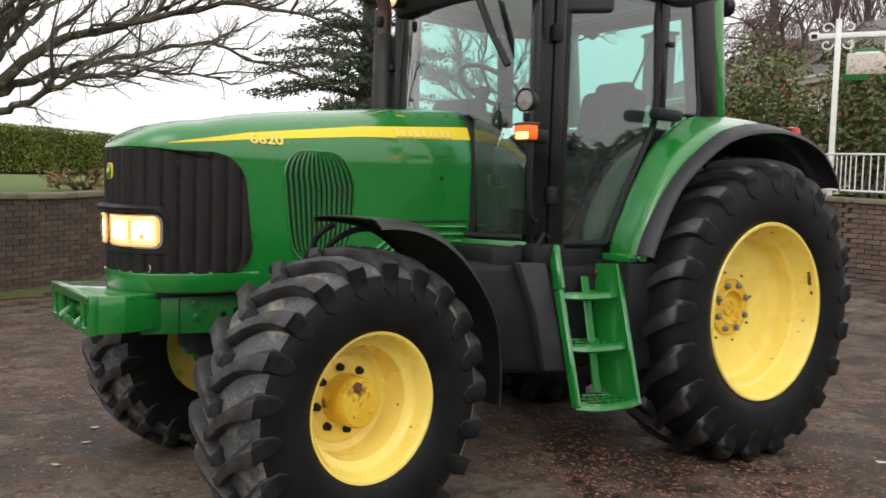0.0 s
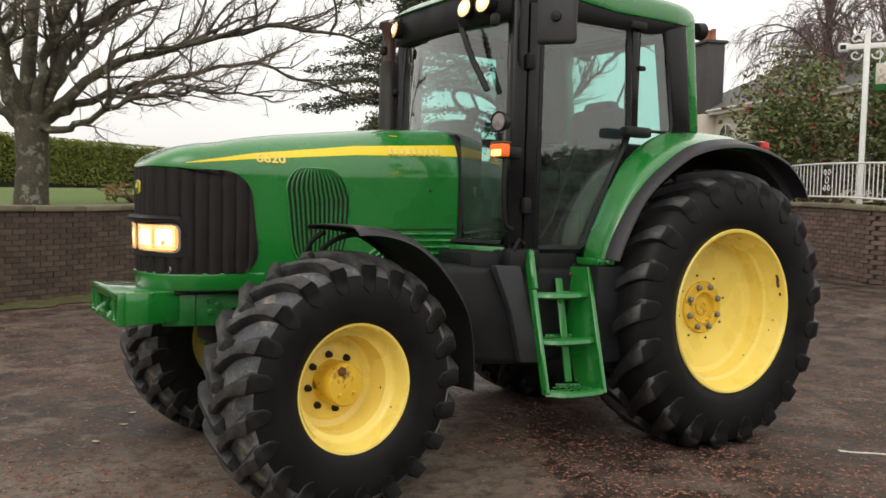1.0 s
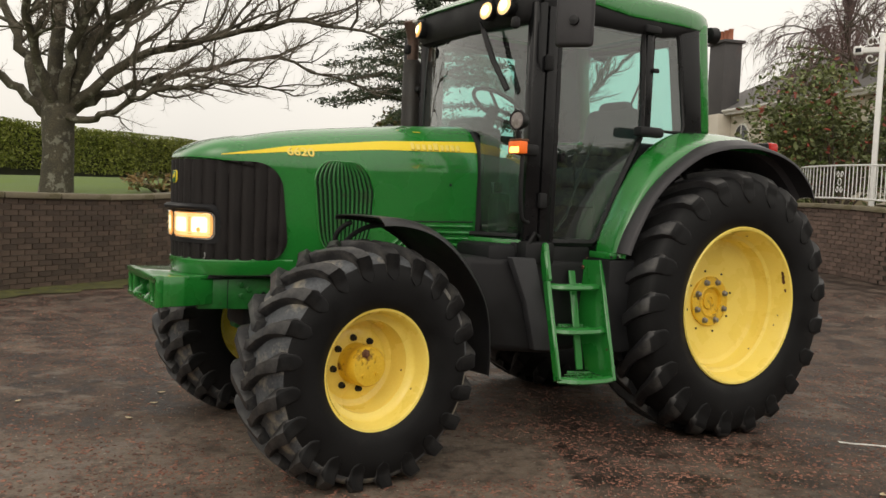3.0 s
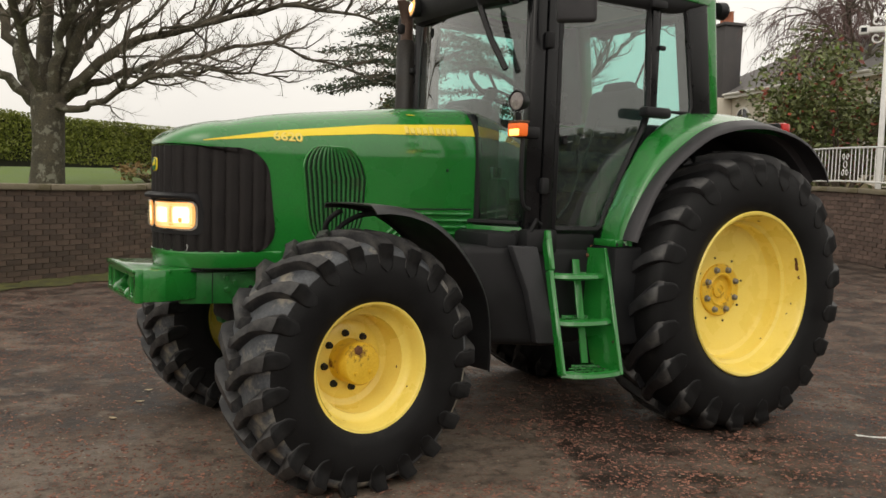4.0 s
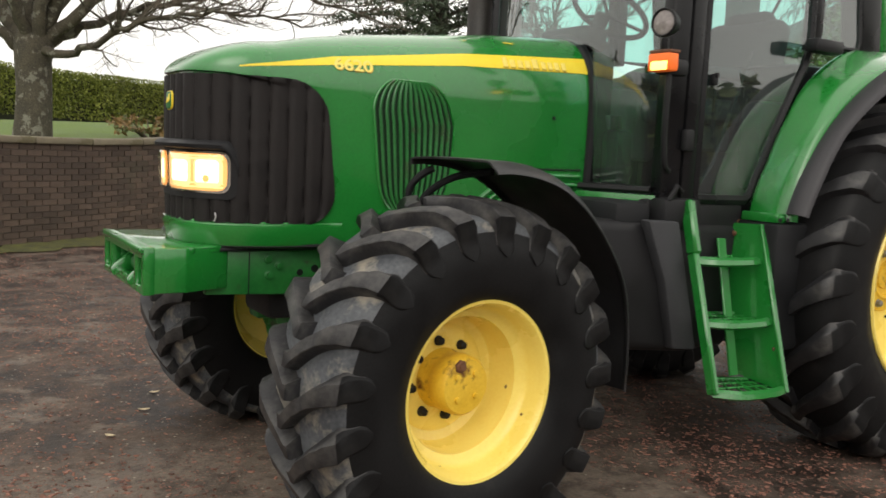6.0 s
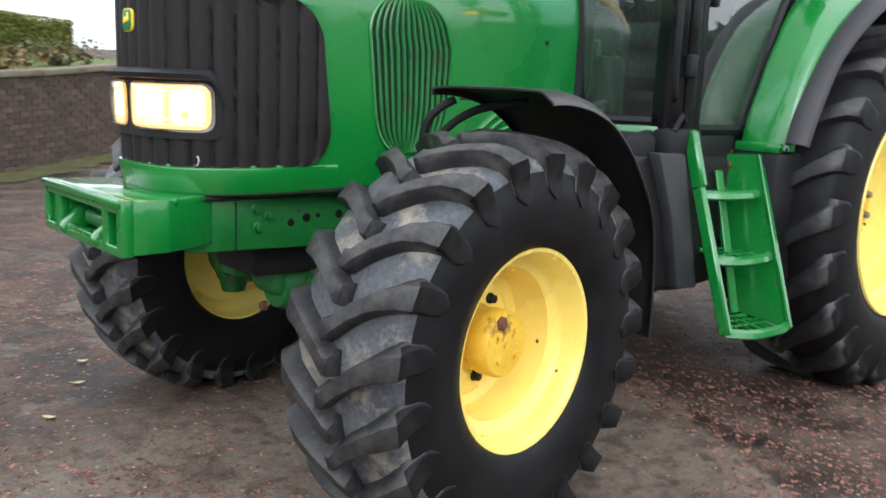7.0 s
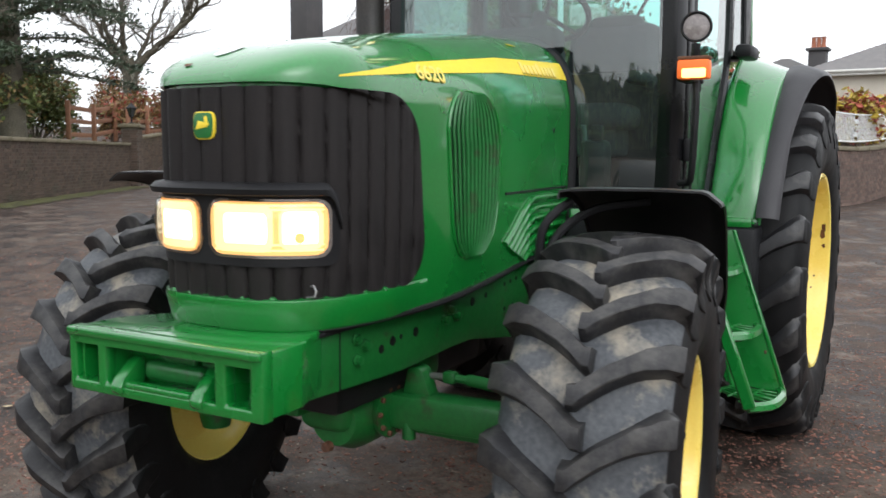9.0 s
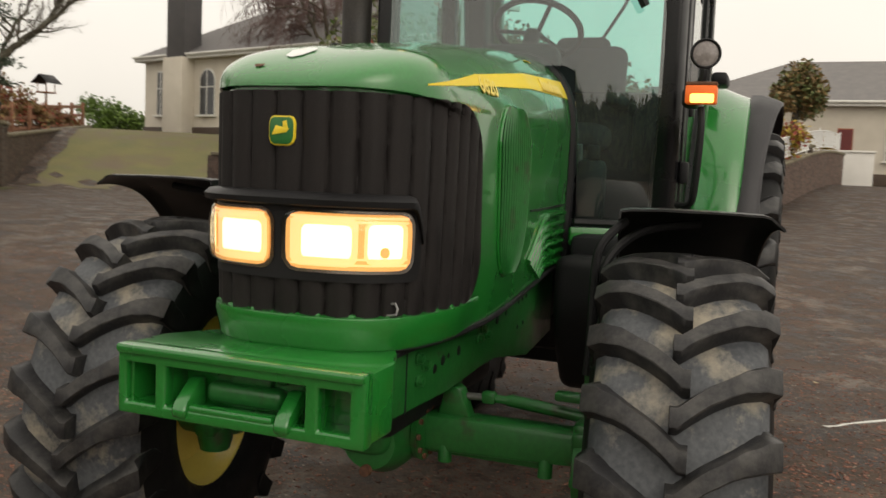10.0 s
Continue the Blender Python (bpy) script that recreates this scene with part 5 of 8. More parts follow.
# front frame, weight carrier, axle ------------------------------------
for s in (1, -1):
    rail = part("frame_rail", prism([(3.22, 0.80), (3.22, 0.962), (2.6, 0.962), (1.55, 1.055), (1.55, 0.78), (1.9, 0.74), (2.3, 0.80), (2.45, 0.80), (2.75, 0.785)], "y", 0.195 * s, 0.228 * s, 0.006), GREEN_CAST_SHADE, tractor, "green side frame rail with bolt holes")
    for x, z, r in ((3.155, 0.908, 0.011), (3.155, 0.845, 0.011), (2.80, 0.885, 0.015), (2.86, 0.872, 0.013), (2.755, 0.89, 0.008), (2.67, 0.89, 0.015), (2.30, 0.93, 0.015), (2.2, 0.94, 0.01), (2.05, 0.96, 0.008), (2.0, 0.965, 0.008), (1.95, 0.97, 0.008), (2.05, 0.87, 0.008), (1.98, 0.875, 0.008)):
        part("bolt_hole", revolve([(0.0005, s * 0.2295), (r, s * 0.2292), (r * 1.1, s * 0.226)], 10, Matrix.Translation((x, 0, z))), BLACK, rail)
    for x, z in ((2.99, 0.925), (2.945, 0.90), (2.985, 0.865), (2.50, 0.90), (2.46, 0.925), (2.42, 0.90)):
        part("frame_bolt", revolve([(0.016, s * 0.226), (0.018, s * 0.234), (0.013, s * 0.236), (0.013, s * 0.247), (0.0005, s * 0.249)], 8, Matrix.Translation((x, 0, z))), GREEN_CAST_SHADE, rail)
    part("frame_seam", rbox((3.06, s * 0.2285, 0.875), (0.004, 0.004, 0.16), 0.0), BLACK, rail)

# the weight carrier: a thick front plate with two square pockets and a wide middle opening, a top plate and side cheeks
def holed_plate(ys, zs, holes, x0, x1, bev=0.007):
    """A plate across the tractor, cut on a grid of lines; the cells in holes are left open."""
    bm = bmesh.new()
    grid = [[bm.verts.new((x0, y, z)) for z in zs] for y in ys]
    flat = [bm.faces.new((grid[i][j], grid[i + 1][j], grid[i + 1][j + 1], grid[i][j + 1])) for i in range(len(ys) - 1) for j in range(len(zs) - 1) if (i, j) not in holes]
    pushed = bmesh.ops.extrude_face_region(bm, geom=flat)
    for v in pushed["geom"]:
        if isinstance(v, bmesh.types.BMVert):
            v.co.x = x1
    bmesh.ops.recalc_face_normals(bm, faces=bm.faces)
    bmesh.ops.dissolve_limit(bm, angle_limit=0.02, verts=bm.verts, edges=bm.edges)
    sharp = [e for e in bm.edges if len(e.link_faces) == 2 and e.calc_face_angle(0) > 0.6]
    bmesh.ops.bevel(bm, geom=sharp, offset=bev, segments=2, profile=0.5, affect="EDGES", clamp_overlap=True)
    return pairs_of(bm)


front_plate = holed_plate([-0.337, -0.315, -0.232, -0.205, 0.160, 0.192, 0.268, 0.305], [0.818, 0.846, 0.940, 0.984], {(1, 1), (3, 1), (5, 1)}, 3.415, 3.455)
carrier_part = part("weight_carrier", front_plate, GREEN, tractor, "green front weight carrier with open pockets", smooth=40)
part("carrier_top", prism([(3.44, -0.330), (3.44, 0.298), (3.285, 0.298), (3.262, 0.272), (3.20, 0.262), (3.13, 0.226), (3.13, -0.226), (3.30, -0.330)], "z", 0.957, 0.981, 0.006), GREEN, carrier_part)
part("carrier_floor", prism([(3.43, -0.330), (3.43, 0.298), (3.34, 0.298), (3.18, 0.226), (3.18, -0.226), (3.34, -0.330)], "z", 0.821, 0.843, 0.006), GREEN, carrier_part)
for s in (1, -1):
    off = -0.016
    part("carrier_cheek", prism([(3.432, s * 0.319 + off), (3.31, s * 0.319 + off), (3.14, s * 0.231), (3.14, s * 0.205), (3.30, s * 0.292 + off), (3.432, s * 0.292 + off)], "z", 0.823, 0.979, 0.006), GREEN, carrier_part)
    part("pocket_wall", rbox((3.39, s * 0.197 - 0.02, 0.90), (0.07, 0.022, 0.12), 0.005), GREEN, carrier_part)
part("carrier_lip", rbox((3.457, -0.016, 0.973), (0.020, 0.640, 0.024), 0.009), GREEN, carrier_part)
part("carrier_back", rbox((3.352, -0.016, 0.898), (0.03, 0.56, 0.118), 0.006), GREEN, carrier_part)
part("tow_block", [rbox((3.378, -0.03, 0.880), (0.05, 0.20, 0.05), 0.018, 3), rbox((3.372, -0.02, 0.915), (0.03, 0.11, 0.03), 0.012, 3)], GREEN_CAST_SHADE, carrier_part, "cast tow block inside the carrier")
for y0, y1 in ((-0.178, -0.140), (0.088, 0.126)):
    part("carrier_lug", prism([(3.38, 0.846), (3.462, 0.826), (3.468, 0.846), (3.452, 0.868), (3.40, 0.912), (3.38, 0.912)], "y", y0, y1, 0.008), GREEN, carrier_part)
part("carrier_floor_rib", rbox((3.440, -0.03, 0.850), (0.030, 0.22, 0.020), 0.008), GREEN, carrier_part)
for y, z in ((-0.125, 0.925), (-0.118, 0.868), (0.125, 0.92), (0.140, 0.862), (0.06, 0.925)):
    part("carrier_bolt", revolve([(0.014, 0.0), (0.014, 0.012), (0.008, 0.016), (0.0005, 0.017)], 8, Matrix.Translation((3.365, y, z)) @ Matrix.Rotation(radians(-90), 4, "Z")), GREEN_CAST_SHADE, carrier_part)

axle = part("front_axle", [prism([(-0.63, 0.688), (-0.14, 0.684), (0.14, 0.684), (0.63, 0.688), (0.63, 0.592), (0.14, 0.572), (-0.14, 0.572), (-0.63, 0.592)], "x", 2.56, 2.665, 0.016),
                           rbox((2.60, 0, 0.595), (0.09, 1.0, 0.07), 0.02)], GREEN_CAST_SHADE, tractor, "green cast front axle")
part("differential", [revolve([(0.02, -0.13), (0.085, -0.125), (0.115, -0.05), (0.115, 0.05), (0.085, 0.11), (0.02, 0.12)], 24, Matrix.Translation((2.66, 0.0, 0.615)) @ Matrix.Rotation(radians(90), 4, "X") @ Matrix.Rotation(radians(90), 4, "Z")),
                      rbox((2.75, -0.02, 0.66), (0.16, 0.19, 0.17), 0.05, 3)], GREEN_CAST_SHADE, axle)
part("drain_plug", revolve([(0.0005, 0.022), (0.016, 0.020), (0.018, 0.0)], 8, Matrix.Translation((2.83, 0.02, 0.545)) @ Matrix.Rotation(radians(-90), 4, "Z")), RUST, axle)
part("pivot_bracket", [rbox((2.86, 0, 0.765), (0.16, 0.26, 0.09), 0.012), rbox((2.90, -0.06, 0.70), (0.08, 0.10, 0.10), 0.02)], GREEN_CAST_SHADE, axle)
part("pivot_bracket", rbox((2.45, 0, 0.74), (0.16, 0.30, 0.12), 0.03), GREEN_CAST_SHADE, axle)
for s in (1, -1):
    part("axle_flange", revolve([(0.05, 0.108 * s), (0.085, 0.110 * s), (0.088, 0.128 * s), (0.05, 0.132 * s)], 24, Matrix.Translation((2.645, 0, 0.628))), GREEN_CAST_SHADE, axle)
    for a in range(10):
        q = a * 0.6283
        part("axle_bolt", revolve([(0.009, 0.128 * s), (0.009, 0.138 * s), (0.0005, 0.140 * s)], 6, Matrix.Translation((2.645 + 0.074 * math.cos(q), 0, 0.628 + 0.074 * math.sin(q)))), RUST, axle)
    for yy in (0.19, 0.50):
        part("axle_boss", revolve([(0.022, -0.03), (0.022, 0.02), (0.018, 0.03)], 10, Matrix.Translation((2.645, yy * s, 0.575)) @ Matrix.Rotation(radians(90), 4, "X")), GREEN_CAST_SHADE, axle)
    part("axle_end", [rbox((2.60, s * 0.605, 0.635), (0.15, 0.055, 0.17), 0.014), rbox((2.66, s * 0.603, 0.672), (0.05, 0.05, 0.05), 0.012), rbox((2.64, s * 0.600, 0.548), (0.07, 0.05, 0.03), 0.008)], GREEN_CAST_SHADE, axle)
    part("knuckle", [rbox((2.585, s * 0.675, 0.595), (0.15, 0.10, 0.24), 0.04), revolve([(0.05, -0.16), (0.06, -0.12), (0.06, 0.12), (0.05, 0.16)], 14, Matrix.Translation((2.585, s * 0.672, 0.595)) @ Matrix.Rotation(radians(90), 4, "X"))], GREEN_CAST_SHADE, axle)
    part("hub_carrier", revolve([(0.11, -0.07), (0.13, 0.0), (0.12, 0.12)], 24, FRONT_AT[s] @ Matrix.Translation((0, -0.20 * s, 0)) @ Matrix.Rotation(0 if s > 0 else math.pi, 4, "Z")), GREEN_CAST_SHADE, axle)
    part("axle_web", prism([(0.155 * s, 0.675), (0.262 * s, 0.675), (0.228 * s, 0.762), (0.212 * s, 0.772), (0.190 * s, 0.772), (0.176 * s, 0.762)], "x", 2.575, 2.635, 0.012), GREEN_CAST_SHADE, axle)
    part("steering_ram", tube([(2.585, 0.355 * s, 0.739), (2.58, 0.37 * s, 0.738), (2.575, 0.60 * s, 0.718)], [0.014, 0.019, 0.019], 10), GREEN_CAST_SHADE, axle)
    part("ram_rod", tube([(2.59, 0.235 * s, 0.738), (2.59, 0.285 * s, 0.740)], 0.011, 10), STEEL, axle)
    part("ram_clevis", [rbox((2.59, 0.305 * s, 0.742), (0.035, 0.045, 0.038), 0.010), tube([(2.59, 0.325 * s, 0.741), (2.587, 0.36 * s, 0.739)], 0.013, 8)], GREEN_CAST_SHADE, axle)
    part("stop_bracket", rbox((2.60, 0.55 * s, 0.778), (0.05, 0.08, 0.024), 0.006), GREEN_CAST_SHADE, axle)
    part("guard_bracket", [rbox((2.60, 0.602 * s, 0.87), (0.03, 0.020, 0.19), 0.006), rbox((2.60, 0.600 * s, 0.785), (0.05, 0.035, 0.03), 0.008)], GREEN_CAST_SHADE, axle)
    part("tie_rod", tube([(2.42, 0.1 * s, 0.60), (2.44, 0.60 * s, 0.60)], 0.022, 8), GREEN_CAST_SHADE, axle)

# front mudguards: a bent black sheet over each wheel, turned with it
def mudguard(s):
    m = Matrix.Translation((2.612, 0.846, 0.604) if s > 0 else (2.56, -0.915, 0.630)) @ Matrix.Rotation(radians(9.5 if s > 0 else 11.0), 4, "Z")
    prof = [(0.012, 0.722), (-0.05, 0.724), (-0.12, 0.720), (-0.21, 0.706), (-0.31, 0.676), (-0.40, 0.630), (-0.49, 0.565), (-0.58, 0.475), (-0.66, 0.375), (-0.725, 0.265), (-0.758, 0.13), (-0.77, 0.0), (-0.768, -0.115)]
    pts = spline([(x, 0, z) for x, z in prof], 40)
    g = []
    for p in pts:
        row = []
        cut = smooth01(-0.64, -0.78, p.x)
        for w, d in ((-0.176, -0.022), (-0.174, -0.004), (-0.15, 0.0), (-0.06, 0.003), (0.08, 0.003), (0.200, 0.0), (0.214, -0.004), (0.248, -0.030), (0.250, -0.036)):
            r = Vector((p.x, 0, p.z)).normalized()
            row.append(m @ (Vector((p.x + 0.02 * max(0.0, w) * (1 - cut), s * (w - 0.02 * cut * max(0.0, w) / 0.25), p.z)) + r * d))
        g.append(row)
    guard = part("front_mudguard", sheet(g, 0.006), GUARD_BLACK, tractor, "curved black plastic front mudguard", smooth=35)
    for k, line in enumerate((((-0.08, -0.16, 0.69), (-0.05, -0.19, 0.665), (-0.03, -0.225, 0.62), (-0.03, -0.238, 0.548), (-0.03, -0.24, 0.354), (-0.03, -0.245, 0.25)),
                              ((-0.16, 0.05, 0.69), (-0.13, -0.10, 0.665), (-0.08, -0.19, 0.60), (-0.05, -0.235, 0.50)))):
        part("guard_stay", tube([m @ Vector((x, y * s, z)) for x, y, z in spline(line, 16)], 0.013, 8), BLACK, guard)
    part("brake_hose", tube([m @ Vector((x, y * s, z)) for x, y, z in spline([(-0.01, -0.18, 0.515), (-0.02, -0.212, 0.505), (-0.03, -0.228, 0.46), (-0.03, -0.225, 0.36)], 12)], 0.005, 6), BLACK, guard)
    return guard


for s in (1, -1):
    mudguard(s)

# gearbox, tank and battery box ----------------------------------------
part("transmission", [rbox((0.45, 0, 0.84), (1.6, 0.44, 0.42), 0.06), rbox((0.30, 0, 0.60), (1.1, 0.40, 0.22), 0.05), rbox((1.55, 0, 0.95), (0.7, 0.40, 0.30), 0.05), rbox((-0.05, 0, 0.88), (0.7, 0.62, 0.62), 0.08)], BLACK, tractor)
for s in (1, -1):
    part("rear_axle_housing", revolve([(0.20, 0.25), (0.17, 0.40), (0.14, 0.52), (0.15, 0.72)] if s > 0 else [(0.20, -0.25), (0.17, -0.40), (0.14, -0.52), (0.15, -0.72)], 24, Matrix.Translation((0, 0, 0.842))), GREEN_CAST_SHADE, tractor)
    tank = [(1.86, 1.12), (1.86, 0.90), (1.80, 0.74), (1.68, 0.58), (1.26, 0.54), (0.98, 0.56), (0.98, 1.10)]
    part("fuel_tank", prism(tank, "y", s * 0.30, s * 0.70, 0.045, 3), BLACK, tractor, "black moulded tank behind the front wheel")
    part("tank_shield", [prism([(1.585, 1.12), (1.41, 1.115), (1.25, 0.565), (1.39, 0.575), (1.468, 0.865)], "y", s * 0.69, s * 0.75, 0.012)], SHIELD_GREY, tractor, "grey plastic shield panel")
    part("side_cover", rbox((1.60, s * 0.50, 1.12), (0.20, 0.36, 0.14), 0.03), GREY_PLASTIC, tractor)
    part("fender_bracket", prism([(0.98, 1.12), (0.62, 1.12), (0.66, 0.66), (0.80, 0.56), (0.98, 0.56)], "y", s * 0.62, s * 0.90, 0.02), GREY_PLASTIC, tractor, "grey box below the rear fender")
part("rear_linkage", [rbox((-0.55, 0, 0.95), (0.35, 0.5, 0.3), 0.04), tube([(-0.5, 0.35, 0.6), (-1.1, 0.38, 0.55)], 0.035, 8), tube([(-0.5, -0.35, 0.6), (-1.1, -0.38, 0.55)], 0.035, 8)], BLACK, tractor)

# cab ------------------------------------------------------------------
DOOR_Y = 0.672
cab = part("cab_floor", [rbox((0.95, 0, 1.15), (1.05, 1.24, 0.10), 0.02), rbox((0.25, 0, 1.50), (0.5, 1.10, 0.72), 0.04)], BLACK, tractor)
for s in (1, -1):
    y = lambda v: s * v
    # front pillar with hinge channel
    pil = part("front_pillar", [prism([(1.435, y(0.585)), (1.445, y(0.66)), (1.36, y(0.685)), (1.355, y(0.60))], "z", 1.17, 2.60, 0.012),
                                prism([(1.35, y(0.61)), (1.352, y(0.688)), (1.275, y(0.688)), (1.28, y(0.62))], "z", 1.19, 2.58, 0.01)], BLACK_SHINE, tractor, "black front cab pillar")
    for z in (1.45, 2.25):
        part("hinge", rbox((1.35, y(0.70), z), (0.05, 0.035, 0.09), 0.01), BLACK, pil)
    part("pillar_foot", [rbox((1.35, y(0.66), 1.14), (0.22, 0.10, 0.14), 0.025), tube([(1.43, y(0.70), 1.20), (1.40, y(0.71), 1.26), (1.36, y(0.70), 1.235)], 0.012, 8)], BLACK, pil)
    # door: frame, pane, handle
    outline = [(1.262, 1.205), (1.262, 2.56), (0.605, 2.56), (0.575, 2.0), (0.60, 1.84), (0.66, 1.72), (0.735, 1.58), (0.82, 1.40), (0.905, 1.225), (0.955, 1.205)]
    loop = spline([(a, 0, b) for a, b in outline[2:9]], 26)
    ring = [(1.262, 1.22), (1.262, 2.545), (1.24, 2.56)] + [(p.x, p.z) for p in loop] + [(0.94, 1.205), (1.245, 1.205)]
    door = part("door", tube([(a, y(DOOR_Y), b) for a, b in ring], 0.017, 6, closed=True, flat=1.4), BLACK_SHINE, tractor, "glazed cab door with a slim black frame")
    pane = part("door_pane", ([(a, y(DOOR_Y), b) for a, b in ring], [tuple(range(len(ring)))]), CAB_GLASS, door, "green tinted glass", smooth=0)
    pane.visible_shadow = False
    part("door_handle", [rbox((1.215, y(DOOR_Y + 0.02), 1.71), (0.03, 0.03, 0.05), 0.008), rbox((1.215, y(DOOR_Y + 0.035), 1.73), (0.022, 0.02, 0.022), 0.008)], BLACK, door)
    part("door_strut", tube([(1.20, y(DOOR_Y - 0.03), 1.27), (1.12, y(DOOR_Y - 0.035), 1.36), (0.92, y(DOOR_Y - 0.04), 1.86)], 0.009, 6), GREY_PLASTIC, door)
    # middle post and rear quarter window
    part("middle_post", prism([(0.575, 1.90), (0.575, 2.57), (0.515, 2.57), (0.505, 1.90)], "y", y(0.62), y(DOOR_Y + 0.012), 0.01), BLACK_SHINE, tractor, "black middle cab post")
    part("window_catch", rbox((0.50, y(DOOR_Y + 0.02), 2.30), (0.05, 0.025, 0.03), 0.01), BLACK, tractor)
    part("window_hinge", rbox((0.55, y(DOOR_Y + 0.02), 2.55), (0.13, 0.05, 0.05), 0.015), BLACK, tractor)
    qring = [(0.515, 1.93), (0.515, 2.575), (0.315, 2.575), (0.29, 2.50), (0.21, 1.98), (0.225, 1.93)]
    quarter = part("quarter_window", tube([(a, y(DOOR_Y - 0.002), b) for a, b in qring], 0.014, 6, closed=True), BLACK_SHINE, tractor, "rear quarter window")
    qp = part("quarter_pane", ([(a, y(DOOR_Y - 0.002), b) for a, b in qring], [tuple(range(len(qring)))]), CAB_GLASS, quarter, smooth=0)
    qp.visible_shadow = False
    # rear pillar: black inner, green outer
    part("rear_pillar", prism([(0.30, 2.60), (0.20, 1.92), (0.03, 1.92), (0.115, 2.64)], "y", y(0.56), y(DOOR_Y + 0.006), 0.02, 3), BLACK_SHINE, tractor, "black rear cab pillar")
    part("pillar_trim", prism([(0.125, 2.66), (0.035, 1.94), (-0.045, 1.94), (0.03, 2.66)], "y", y(0.52), y(DOOR_Y + 0.002), 0.025, 3), GREEN, tractor, "green rear pillar cover")
    part("door_sill", prism([(1.45, 1.05), (1.45, 1.185), (0.955, 1.185), (0.93, 1.05)], "y", y(0.56), y(0.68), 0.012), BLACK, tractor)
    part("cab_step_edge", rbox((1.32, y(0.672), 1.155), (0.10, 0.03, 0.05), 0.008), GREEN, tractor)
    # green skirting below the front glass, from the pillar to the bonnet
    part("front_skirting", prism([(1.435, y(0.64)), (1.60, y(0.30)), (1.575, y(0.285)), (1.41, y(0.625))], "z", 1.14, 1.215, 0.008), GREEN, tractor, "green skirting below the cab glass")
    part("lower_glass_frame", tube([(1.445, y(0.60), 1.235), (1.59, y(0.31), 1.235)], 0.015, 6), BLACK, tractor)
    part("heater_duct", [rbox((1.40, y(0.33), 1.36), (0.10, 0.12, 0.26), 0.03), rbox((1.42, y(0.34), 1.52), (0.03, 0.05, 0.06), 0.006)], BLACK, tractor)

# curved windscreen that reaches down both sides of the bonnet
def screen_x(yy):
    return 1.535 - 0.10 * abs(yy / 0.61) ** 2.2


cols = [-0.605 + 1.21 * k / 32 for k in range(33)]
g = []
for k in range(13):
    row = []
    for yy in cols:
        lo = 1.235 if abs(yy) > 0.275 else 1.235 + (1.86 - 1.235) * smooth01(0.285, 0.262, abs(yy))
        z = lo + (2.50 - lo) * k / 12
        row.append((screen_x(yy) - 0.03 * (z - 1.9) ** 2, yy, z))
    g.append(row)
screen = part("windscreen", sheet(g), CAB_GLASS, tractor, "green tinted curved windscreen", smooth=80)
screen.visible_shadow = False
g = [[(0.06 + 0.10 * (z - 1.5), -0.56 + 1.12 * k / 8, z) for k in range(9)] for z in (1.75, 2.0, 2.3, 2.62)]
rear_glass = part("rear_window", sheet(g), CAB_GLASS, tractor, "tinted rear cab window", smooth=80)
rear_glass.visible_shadow = False
part("rear_wiper", tube([(0.16, 0.30, 2.56), (0.14, 0.20, 2.35), (0.11, -0.02, 2.02)], 0.009, 6), BLACK, tractor)
part("rear_crossbar", tube([(0.08, -0.55, 1.78), (0.08, 0.55, 1.78)], 0.03, 8), BLACK, tractor)

# roof: black lower ring with a visor, green cap
def roof_ring(f, z, x0=-0.13, x1=1.60, half=0.712, p=5.0, n=72):
    out = []
    for k in range(n):
        a = 2 * math.pi * k / n
        c, q = math.cos(a), math.sin(a)
        e = 2 / p
        out.append(((x0 + x1) / 2 + f * (x1 - x0) / 2 * math.copysign(abs(c) ** e, c), f * half * math.copysign(abs(q) ** e, q), z))
    return out


cap = [roof_ring(0.965, 2.595), roof_ring(0.995, 2.605), roof_ring(1.0, 2.63), roof_ring(1.0, 2.665), roof_ring(0.99, 2.70), roof_ring(0.965, 2.728), roof_ring(0.92, 2.75, p=4.6), roof_ring(0.80, 2.775, p=4.0), roof_ring(0.6, 2.79, p=3.2), roof_ring(0.3, 2.797, p=2.6), roof_ring(0.01, 2.80, p=2)]
# the front third of the cap bends down to the visor
cap = [[(px, py, pz - 0.055 * smooth01(0.95, 1.65, px) ** 1.5 + 0.095 * smooth01(0.75, 1.5, px) * max(0.0, min(1.0, (2.71 - pz) / 0.11))) for px, py, pz in ring] for ring in cap]
roof = part("cab_roof", sheet(cap, closed=True), GREEN, tractor, "green cab roof cap", smooth=50)
under = [roof_ring(0.90, 2.50), roof_ring(0.95, 2.515), roof_ring(0.975, 2.56), roof_ring(0.985, 2.60), roof_ring(0.975, 2.63)]
under = [[(px, py, pz + 0.075 * smooth01(0.45, 0.10, px) * max(0.0, (2.60 - pz) / 0.10) - 0.05 * smooth01(1.2, 1.65, px) + 0.085 * smooth01(0.75, 1.5, px) * max(0.0, (pz - 2.56) / 0.07)) for px, py, pz in ring] for ring in under]
under_part = part("roof_ring", sheet(under, closed=True), BLACK, tractor, "black roof frame", smooth=50)
part("headlining", [prism([(0.0, -0.60), (1.55, -0.60), (1.55, 0.60), (0.0, 0.60)], "z", 2.64, 2.655, 0.0)], HEADLINING, tractor, smooth=0)
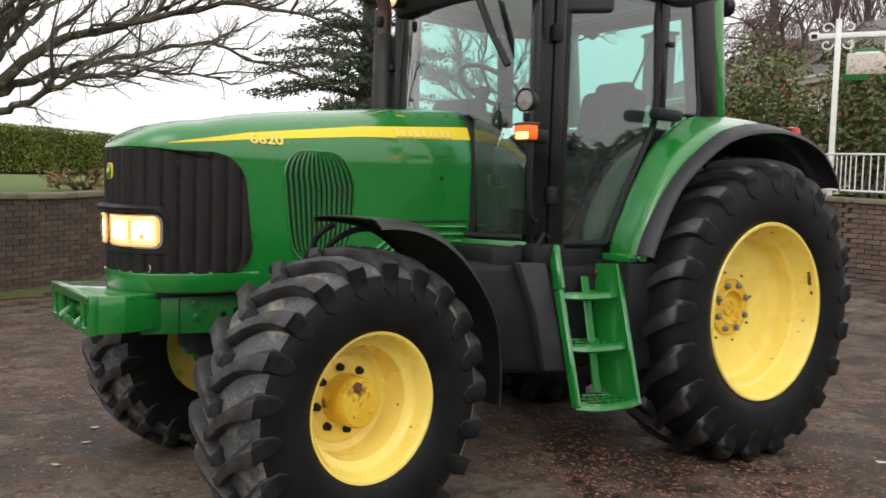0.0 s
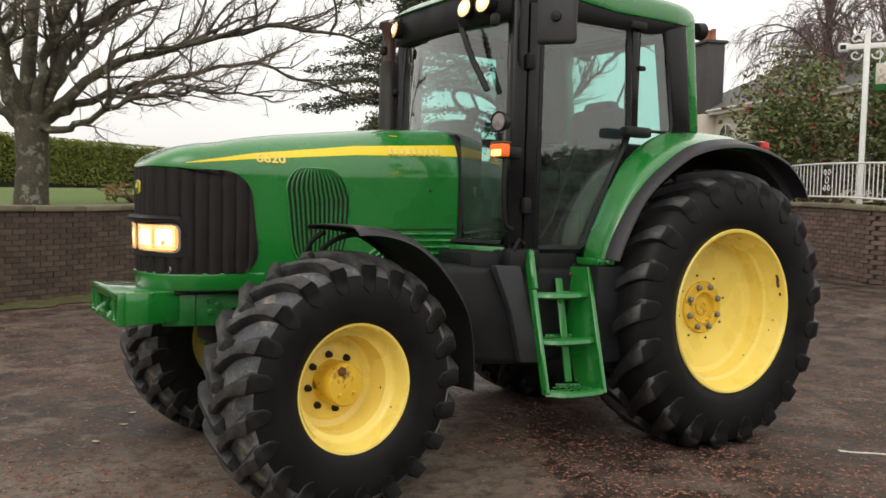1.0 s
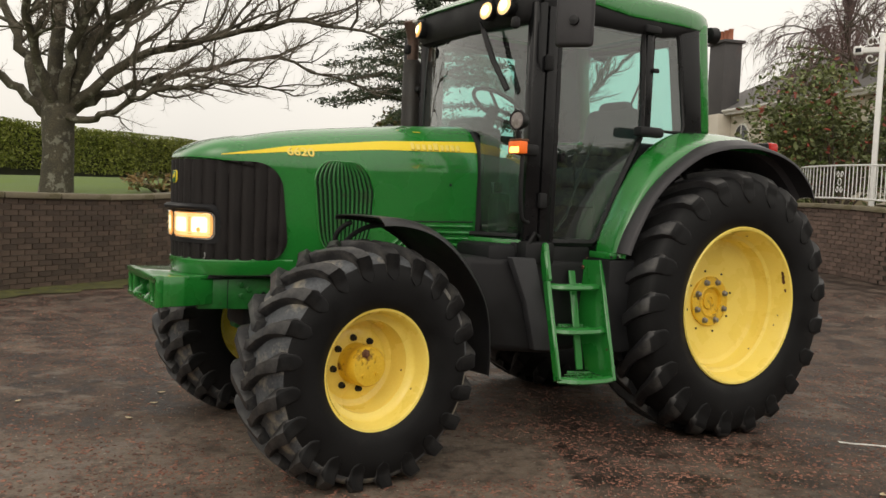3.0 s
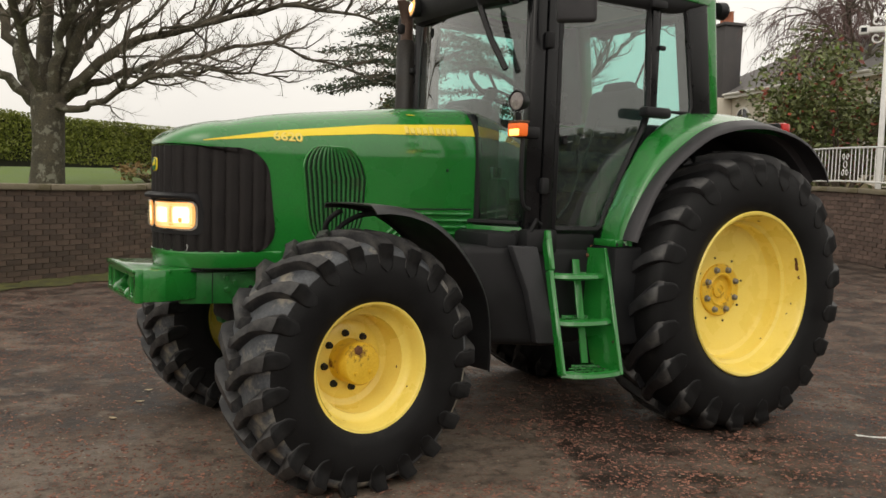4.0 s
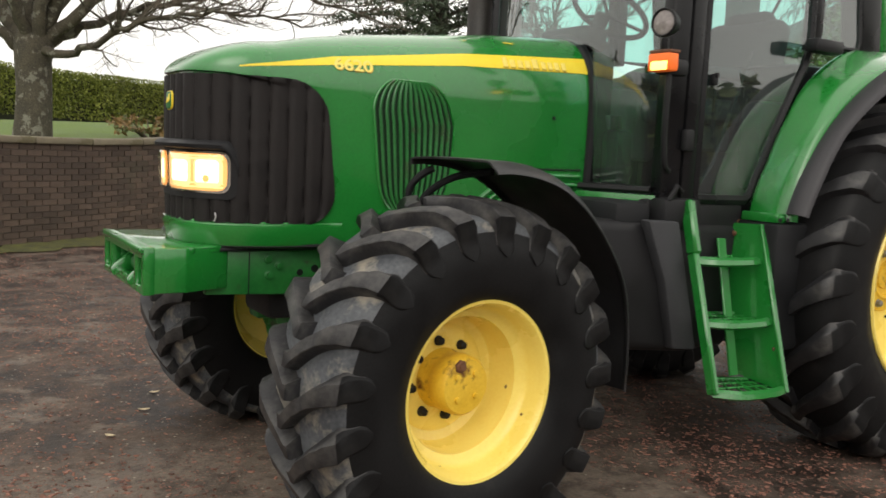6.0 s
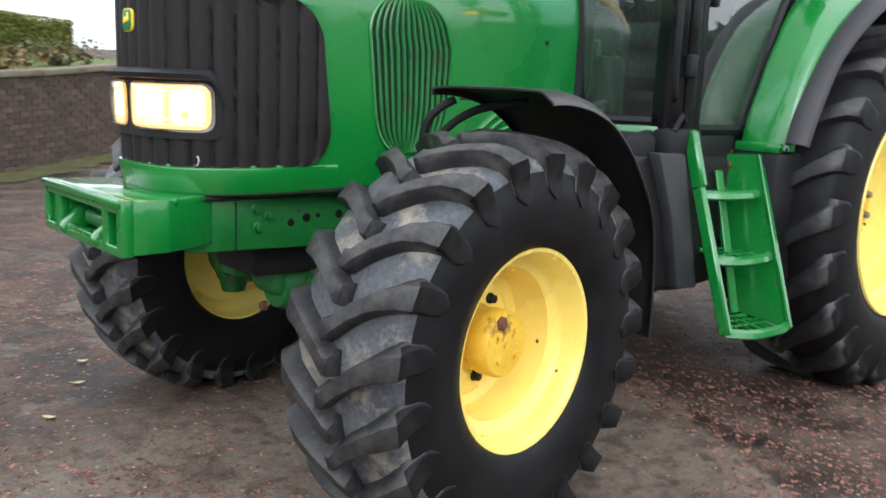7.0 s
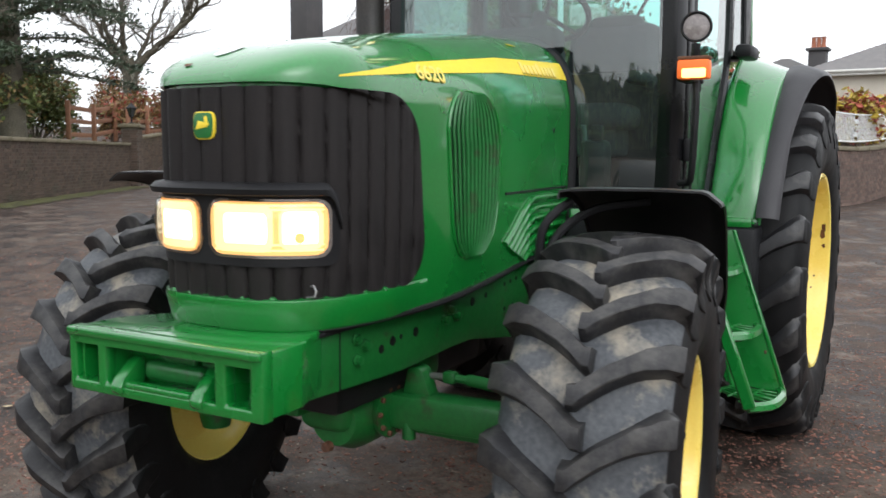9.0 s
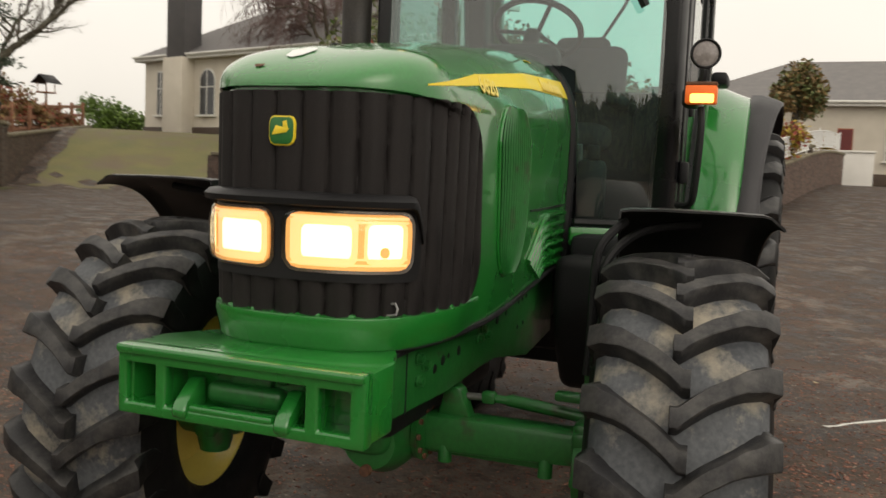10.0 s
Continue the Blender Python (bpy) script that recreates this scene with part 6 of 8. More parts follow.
for s in (1, -1):
    for x, yy, z, r, on in ((1.60, 0.40, 2.555, 0.052, True), (1.575, 0.55, 2.565, 0.055, True)):
        if s < 0 and yy > 0.5:
            continue
        m = Matrix.Translation((x, yy * s, z)) @ Matrix.Rotation(radians(-90 + s * 10), 4, "Z") @ Matrix.Rotation(radians(8), 4, "X")
        lamp = part("roof_lamp", revolve([(0.02, -0.08), (r * 0.8, -0.06), (r + 0.008, 0.0), (r + 0.008, 0.012), (r, 0.014)], 24, m, shut=False), BLACK, tractor, "round roof work lamp, lit")
        part("lamp_face", revolve([(r, 0.010), (r * 0.7, 0.018), (0.0005, 0.022)], 24, m, shut=False), LAMP_STREAK if s > 0 else LAMP_WARM, lamp)
        if s > 0:
            part("bulb", revolve([(r * 0.62, 0.020), (r * 0.4, 0.026), (0.0005, 0.029)], 20, m, shut=False), ROOF_LAMP, lamp, "bright bulb behind the lens")
        part("lamp_bulb", revolve([(r * 0.55, 0.022), (r * 0.4, 0.027), (0.0005, 0.03)], 20, m, shut=False), LAMP_HOT, lamp)
        part("lamp_bracket", rbox((x - 0.03, yy * s, z + 0.05), (0.04, 0.05, 0.05), 0.01), BLACK, lamp)
    part("roof_hook", [rbox((1.56, s * 0.64, 2.46), (0.05, 0.05, 0.07), 0.02)], BLACK, tractor)
    # rear roof lamps
    part("rear_work_lamp", revolve([(0.02, -0.05), (0.05, -0.04), (0.058, 0.02), (0.05, 0.03), (0.0005, 0.032)], 16, Matrix.Translation((-0.13, s * 0.56, 2.62)) @ Matrix.Rotation(radians(90), 4, "Z")), BLACK, tractor)

# wiper on the screen
part("wiper", [tube([(1.60, 0.33, 2.50), (1.585, 0.40, 2.36), (1.555, 0.47, 2.22)], 0.010, 6), tube([(1.595, 0.36, 2.45), (1.57, 0.44, 2.27), (1.52, 0.53, 2.09)], 0.019, 5)], BLACK, tractor)

# mirrors on arms
for s in (1, -1):
    m = Matrix.Translation((1.37, s * 0.94, 2.45)) @ Matrix.Rotation(s * radians(40), 4, "Z")
    arm = part("mirror_arm", tube([(1.40, s * 0.66, 2.60), (1.42, s * 0.76, 2.66), (1.39, s * 0.90, 2.655), (1.375, s * 0.94, 2.62), (1.37, s * 0.94, 2.45)], 0.014, 8), BLACK, tractor, "black mirror arm")
    part("mirror_housing", rbox((0, 0, 0), (0.055, 0.215, 0.285), 0.03, 3), MIRROR_GREY, arm, "grey door mirror housing", m=m)
    part("mirror_glass", rbox((-0.026, 0, 0), (0.006, 0.185, 0.255), 0.002), MIRROR, arm, m=m)
    part("mirror_pivot", revolve([(0.0005, 0.05), (0.026, 0.045), (0.03, 0.02), (0.03, -0.02)], 12, m @ Matrix.Rotation(radians(-90), 4, "Z")), BLACK, arm)

# lamps beside the front pillar
for s in (1, -1):
    br = part("lamp_bracket", [rbox((1.50, s * 0.725, 1.735), (0.14, 0.06, 0.065), 0.012), tube([(1.585, s * 0.765, 1.77), (1.60, s * 0.775, 1.81), (1.60, s * 0.775, 1.835)], 0.017, 8)], BLACK, tractor)
    part("indicator", rbox((1.595, s * 0.77, 1.742), (0.055, 0.115, 0.07), 0.008), AMBER, br, "lit amber indicator lamp")
    part("indicator_bulb", rbox((1.618, s * 0.775, 1.728), (0.018, 0.09, 0.036), 0.008), AMBER_HOT, br)
    part("indicator_top", rbox((1.59, s * 0.77, 1.783), (0.06, 0.115, 0.014), 0.005), RUST, br)
    m = Matrix.Translation((1.60, s * 0.775, 1.893)) @ Matrix.Rotation(radians(-90 + s * 12), 4, "Z")
    wl_ = part("work_lamp", revolve([(0.018, -0.05), (0.04, -0.042), (0.055, 0.0), (0.057, 0.018), (0.052, 0.024), (0.047, 0.02)], 28, m, shut=False), BLACK, tractor, "round black work lamp, unlit")
    part("work_lamp_lens", revolve([(0.047, 0.016), (0.027, 0.022), (0.0005, 0.024)], 24, m, shut=False), LAMP_PALE, wl_)
    part("grab_handle", tube(spline([(1.56, s * 0.77, 1.70), (1.565, s * 0.775, 1.62), (1.56, s * 0.77, 1.48), (1.54, s * 0.76, 1.36), (1.50, s * 0.74, 1.325), (1.44, s * 0.69, 1.32)], 18), 0.013, 8), BLACK, tractor, "black grab handle by the cab door")
    part("door_stop_lamp", rbox((0.60, s * 0.765, 1.905), (0.20, 0.075, 0.062), 0.018), BLACK, tractor, "black lamp housing on the fender")

# seat, steering wheel and console inside
seat = part("driver_seat", [rbox((0.50, 0, 1.62), (0.50, 0.48, 0.13), 0.05, 3), rbox((0.50, 0, 1.50), (0.36, 0.36, 0.16), 0.03)], SEAT, tractor, "dark cloth driver's seat")
part("seat_back", rbox((0.24, 0, 1.88), (0.14, 0.50, 0.50), 0.065, 4, m=Matrix.Rotation(radians(-10), 4, "Y")), SEAT, seat)
part("seat_wing", rbox((0.20, 0, 2.10), (0.11, 0.30, 0.16), 0.05, 4, m=Matrix.Rotation(radians(-12), 4, "Y")), SEAT, seat)
for s in (1, -1):
    part("armrest", rbox((0.62, s * 0.28, 1.80), (0.34, 0.08, 0.06), 0.025, 3), SEAT, seat)
col = part("steering_column", [rbox((1.36, 0, 1.55), (0.20, 0.30, 0.72), 0.05), tube([(1.34, 0, 1.86), (1.24, 0, 2.04)], 0.035, 10)], BLACK, tractor)
wm = Matrix.Translation((1.22, 0.02, 2.055)) @ Matrix.Rotation(radians(-32), 4, "Y")
part("steering_wheel", [tube([wm @ Vector((0.19 * math.cos(a), 0.19 * math.sin(a), 0)) for a in [k * math.pi / 16 for k in range(32)]], 0.014, 8, closed=True)]
     + [tube([wm @ Vector((0, 0, -0.02)), wm @ Vector((0.185 * math.cos(a), 0.185 * math.sin(a), 0))], 0.010, 6) for a in (0.5, 2.6, 4.7)], BLACK, col)
part("dash_hood", rbox((1.42, 0, 1.90), (0.16, 0.34, 0.12), 0.04, 3), BLACK, col)
part("side_console", [rbox((0.72, -0.45, 1.55), (0.62, 0.22, 0.40), 0.05), rbox((0.95, -0.42, 1.80), (0.05, 0.05, 0.12), 0.015), rbox((0.62, -0.44, 1.78), (0.22, 0.12, 0.06), 0.02)], CAB_GREY, tractor)
part("pedal", [rbox((1.33, 0.28, 1.33), (0.03, 0.09, 0.12), 0.01), tube([(1.36, 0.28, 1.33), (1.42, 0.28, 1.55)], 0.012, 6)], STEEL, tractor)
part("inner_fender", [rbox((0.55, 0.55, 1.45), (0.5, 0.14, 0.42), 0.05), rbox((0.55, -0.55, 1.45), (0.5, 0.14, 0.42), 0.05)], BLACK, tractor)
part("lever", [tube([(0.86, 0.40, 1.45), (0.88, 0.40, 1.72)], 0.01, 6), rbox((0.885, 0.40, 1.74), (0.04, 0.04, 0.06), 0.015)], BLACK, tractor)

# rear fenders: green inner panel, black outer extension
def fender(s):
    path = spline([(0.945, 0, 1.135), (0.925, 0, 1.27), (0.865, 0, 1.42), (0.745, 0, 1.60), (0.58, 0, 1.745), (0.34, 0, 1.865), (0.06, 0, 1.905), (-0.22, 0, 1.905), (-0.34, 0, 1.895), (-0.42, 0, 1.875)], 40)
    g = []
    for i, p in enumerate(path):
        a = path[max(i - 1, 0)]
        b = path[min(i + 1, 39)]
        t = (b - a).normalized()
        n = Vector((-t.z, 0, t.x))
        n = n if n.x * p.x + n.z * (p.z - 0.842) > 0 else -n
        row = []
        lean = lerp([1.15, 1.4, 1.6, 1.75, 1.88], [-0.03, -0.06, -0.035, 0.015, 0.04], p.z)
        if p.x < 0.2:
            lean = 0.03
        for w, d, q in ((0.684, -0.03, 1), (0.686, -0.012, 1), (0.692, 0.0, 1), (0.70, 0.004, 0.9), (0.72, 0.002, 0.75), (0.82, -0.022, 0.2), (0.885, -0.040, 0), (0.897, -0.052, 0), (0.899, -0.080, 0)):
            d += lean * q
            row.append((p.x + n.x * d, s * w, p.z + n.z * d))
        g.append(row)
    f = part("rear_fender", sheet(g, 0.006), GREEN, tractor, "glossy green rear fender", smooth=50)
    part("fender_foot", rbox((0.935, s * 0.785, 1.140), (0.065, 0.195, 0.042), 0.010), GREEN, f)
    for k in range(2):
        part("fender_screw", revolve([(0.009, 0), (0.009, s * 0.004), (0.0005, s * 0.005)], 8, Matrix.Translation((0.972 - 0.05 * k, s * 0.898, 1.135))), BLACK, f)
    g = []
    for i in range(49):
        deg = 71 - 116 * i / 48
        a = radians(deg)
        ux, uz = math.sin(a), math.cos(a)
        ri = lerp([-45, -25, -2, 18, 31, 45, 60, 71], [1.005, 1.042, 1.052, 1.030, 1.002, 0.992, 0.985, 0.982], deg)
        rl = lerp([-45, -40, -28, -10, 5, 23, 34, 47, 60, 71], [1.000, 1.020, 1.028, 1.014, 1.008, 1.013, 0.996, 0.985, 0.966, 0.965], deg)
        out = lerp([-45, -25, 5, 20, 34, 47, 71], [1.012, 1.045, 1.045, 1.025, 1.0, 0.982, 0.975], deg)
        row = []
        for w, r in ((0.71 - 0.24 * smooth01(34, 14, deg), ri - 0.066), (0.80, ri - 0.060), (0.886, ri - 0.045), (0.900, ri - 0.003), (0.90 + 0.3 * (out - 0.90), ri + 0.25 * (rl - ri) + 0.005), (0.90 + 0.6 * (out - 0.90), ri + 0.6 * (rl - ri) + 0.005), (out - 0.012, rl + 0.003), (out, rl - 0.004), (out + 0.002, rl - 0.016)):
            row.append((ux * r, s * w, 0.842 + uz * r))
        g.append(row)
    e = part("fender_extension", sheet(g, 0.008), FADED_BLACK, tractor, "faded black plastic fender extension", smooth=50)
    reach = lambda q: lerp([-45, -25, -2, 18, 31, 45, 60, 71], [1.005, 1.042, 1.052, 1.030, 1.002, 0.992, 0.985, 0.982], q) - 0.062
    sector = [(math.sin(radians(q)) * reach(q), 0.842 + math.cos(radians(q)) * reach(q)) for q in range(34, -57, -4)]
    part("inner_guard", prism(sector + [(-0.45, 1.0), (0.5, 1.0)], "y", s * 0.46, s * 0.505, 0.0), BLACK, e, "black inner wheel guard", smooth=0)
    tl = part("tail_lamp", rbox((-0.40, s * 0.775, 1.868), (0.07, 0.21, 0.075), 0.02), BLACK, tractor, "red tail lamp on the fender")
    part("tail_lens", rbox((-0.42, s * 0.795, 1.868), (0.075, 0.21, 0.08), 0.02), RED_LENS, tl)


for s in (1, -1):
    fender(s)

# steps below the door
def steps(s):
    P = lambda x, yy, z: (x, s * yy, z)
    front = [(1.325, 0.70, 1.19), (1.345, 0.775, 0.985), (1.395, 0.985, 0.44)]
    v = []
    for (a, b) in zip(front, front[1:]):
        v.append(prism_bar(P(*a), P(*b), 0.03, 0.05))
    st = part("step_stile", v, GREEN, tractor, "green cab step stile")
    up = prism_bar(P(1.322, 0.70, 1.20), P(1.343, 0.78, 0.98), 0.04, 0.06)
    part("stile_sleeve", up, GREEN, st)
    # rear side plate with folded edges
    outer = [(0.980, 0.815, 1.11), (1.045, 1.06, 0.435)]
    inner = [(1.0, 0.56, 1.10), (1.05, 0.82, 0.46)]
    quad = [P(*outer[0]), P(*outer[1]), P(*inner[1]), P(*inner[0])]
    q2 = [(a + 0.008, b, c) for a, b, c in quad]
    plate = part("step_side_plate", (quad + q2, [(0, 1, 2, 3), (7, 6, 5, 4), (0, 4, 5, 1), (1, 5, 6, 2), (2, 6, 7, 3), (3, 7, 4, 0)]), GREEN, tractor, "green folded side plate of the steps", smooth=0)
    part("plate_edge", prism_bar(P(*outer[0]), P(*outer[1]), 0.028, 0.016), GREEN, plate)
    part("plate_rail", prism_bar(P(1.115, 0.715, 1.04), P(1.14, 0.865, 0.47), 0.05, 0.012), GREEN, plate)
    part("plate_head", prism([(0.93, 1.02), (1.06, 1.02), (1.06, 1.13), (1.0, 1.15), (0.93, 1.12)], "y", s * 0.66, s * 0.674, 0.004), GREEN, plate)
    for yy, z in ((0.70, 1.06), (0.66, 0.99)):
        part("plate_bolt", revolve([(0.012, 0.0), (0.012, 0.010), (0.0005, 0.012)], 8, Matrix.Translation((1.012, s * yy, z)) @ Matrix.Rotation(radians(-90), 4, "Z")), RUST, plate)
    for x, z in ((0.96, 1.06), (1.03, 1.07), (0.97, 1.11)):
        part("plate_bolt", revolve([(0.010, s * 0.674), (0.010, s * 0.684), (0.0005, s * 0.685)], 8, Matrix.Translation((x, 0, z))), RUST, plate)
    part("rust_fleck", rbox(P(1.034, 0.975, 0.60), (0.012, 0.014, 0.02), 0.004), RUST, plate)
    for k, (z, yo) in enumerate(((0.445, 0.985), (0.71, 0.875), (0.955, 0.785))):
        xb, xf, xr = 1.19, 1.39 - 0.05 * k * 0.55, 1.05 - 0.012 * k
        depth = 0.17 if k < 2 else 0.13
        lip = spline([P(xf, yo - 0.01, z), P((xf + xr) / 2 + 0.08, yo + 0.065, z), P((xf + xr) / 2 - 0.08, yo + 0.08, z), P(xr, yo + 0.06, z)], 14)
        tread = part("step_tread", tube(lip, 0.016, 6, flat=1.3), GREEN, tractor, "green open step tread")
        part("tread_back", tube([P(xb, yo - depth, z), P(xr, yo - depth + 0.05, z)], 0.011, 6), GREEN, tread)
        for j in range(1, 6):
            t = j / 6
            a = P(xf + (xr - xf) * t, yo + 0.06 * math.sin(math.pi * t) + 0.03 * t, z)
            b = P(xb + (xr - xb) * t, yo - depth + 0.04 * t, z)
            part("tread_bar", prism_bar(a, b, 0.008 if j != 3 else 0.02, 0.012), GREEN, tread)
        for j in (1, 2):
            o = -depth * j / 3
            part("tread_bar", prism_bar(P(xf + (xb - xf) * j / 3, yo + o, z + 0.002), P(xr, yo + o + 0.05, z + 0.002), 0.007, 0.012), GREEN, tread)


def prism_bar(a, b, w, h):
    """A square bar from a to b: w across along the tractor, h the other way."""
    a, b = Vector(a), Vector(b)
    d = (b - a).normalized()
    side = Vector((1, 0, 0)) - d * d.x
    if side.length < 0.3:
        side = Vector((0, 0, 1)) - d * d.z
    side.normalize()
    up = d.cross(side)
    m = Matrix(((side.x, up.x, d.x, 0), (side.y, up.y, d.y, 0), (side.z, up.z, d.z, 0), (0, 0, 0, 1)))
    return moved(moved(rbox((0, 0, 0), (w, h, (b - a).length), min(w, h) * 0.25, 1), m), Matrix.Translation((a + b) / 2))


for s in (1, -1):
    steps(s)

# exhaust stack beside the right front pillar
ex = part("exhaust_pipe", tube([(1.45, -0.76, 1.15), (1.45, -0.76, 1.20), (1.45, -0.76, 2.38), (1.45, -0.76, 2.41)], [0.05, 0.066, 0.066, 0.05], 20), EXHAUST, tractor, "sooty upright exhaust stack")
part("exhaust_tip", tube(spline([(1.45, -0.76, 2.38), (1.45, -0.76, 2.52), (1.46, -0.755, 2.58), (1.50, -0.74, 2.68)], 12), 0.042, 14), EXHAUST_RUST, ex, "heat-browned bent exhaust tip")
for z in (1.5, 2.2):
    part("exhaust_strap", rbox((1.43, -0.70, z), (0.06, 0.10, 0.04), 0.008), BLACK, ex)


def lawn_point(u, v):
    p = WL_A + wall_dir * u + nrm * v
    return p.x, p.y, lawn_z(u, v, p)


def spreading_tree(name, label, x, y, z, right, limbs, seed, trunk, side=1.55, bark=None):
    """A broad tree: each limb follows its own curve, given as (across, depth, height) points, with crooked side branches and fine twigs."""
    rng = random.Random(seed)
    whole = thing(name, label, "tree")
    whole.location = (x, y, z)
    across, back = Vector((right[0], right[1], 0)).normalized(), Vector((-right[1], right[0], 0)).normalized()
    thick, thin = [], []

    def crooked(p, d, length, n, wander, lift):
        pts = [p.copy()]
        for k in range(n):
            d = (d + Vector((rng.gauss(0, 1), rng.gauss(0, 1), rng.gauss(0, 0.8))) * wander + Vector((0, 0, lift * (k / n)))).normalized()
            pts.append(pts[-1] + d * length / n)
        return pts

    def side_of(local, amount):
        a = local.orthogonal().normalized()
        a.rotate(Matrix.Rotation(rng.uniform(0, 6.28), 3, local))
        a.z = 0.6 * a.z + 0.36
        return (local * math.cos(amount) + a * math.sin(amount)).normalized()

    def twigs(pts, r, every, length, level):
        done = 0.0
        total = sum((b - a).length for a, b in zip(pts, pts[1:]))
        for a, b in zip(pts, pts[1:]):
            seg, local = (b - a).length, (b - a).normalized()
            u = rng.uniform(0, every)
            while u < seg:
                f = (done + u) / total
                if f > (0.16 if level == 0 else 0.06):
                    ln = length * (1.15 - 0.65 * f) * rng.uniform(0.45, 1.25)
                    rr = max(0.0034, min(r * (1 - 0.7 * f) * rng.uniform(0.35, 0.6), 0.022 * ln + 0.003))
                    q = crooked(a + local * u, side_of(local, rng.uniform(0.45, 0.95)), ln, 5 if level < 2 else 3, 0.26 if level < 2 else 0.20, (0.14, 0.18, 0.25)[level])
                    (thick if level == 0 and rr > 0.014 else thin).append(tube(q, [rr * (1 - 0.72 * k / (len(q) - 1)) for k in range(len(q))], 5 if level == 0 else 3))
                    if level < 2:
                        twigs(q, rr, (0, 0.12, 0.11)[level + 1], (0, 0.60, 0.28)[level + 1], level + 1)
                u += every * rng.uniform(0.6, 1.4)
            done += seg

    for r, pts in limbs:
        line = spline([across * a + back * b + Vector((0, 0, h)) for a, b, h in pts], 22)
        line = [p + Vector((rng.gauss(0, 1), rng.gauss(0, 1), rng.gauss(0, 1))) * 0.035 * min(1, k / 4) for k, p in enumerate(line)]
        thick.append(tube(line, [0.88 * r * (1 - 0.84 * (k / 21) ** 0.8) for k in range(22)], 10))
        twigs(line, r, 0.20, side, 0)
    thick.append(tube([(rng.uniform(-.02, .02), rng.uniform(-.02, .02), h) for h, r in trunk], [r for h, r in trunk], 18))
    part("trunk", mesh_of("trunk", thick, 60, fix=False), LICHEN_BARK, whole)
    tagged(part("twig_growth", mesh_of("twig_growth", thin, 0, fix=False), TWIG, whole), kind="stuff")


LICHEN_BARK = surface("lichened_bark", [(0.034, 0.029, 0.019), (0.090, 0.078, 0.054)], 0.9, scale=7, bump=1.0, fine=45, depth=0.04,
                      dirt=(0.17, 0.165, 0.13), dirt_at=(0.55, 0.60), dirt_scale=5.5)
x0, y0, z0 = lawn_point(9.3, 1.9)
spreading_tree("bare_garden_tree", "bare broad-limbed winter tree with lichened bark", x0, y0, z0, (-0.845, 0.53), [
    (0.085, [(0.15, -0.1, 1.25), (0.75, -0.3, 1.22), (1.7, -0.6, 1.62), (2.8, -0.9, 1.80), (4.0, -1.2, 1.72)]),
    (0.13, [(0.1, 0, 1.3), (0.55, 0.0, 1.75), (1.3, -0.1, 2.25), (2.6, -0.3, 2.62), (4.0, -0.4, 2.9), (5.3, -0.5, 2.65)]),
    (0.10, [(0.15, 0.1, 1.35), (0.7, 0.3, 1.7), (1.8, 0.7, 2.15), (3.2, 1.1, 2.5), (5.0, 1.4, 2.05)]),
    (0.14, [(0.1, 0.0, 1.4), (0.5, -0.1, 2.3), (1.3, -0.2, 3.1), (2.6, -0.2, 3.6), (4.0, -0.1, 3.85), (5.4, 0, 3.5)]),
    (0.12, [(0.1, -0.1, 1.4), (0.45, -0.4, 2.6), (1.3, -0.9, 3.6), (2.6, -1.3, 4.3), (4.4, -1.6, 4.4)]),
    (0.17, [(0.05, 0, 1.3), (0.32, 0.05, 2.3), (0.55, 0.1, 3.5), (1.2, 0.2, 4.9), (2.6, 0.3, 6.0)]),
    (0.19, [(-0.05, 0, 1.2), (-0.08, 0.0, 2.3), (0.0, 0.1, 3.6), (-0.15, 0.3, 5.2), (0.1, 0.4, 6.8)]),
    (0.15, [(-0.1, 0, 1.2), (-0.5, 0.1, 1.9), (-1.0, 0.3, 2.9), (-1.9, 0.5, 4.0), (-3.2, 0.6, 4.9)]),
    (0.11, [(-0.15, 0, 1.25), (-0.7, -0.3, 1.75), (-1.8, -0.6, 2.4), (-3.2, -0.8, 2.9), (-4.6, -0.9, 3.1)]),
    (0.12, [(0, 0.1, 1.4), (0.2, 0.8, 2.3), (0.5, 1.9, 3.2), (0.9, 3.2, 3.9)]),
    (0.12, [(0, -0.1, 1.4), (-0.1, -0.8, 2.4), (0.3, -1.8, 3.4), (0.6, -3.0, 4.0)])], 21, [(-0.3, 0.31), (0, 0.28), (0.25, 0.258), (0.7, 0.246), (1.1, 0.255), (1.40, 0.28), (1.75, 0.15)])


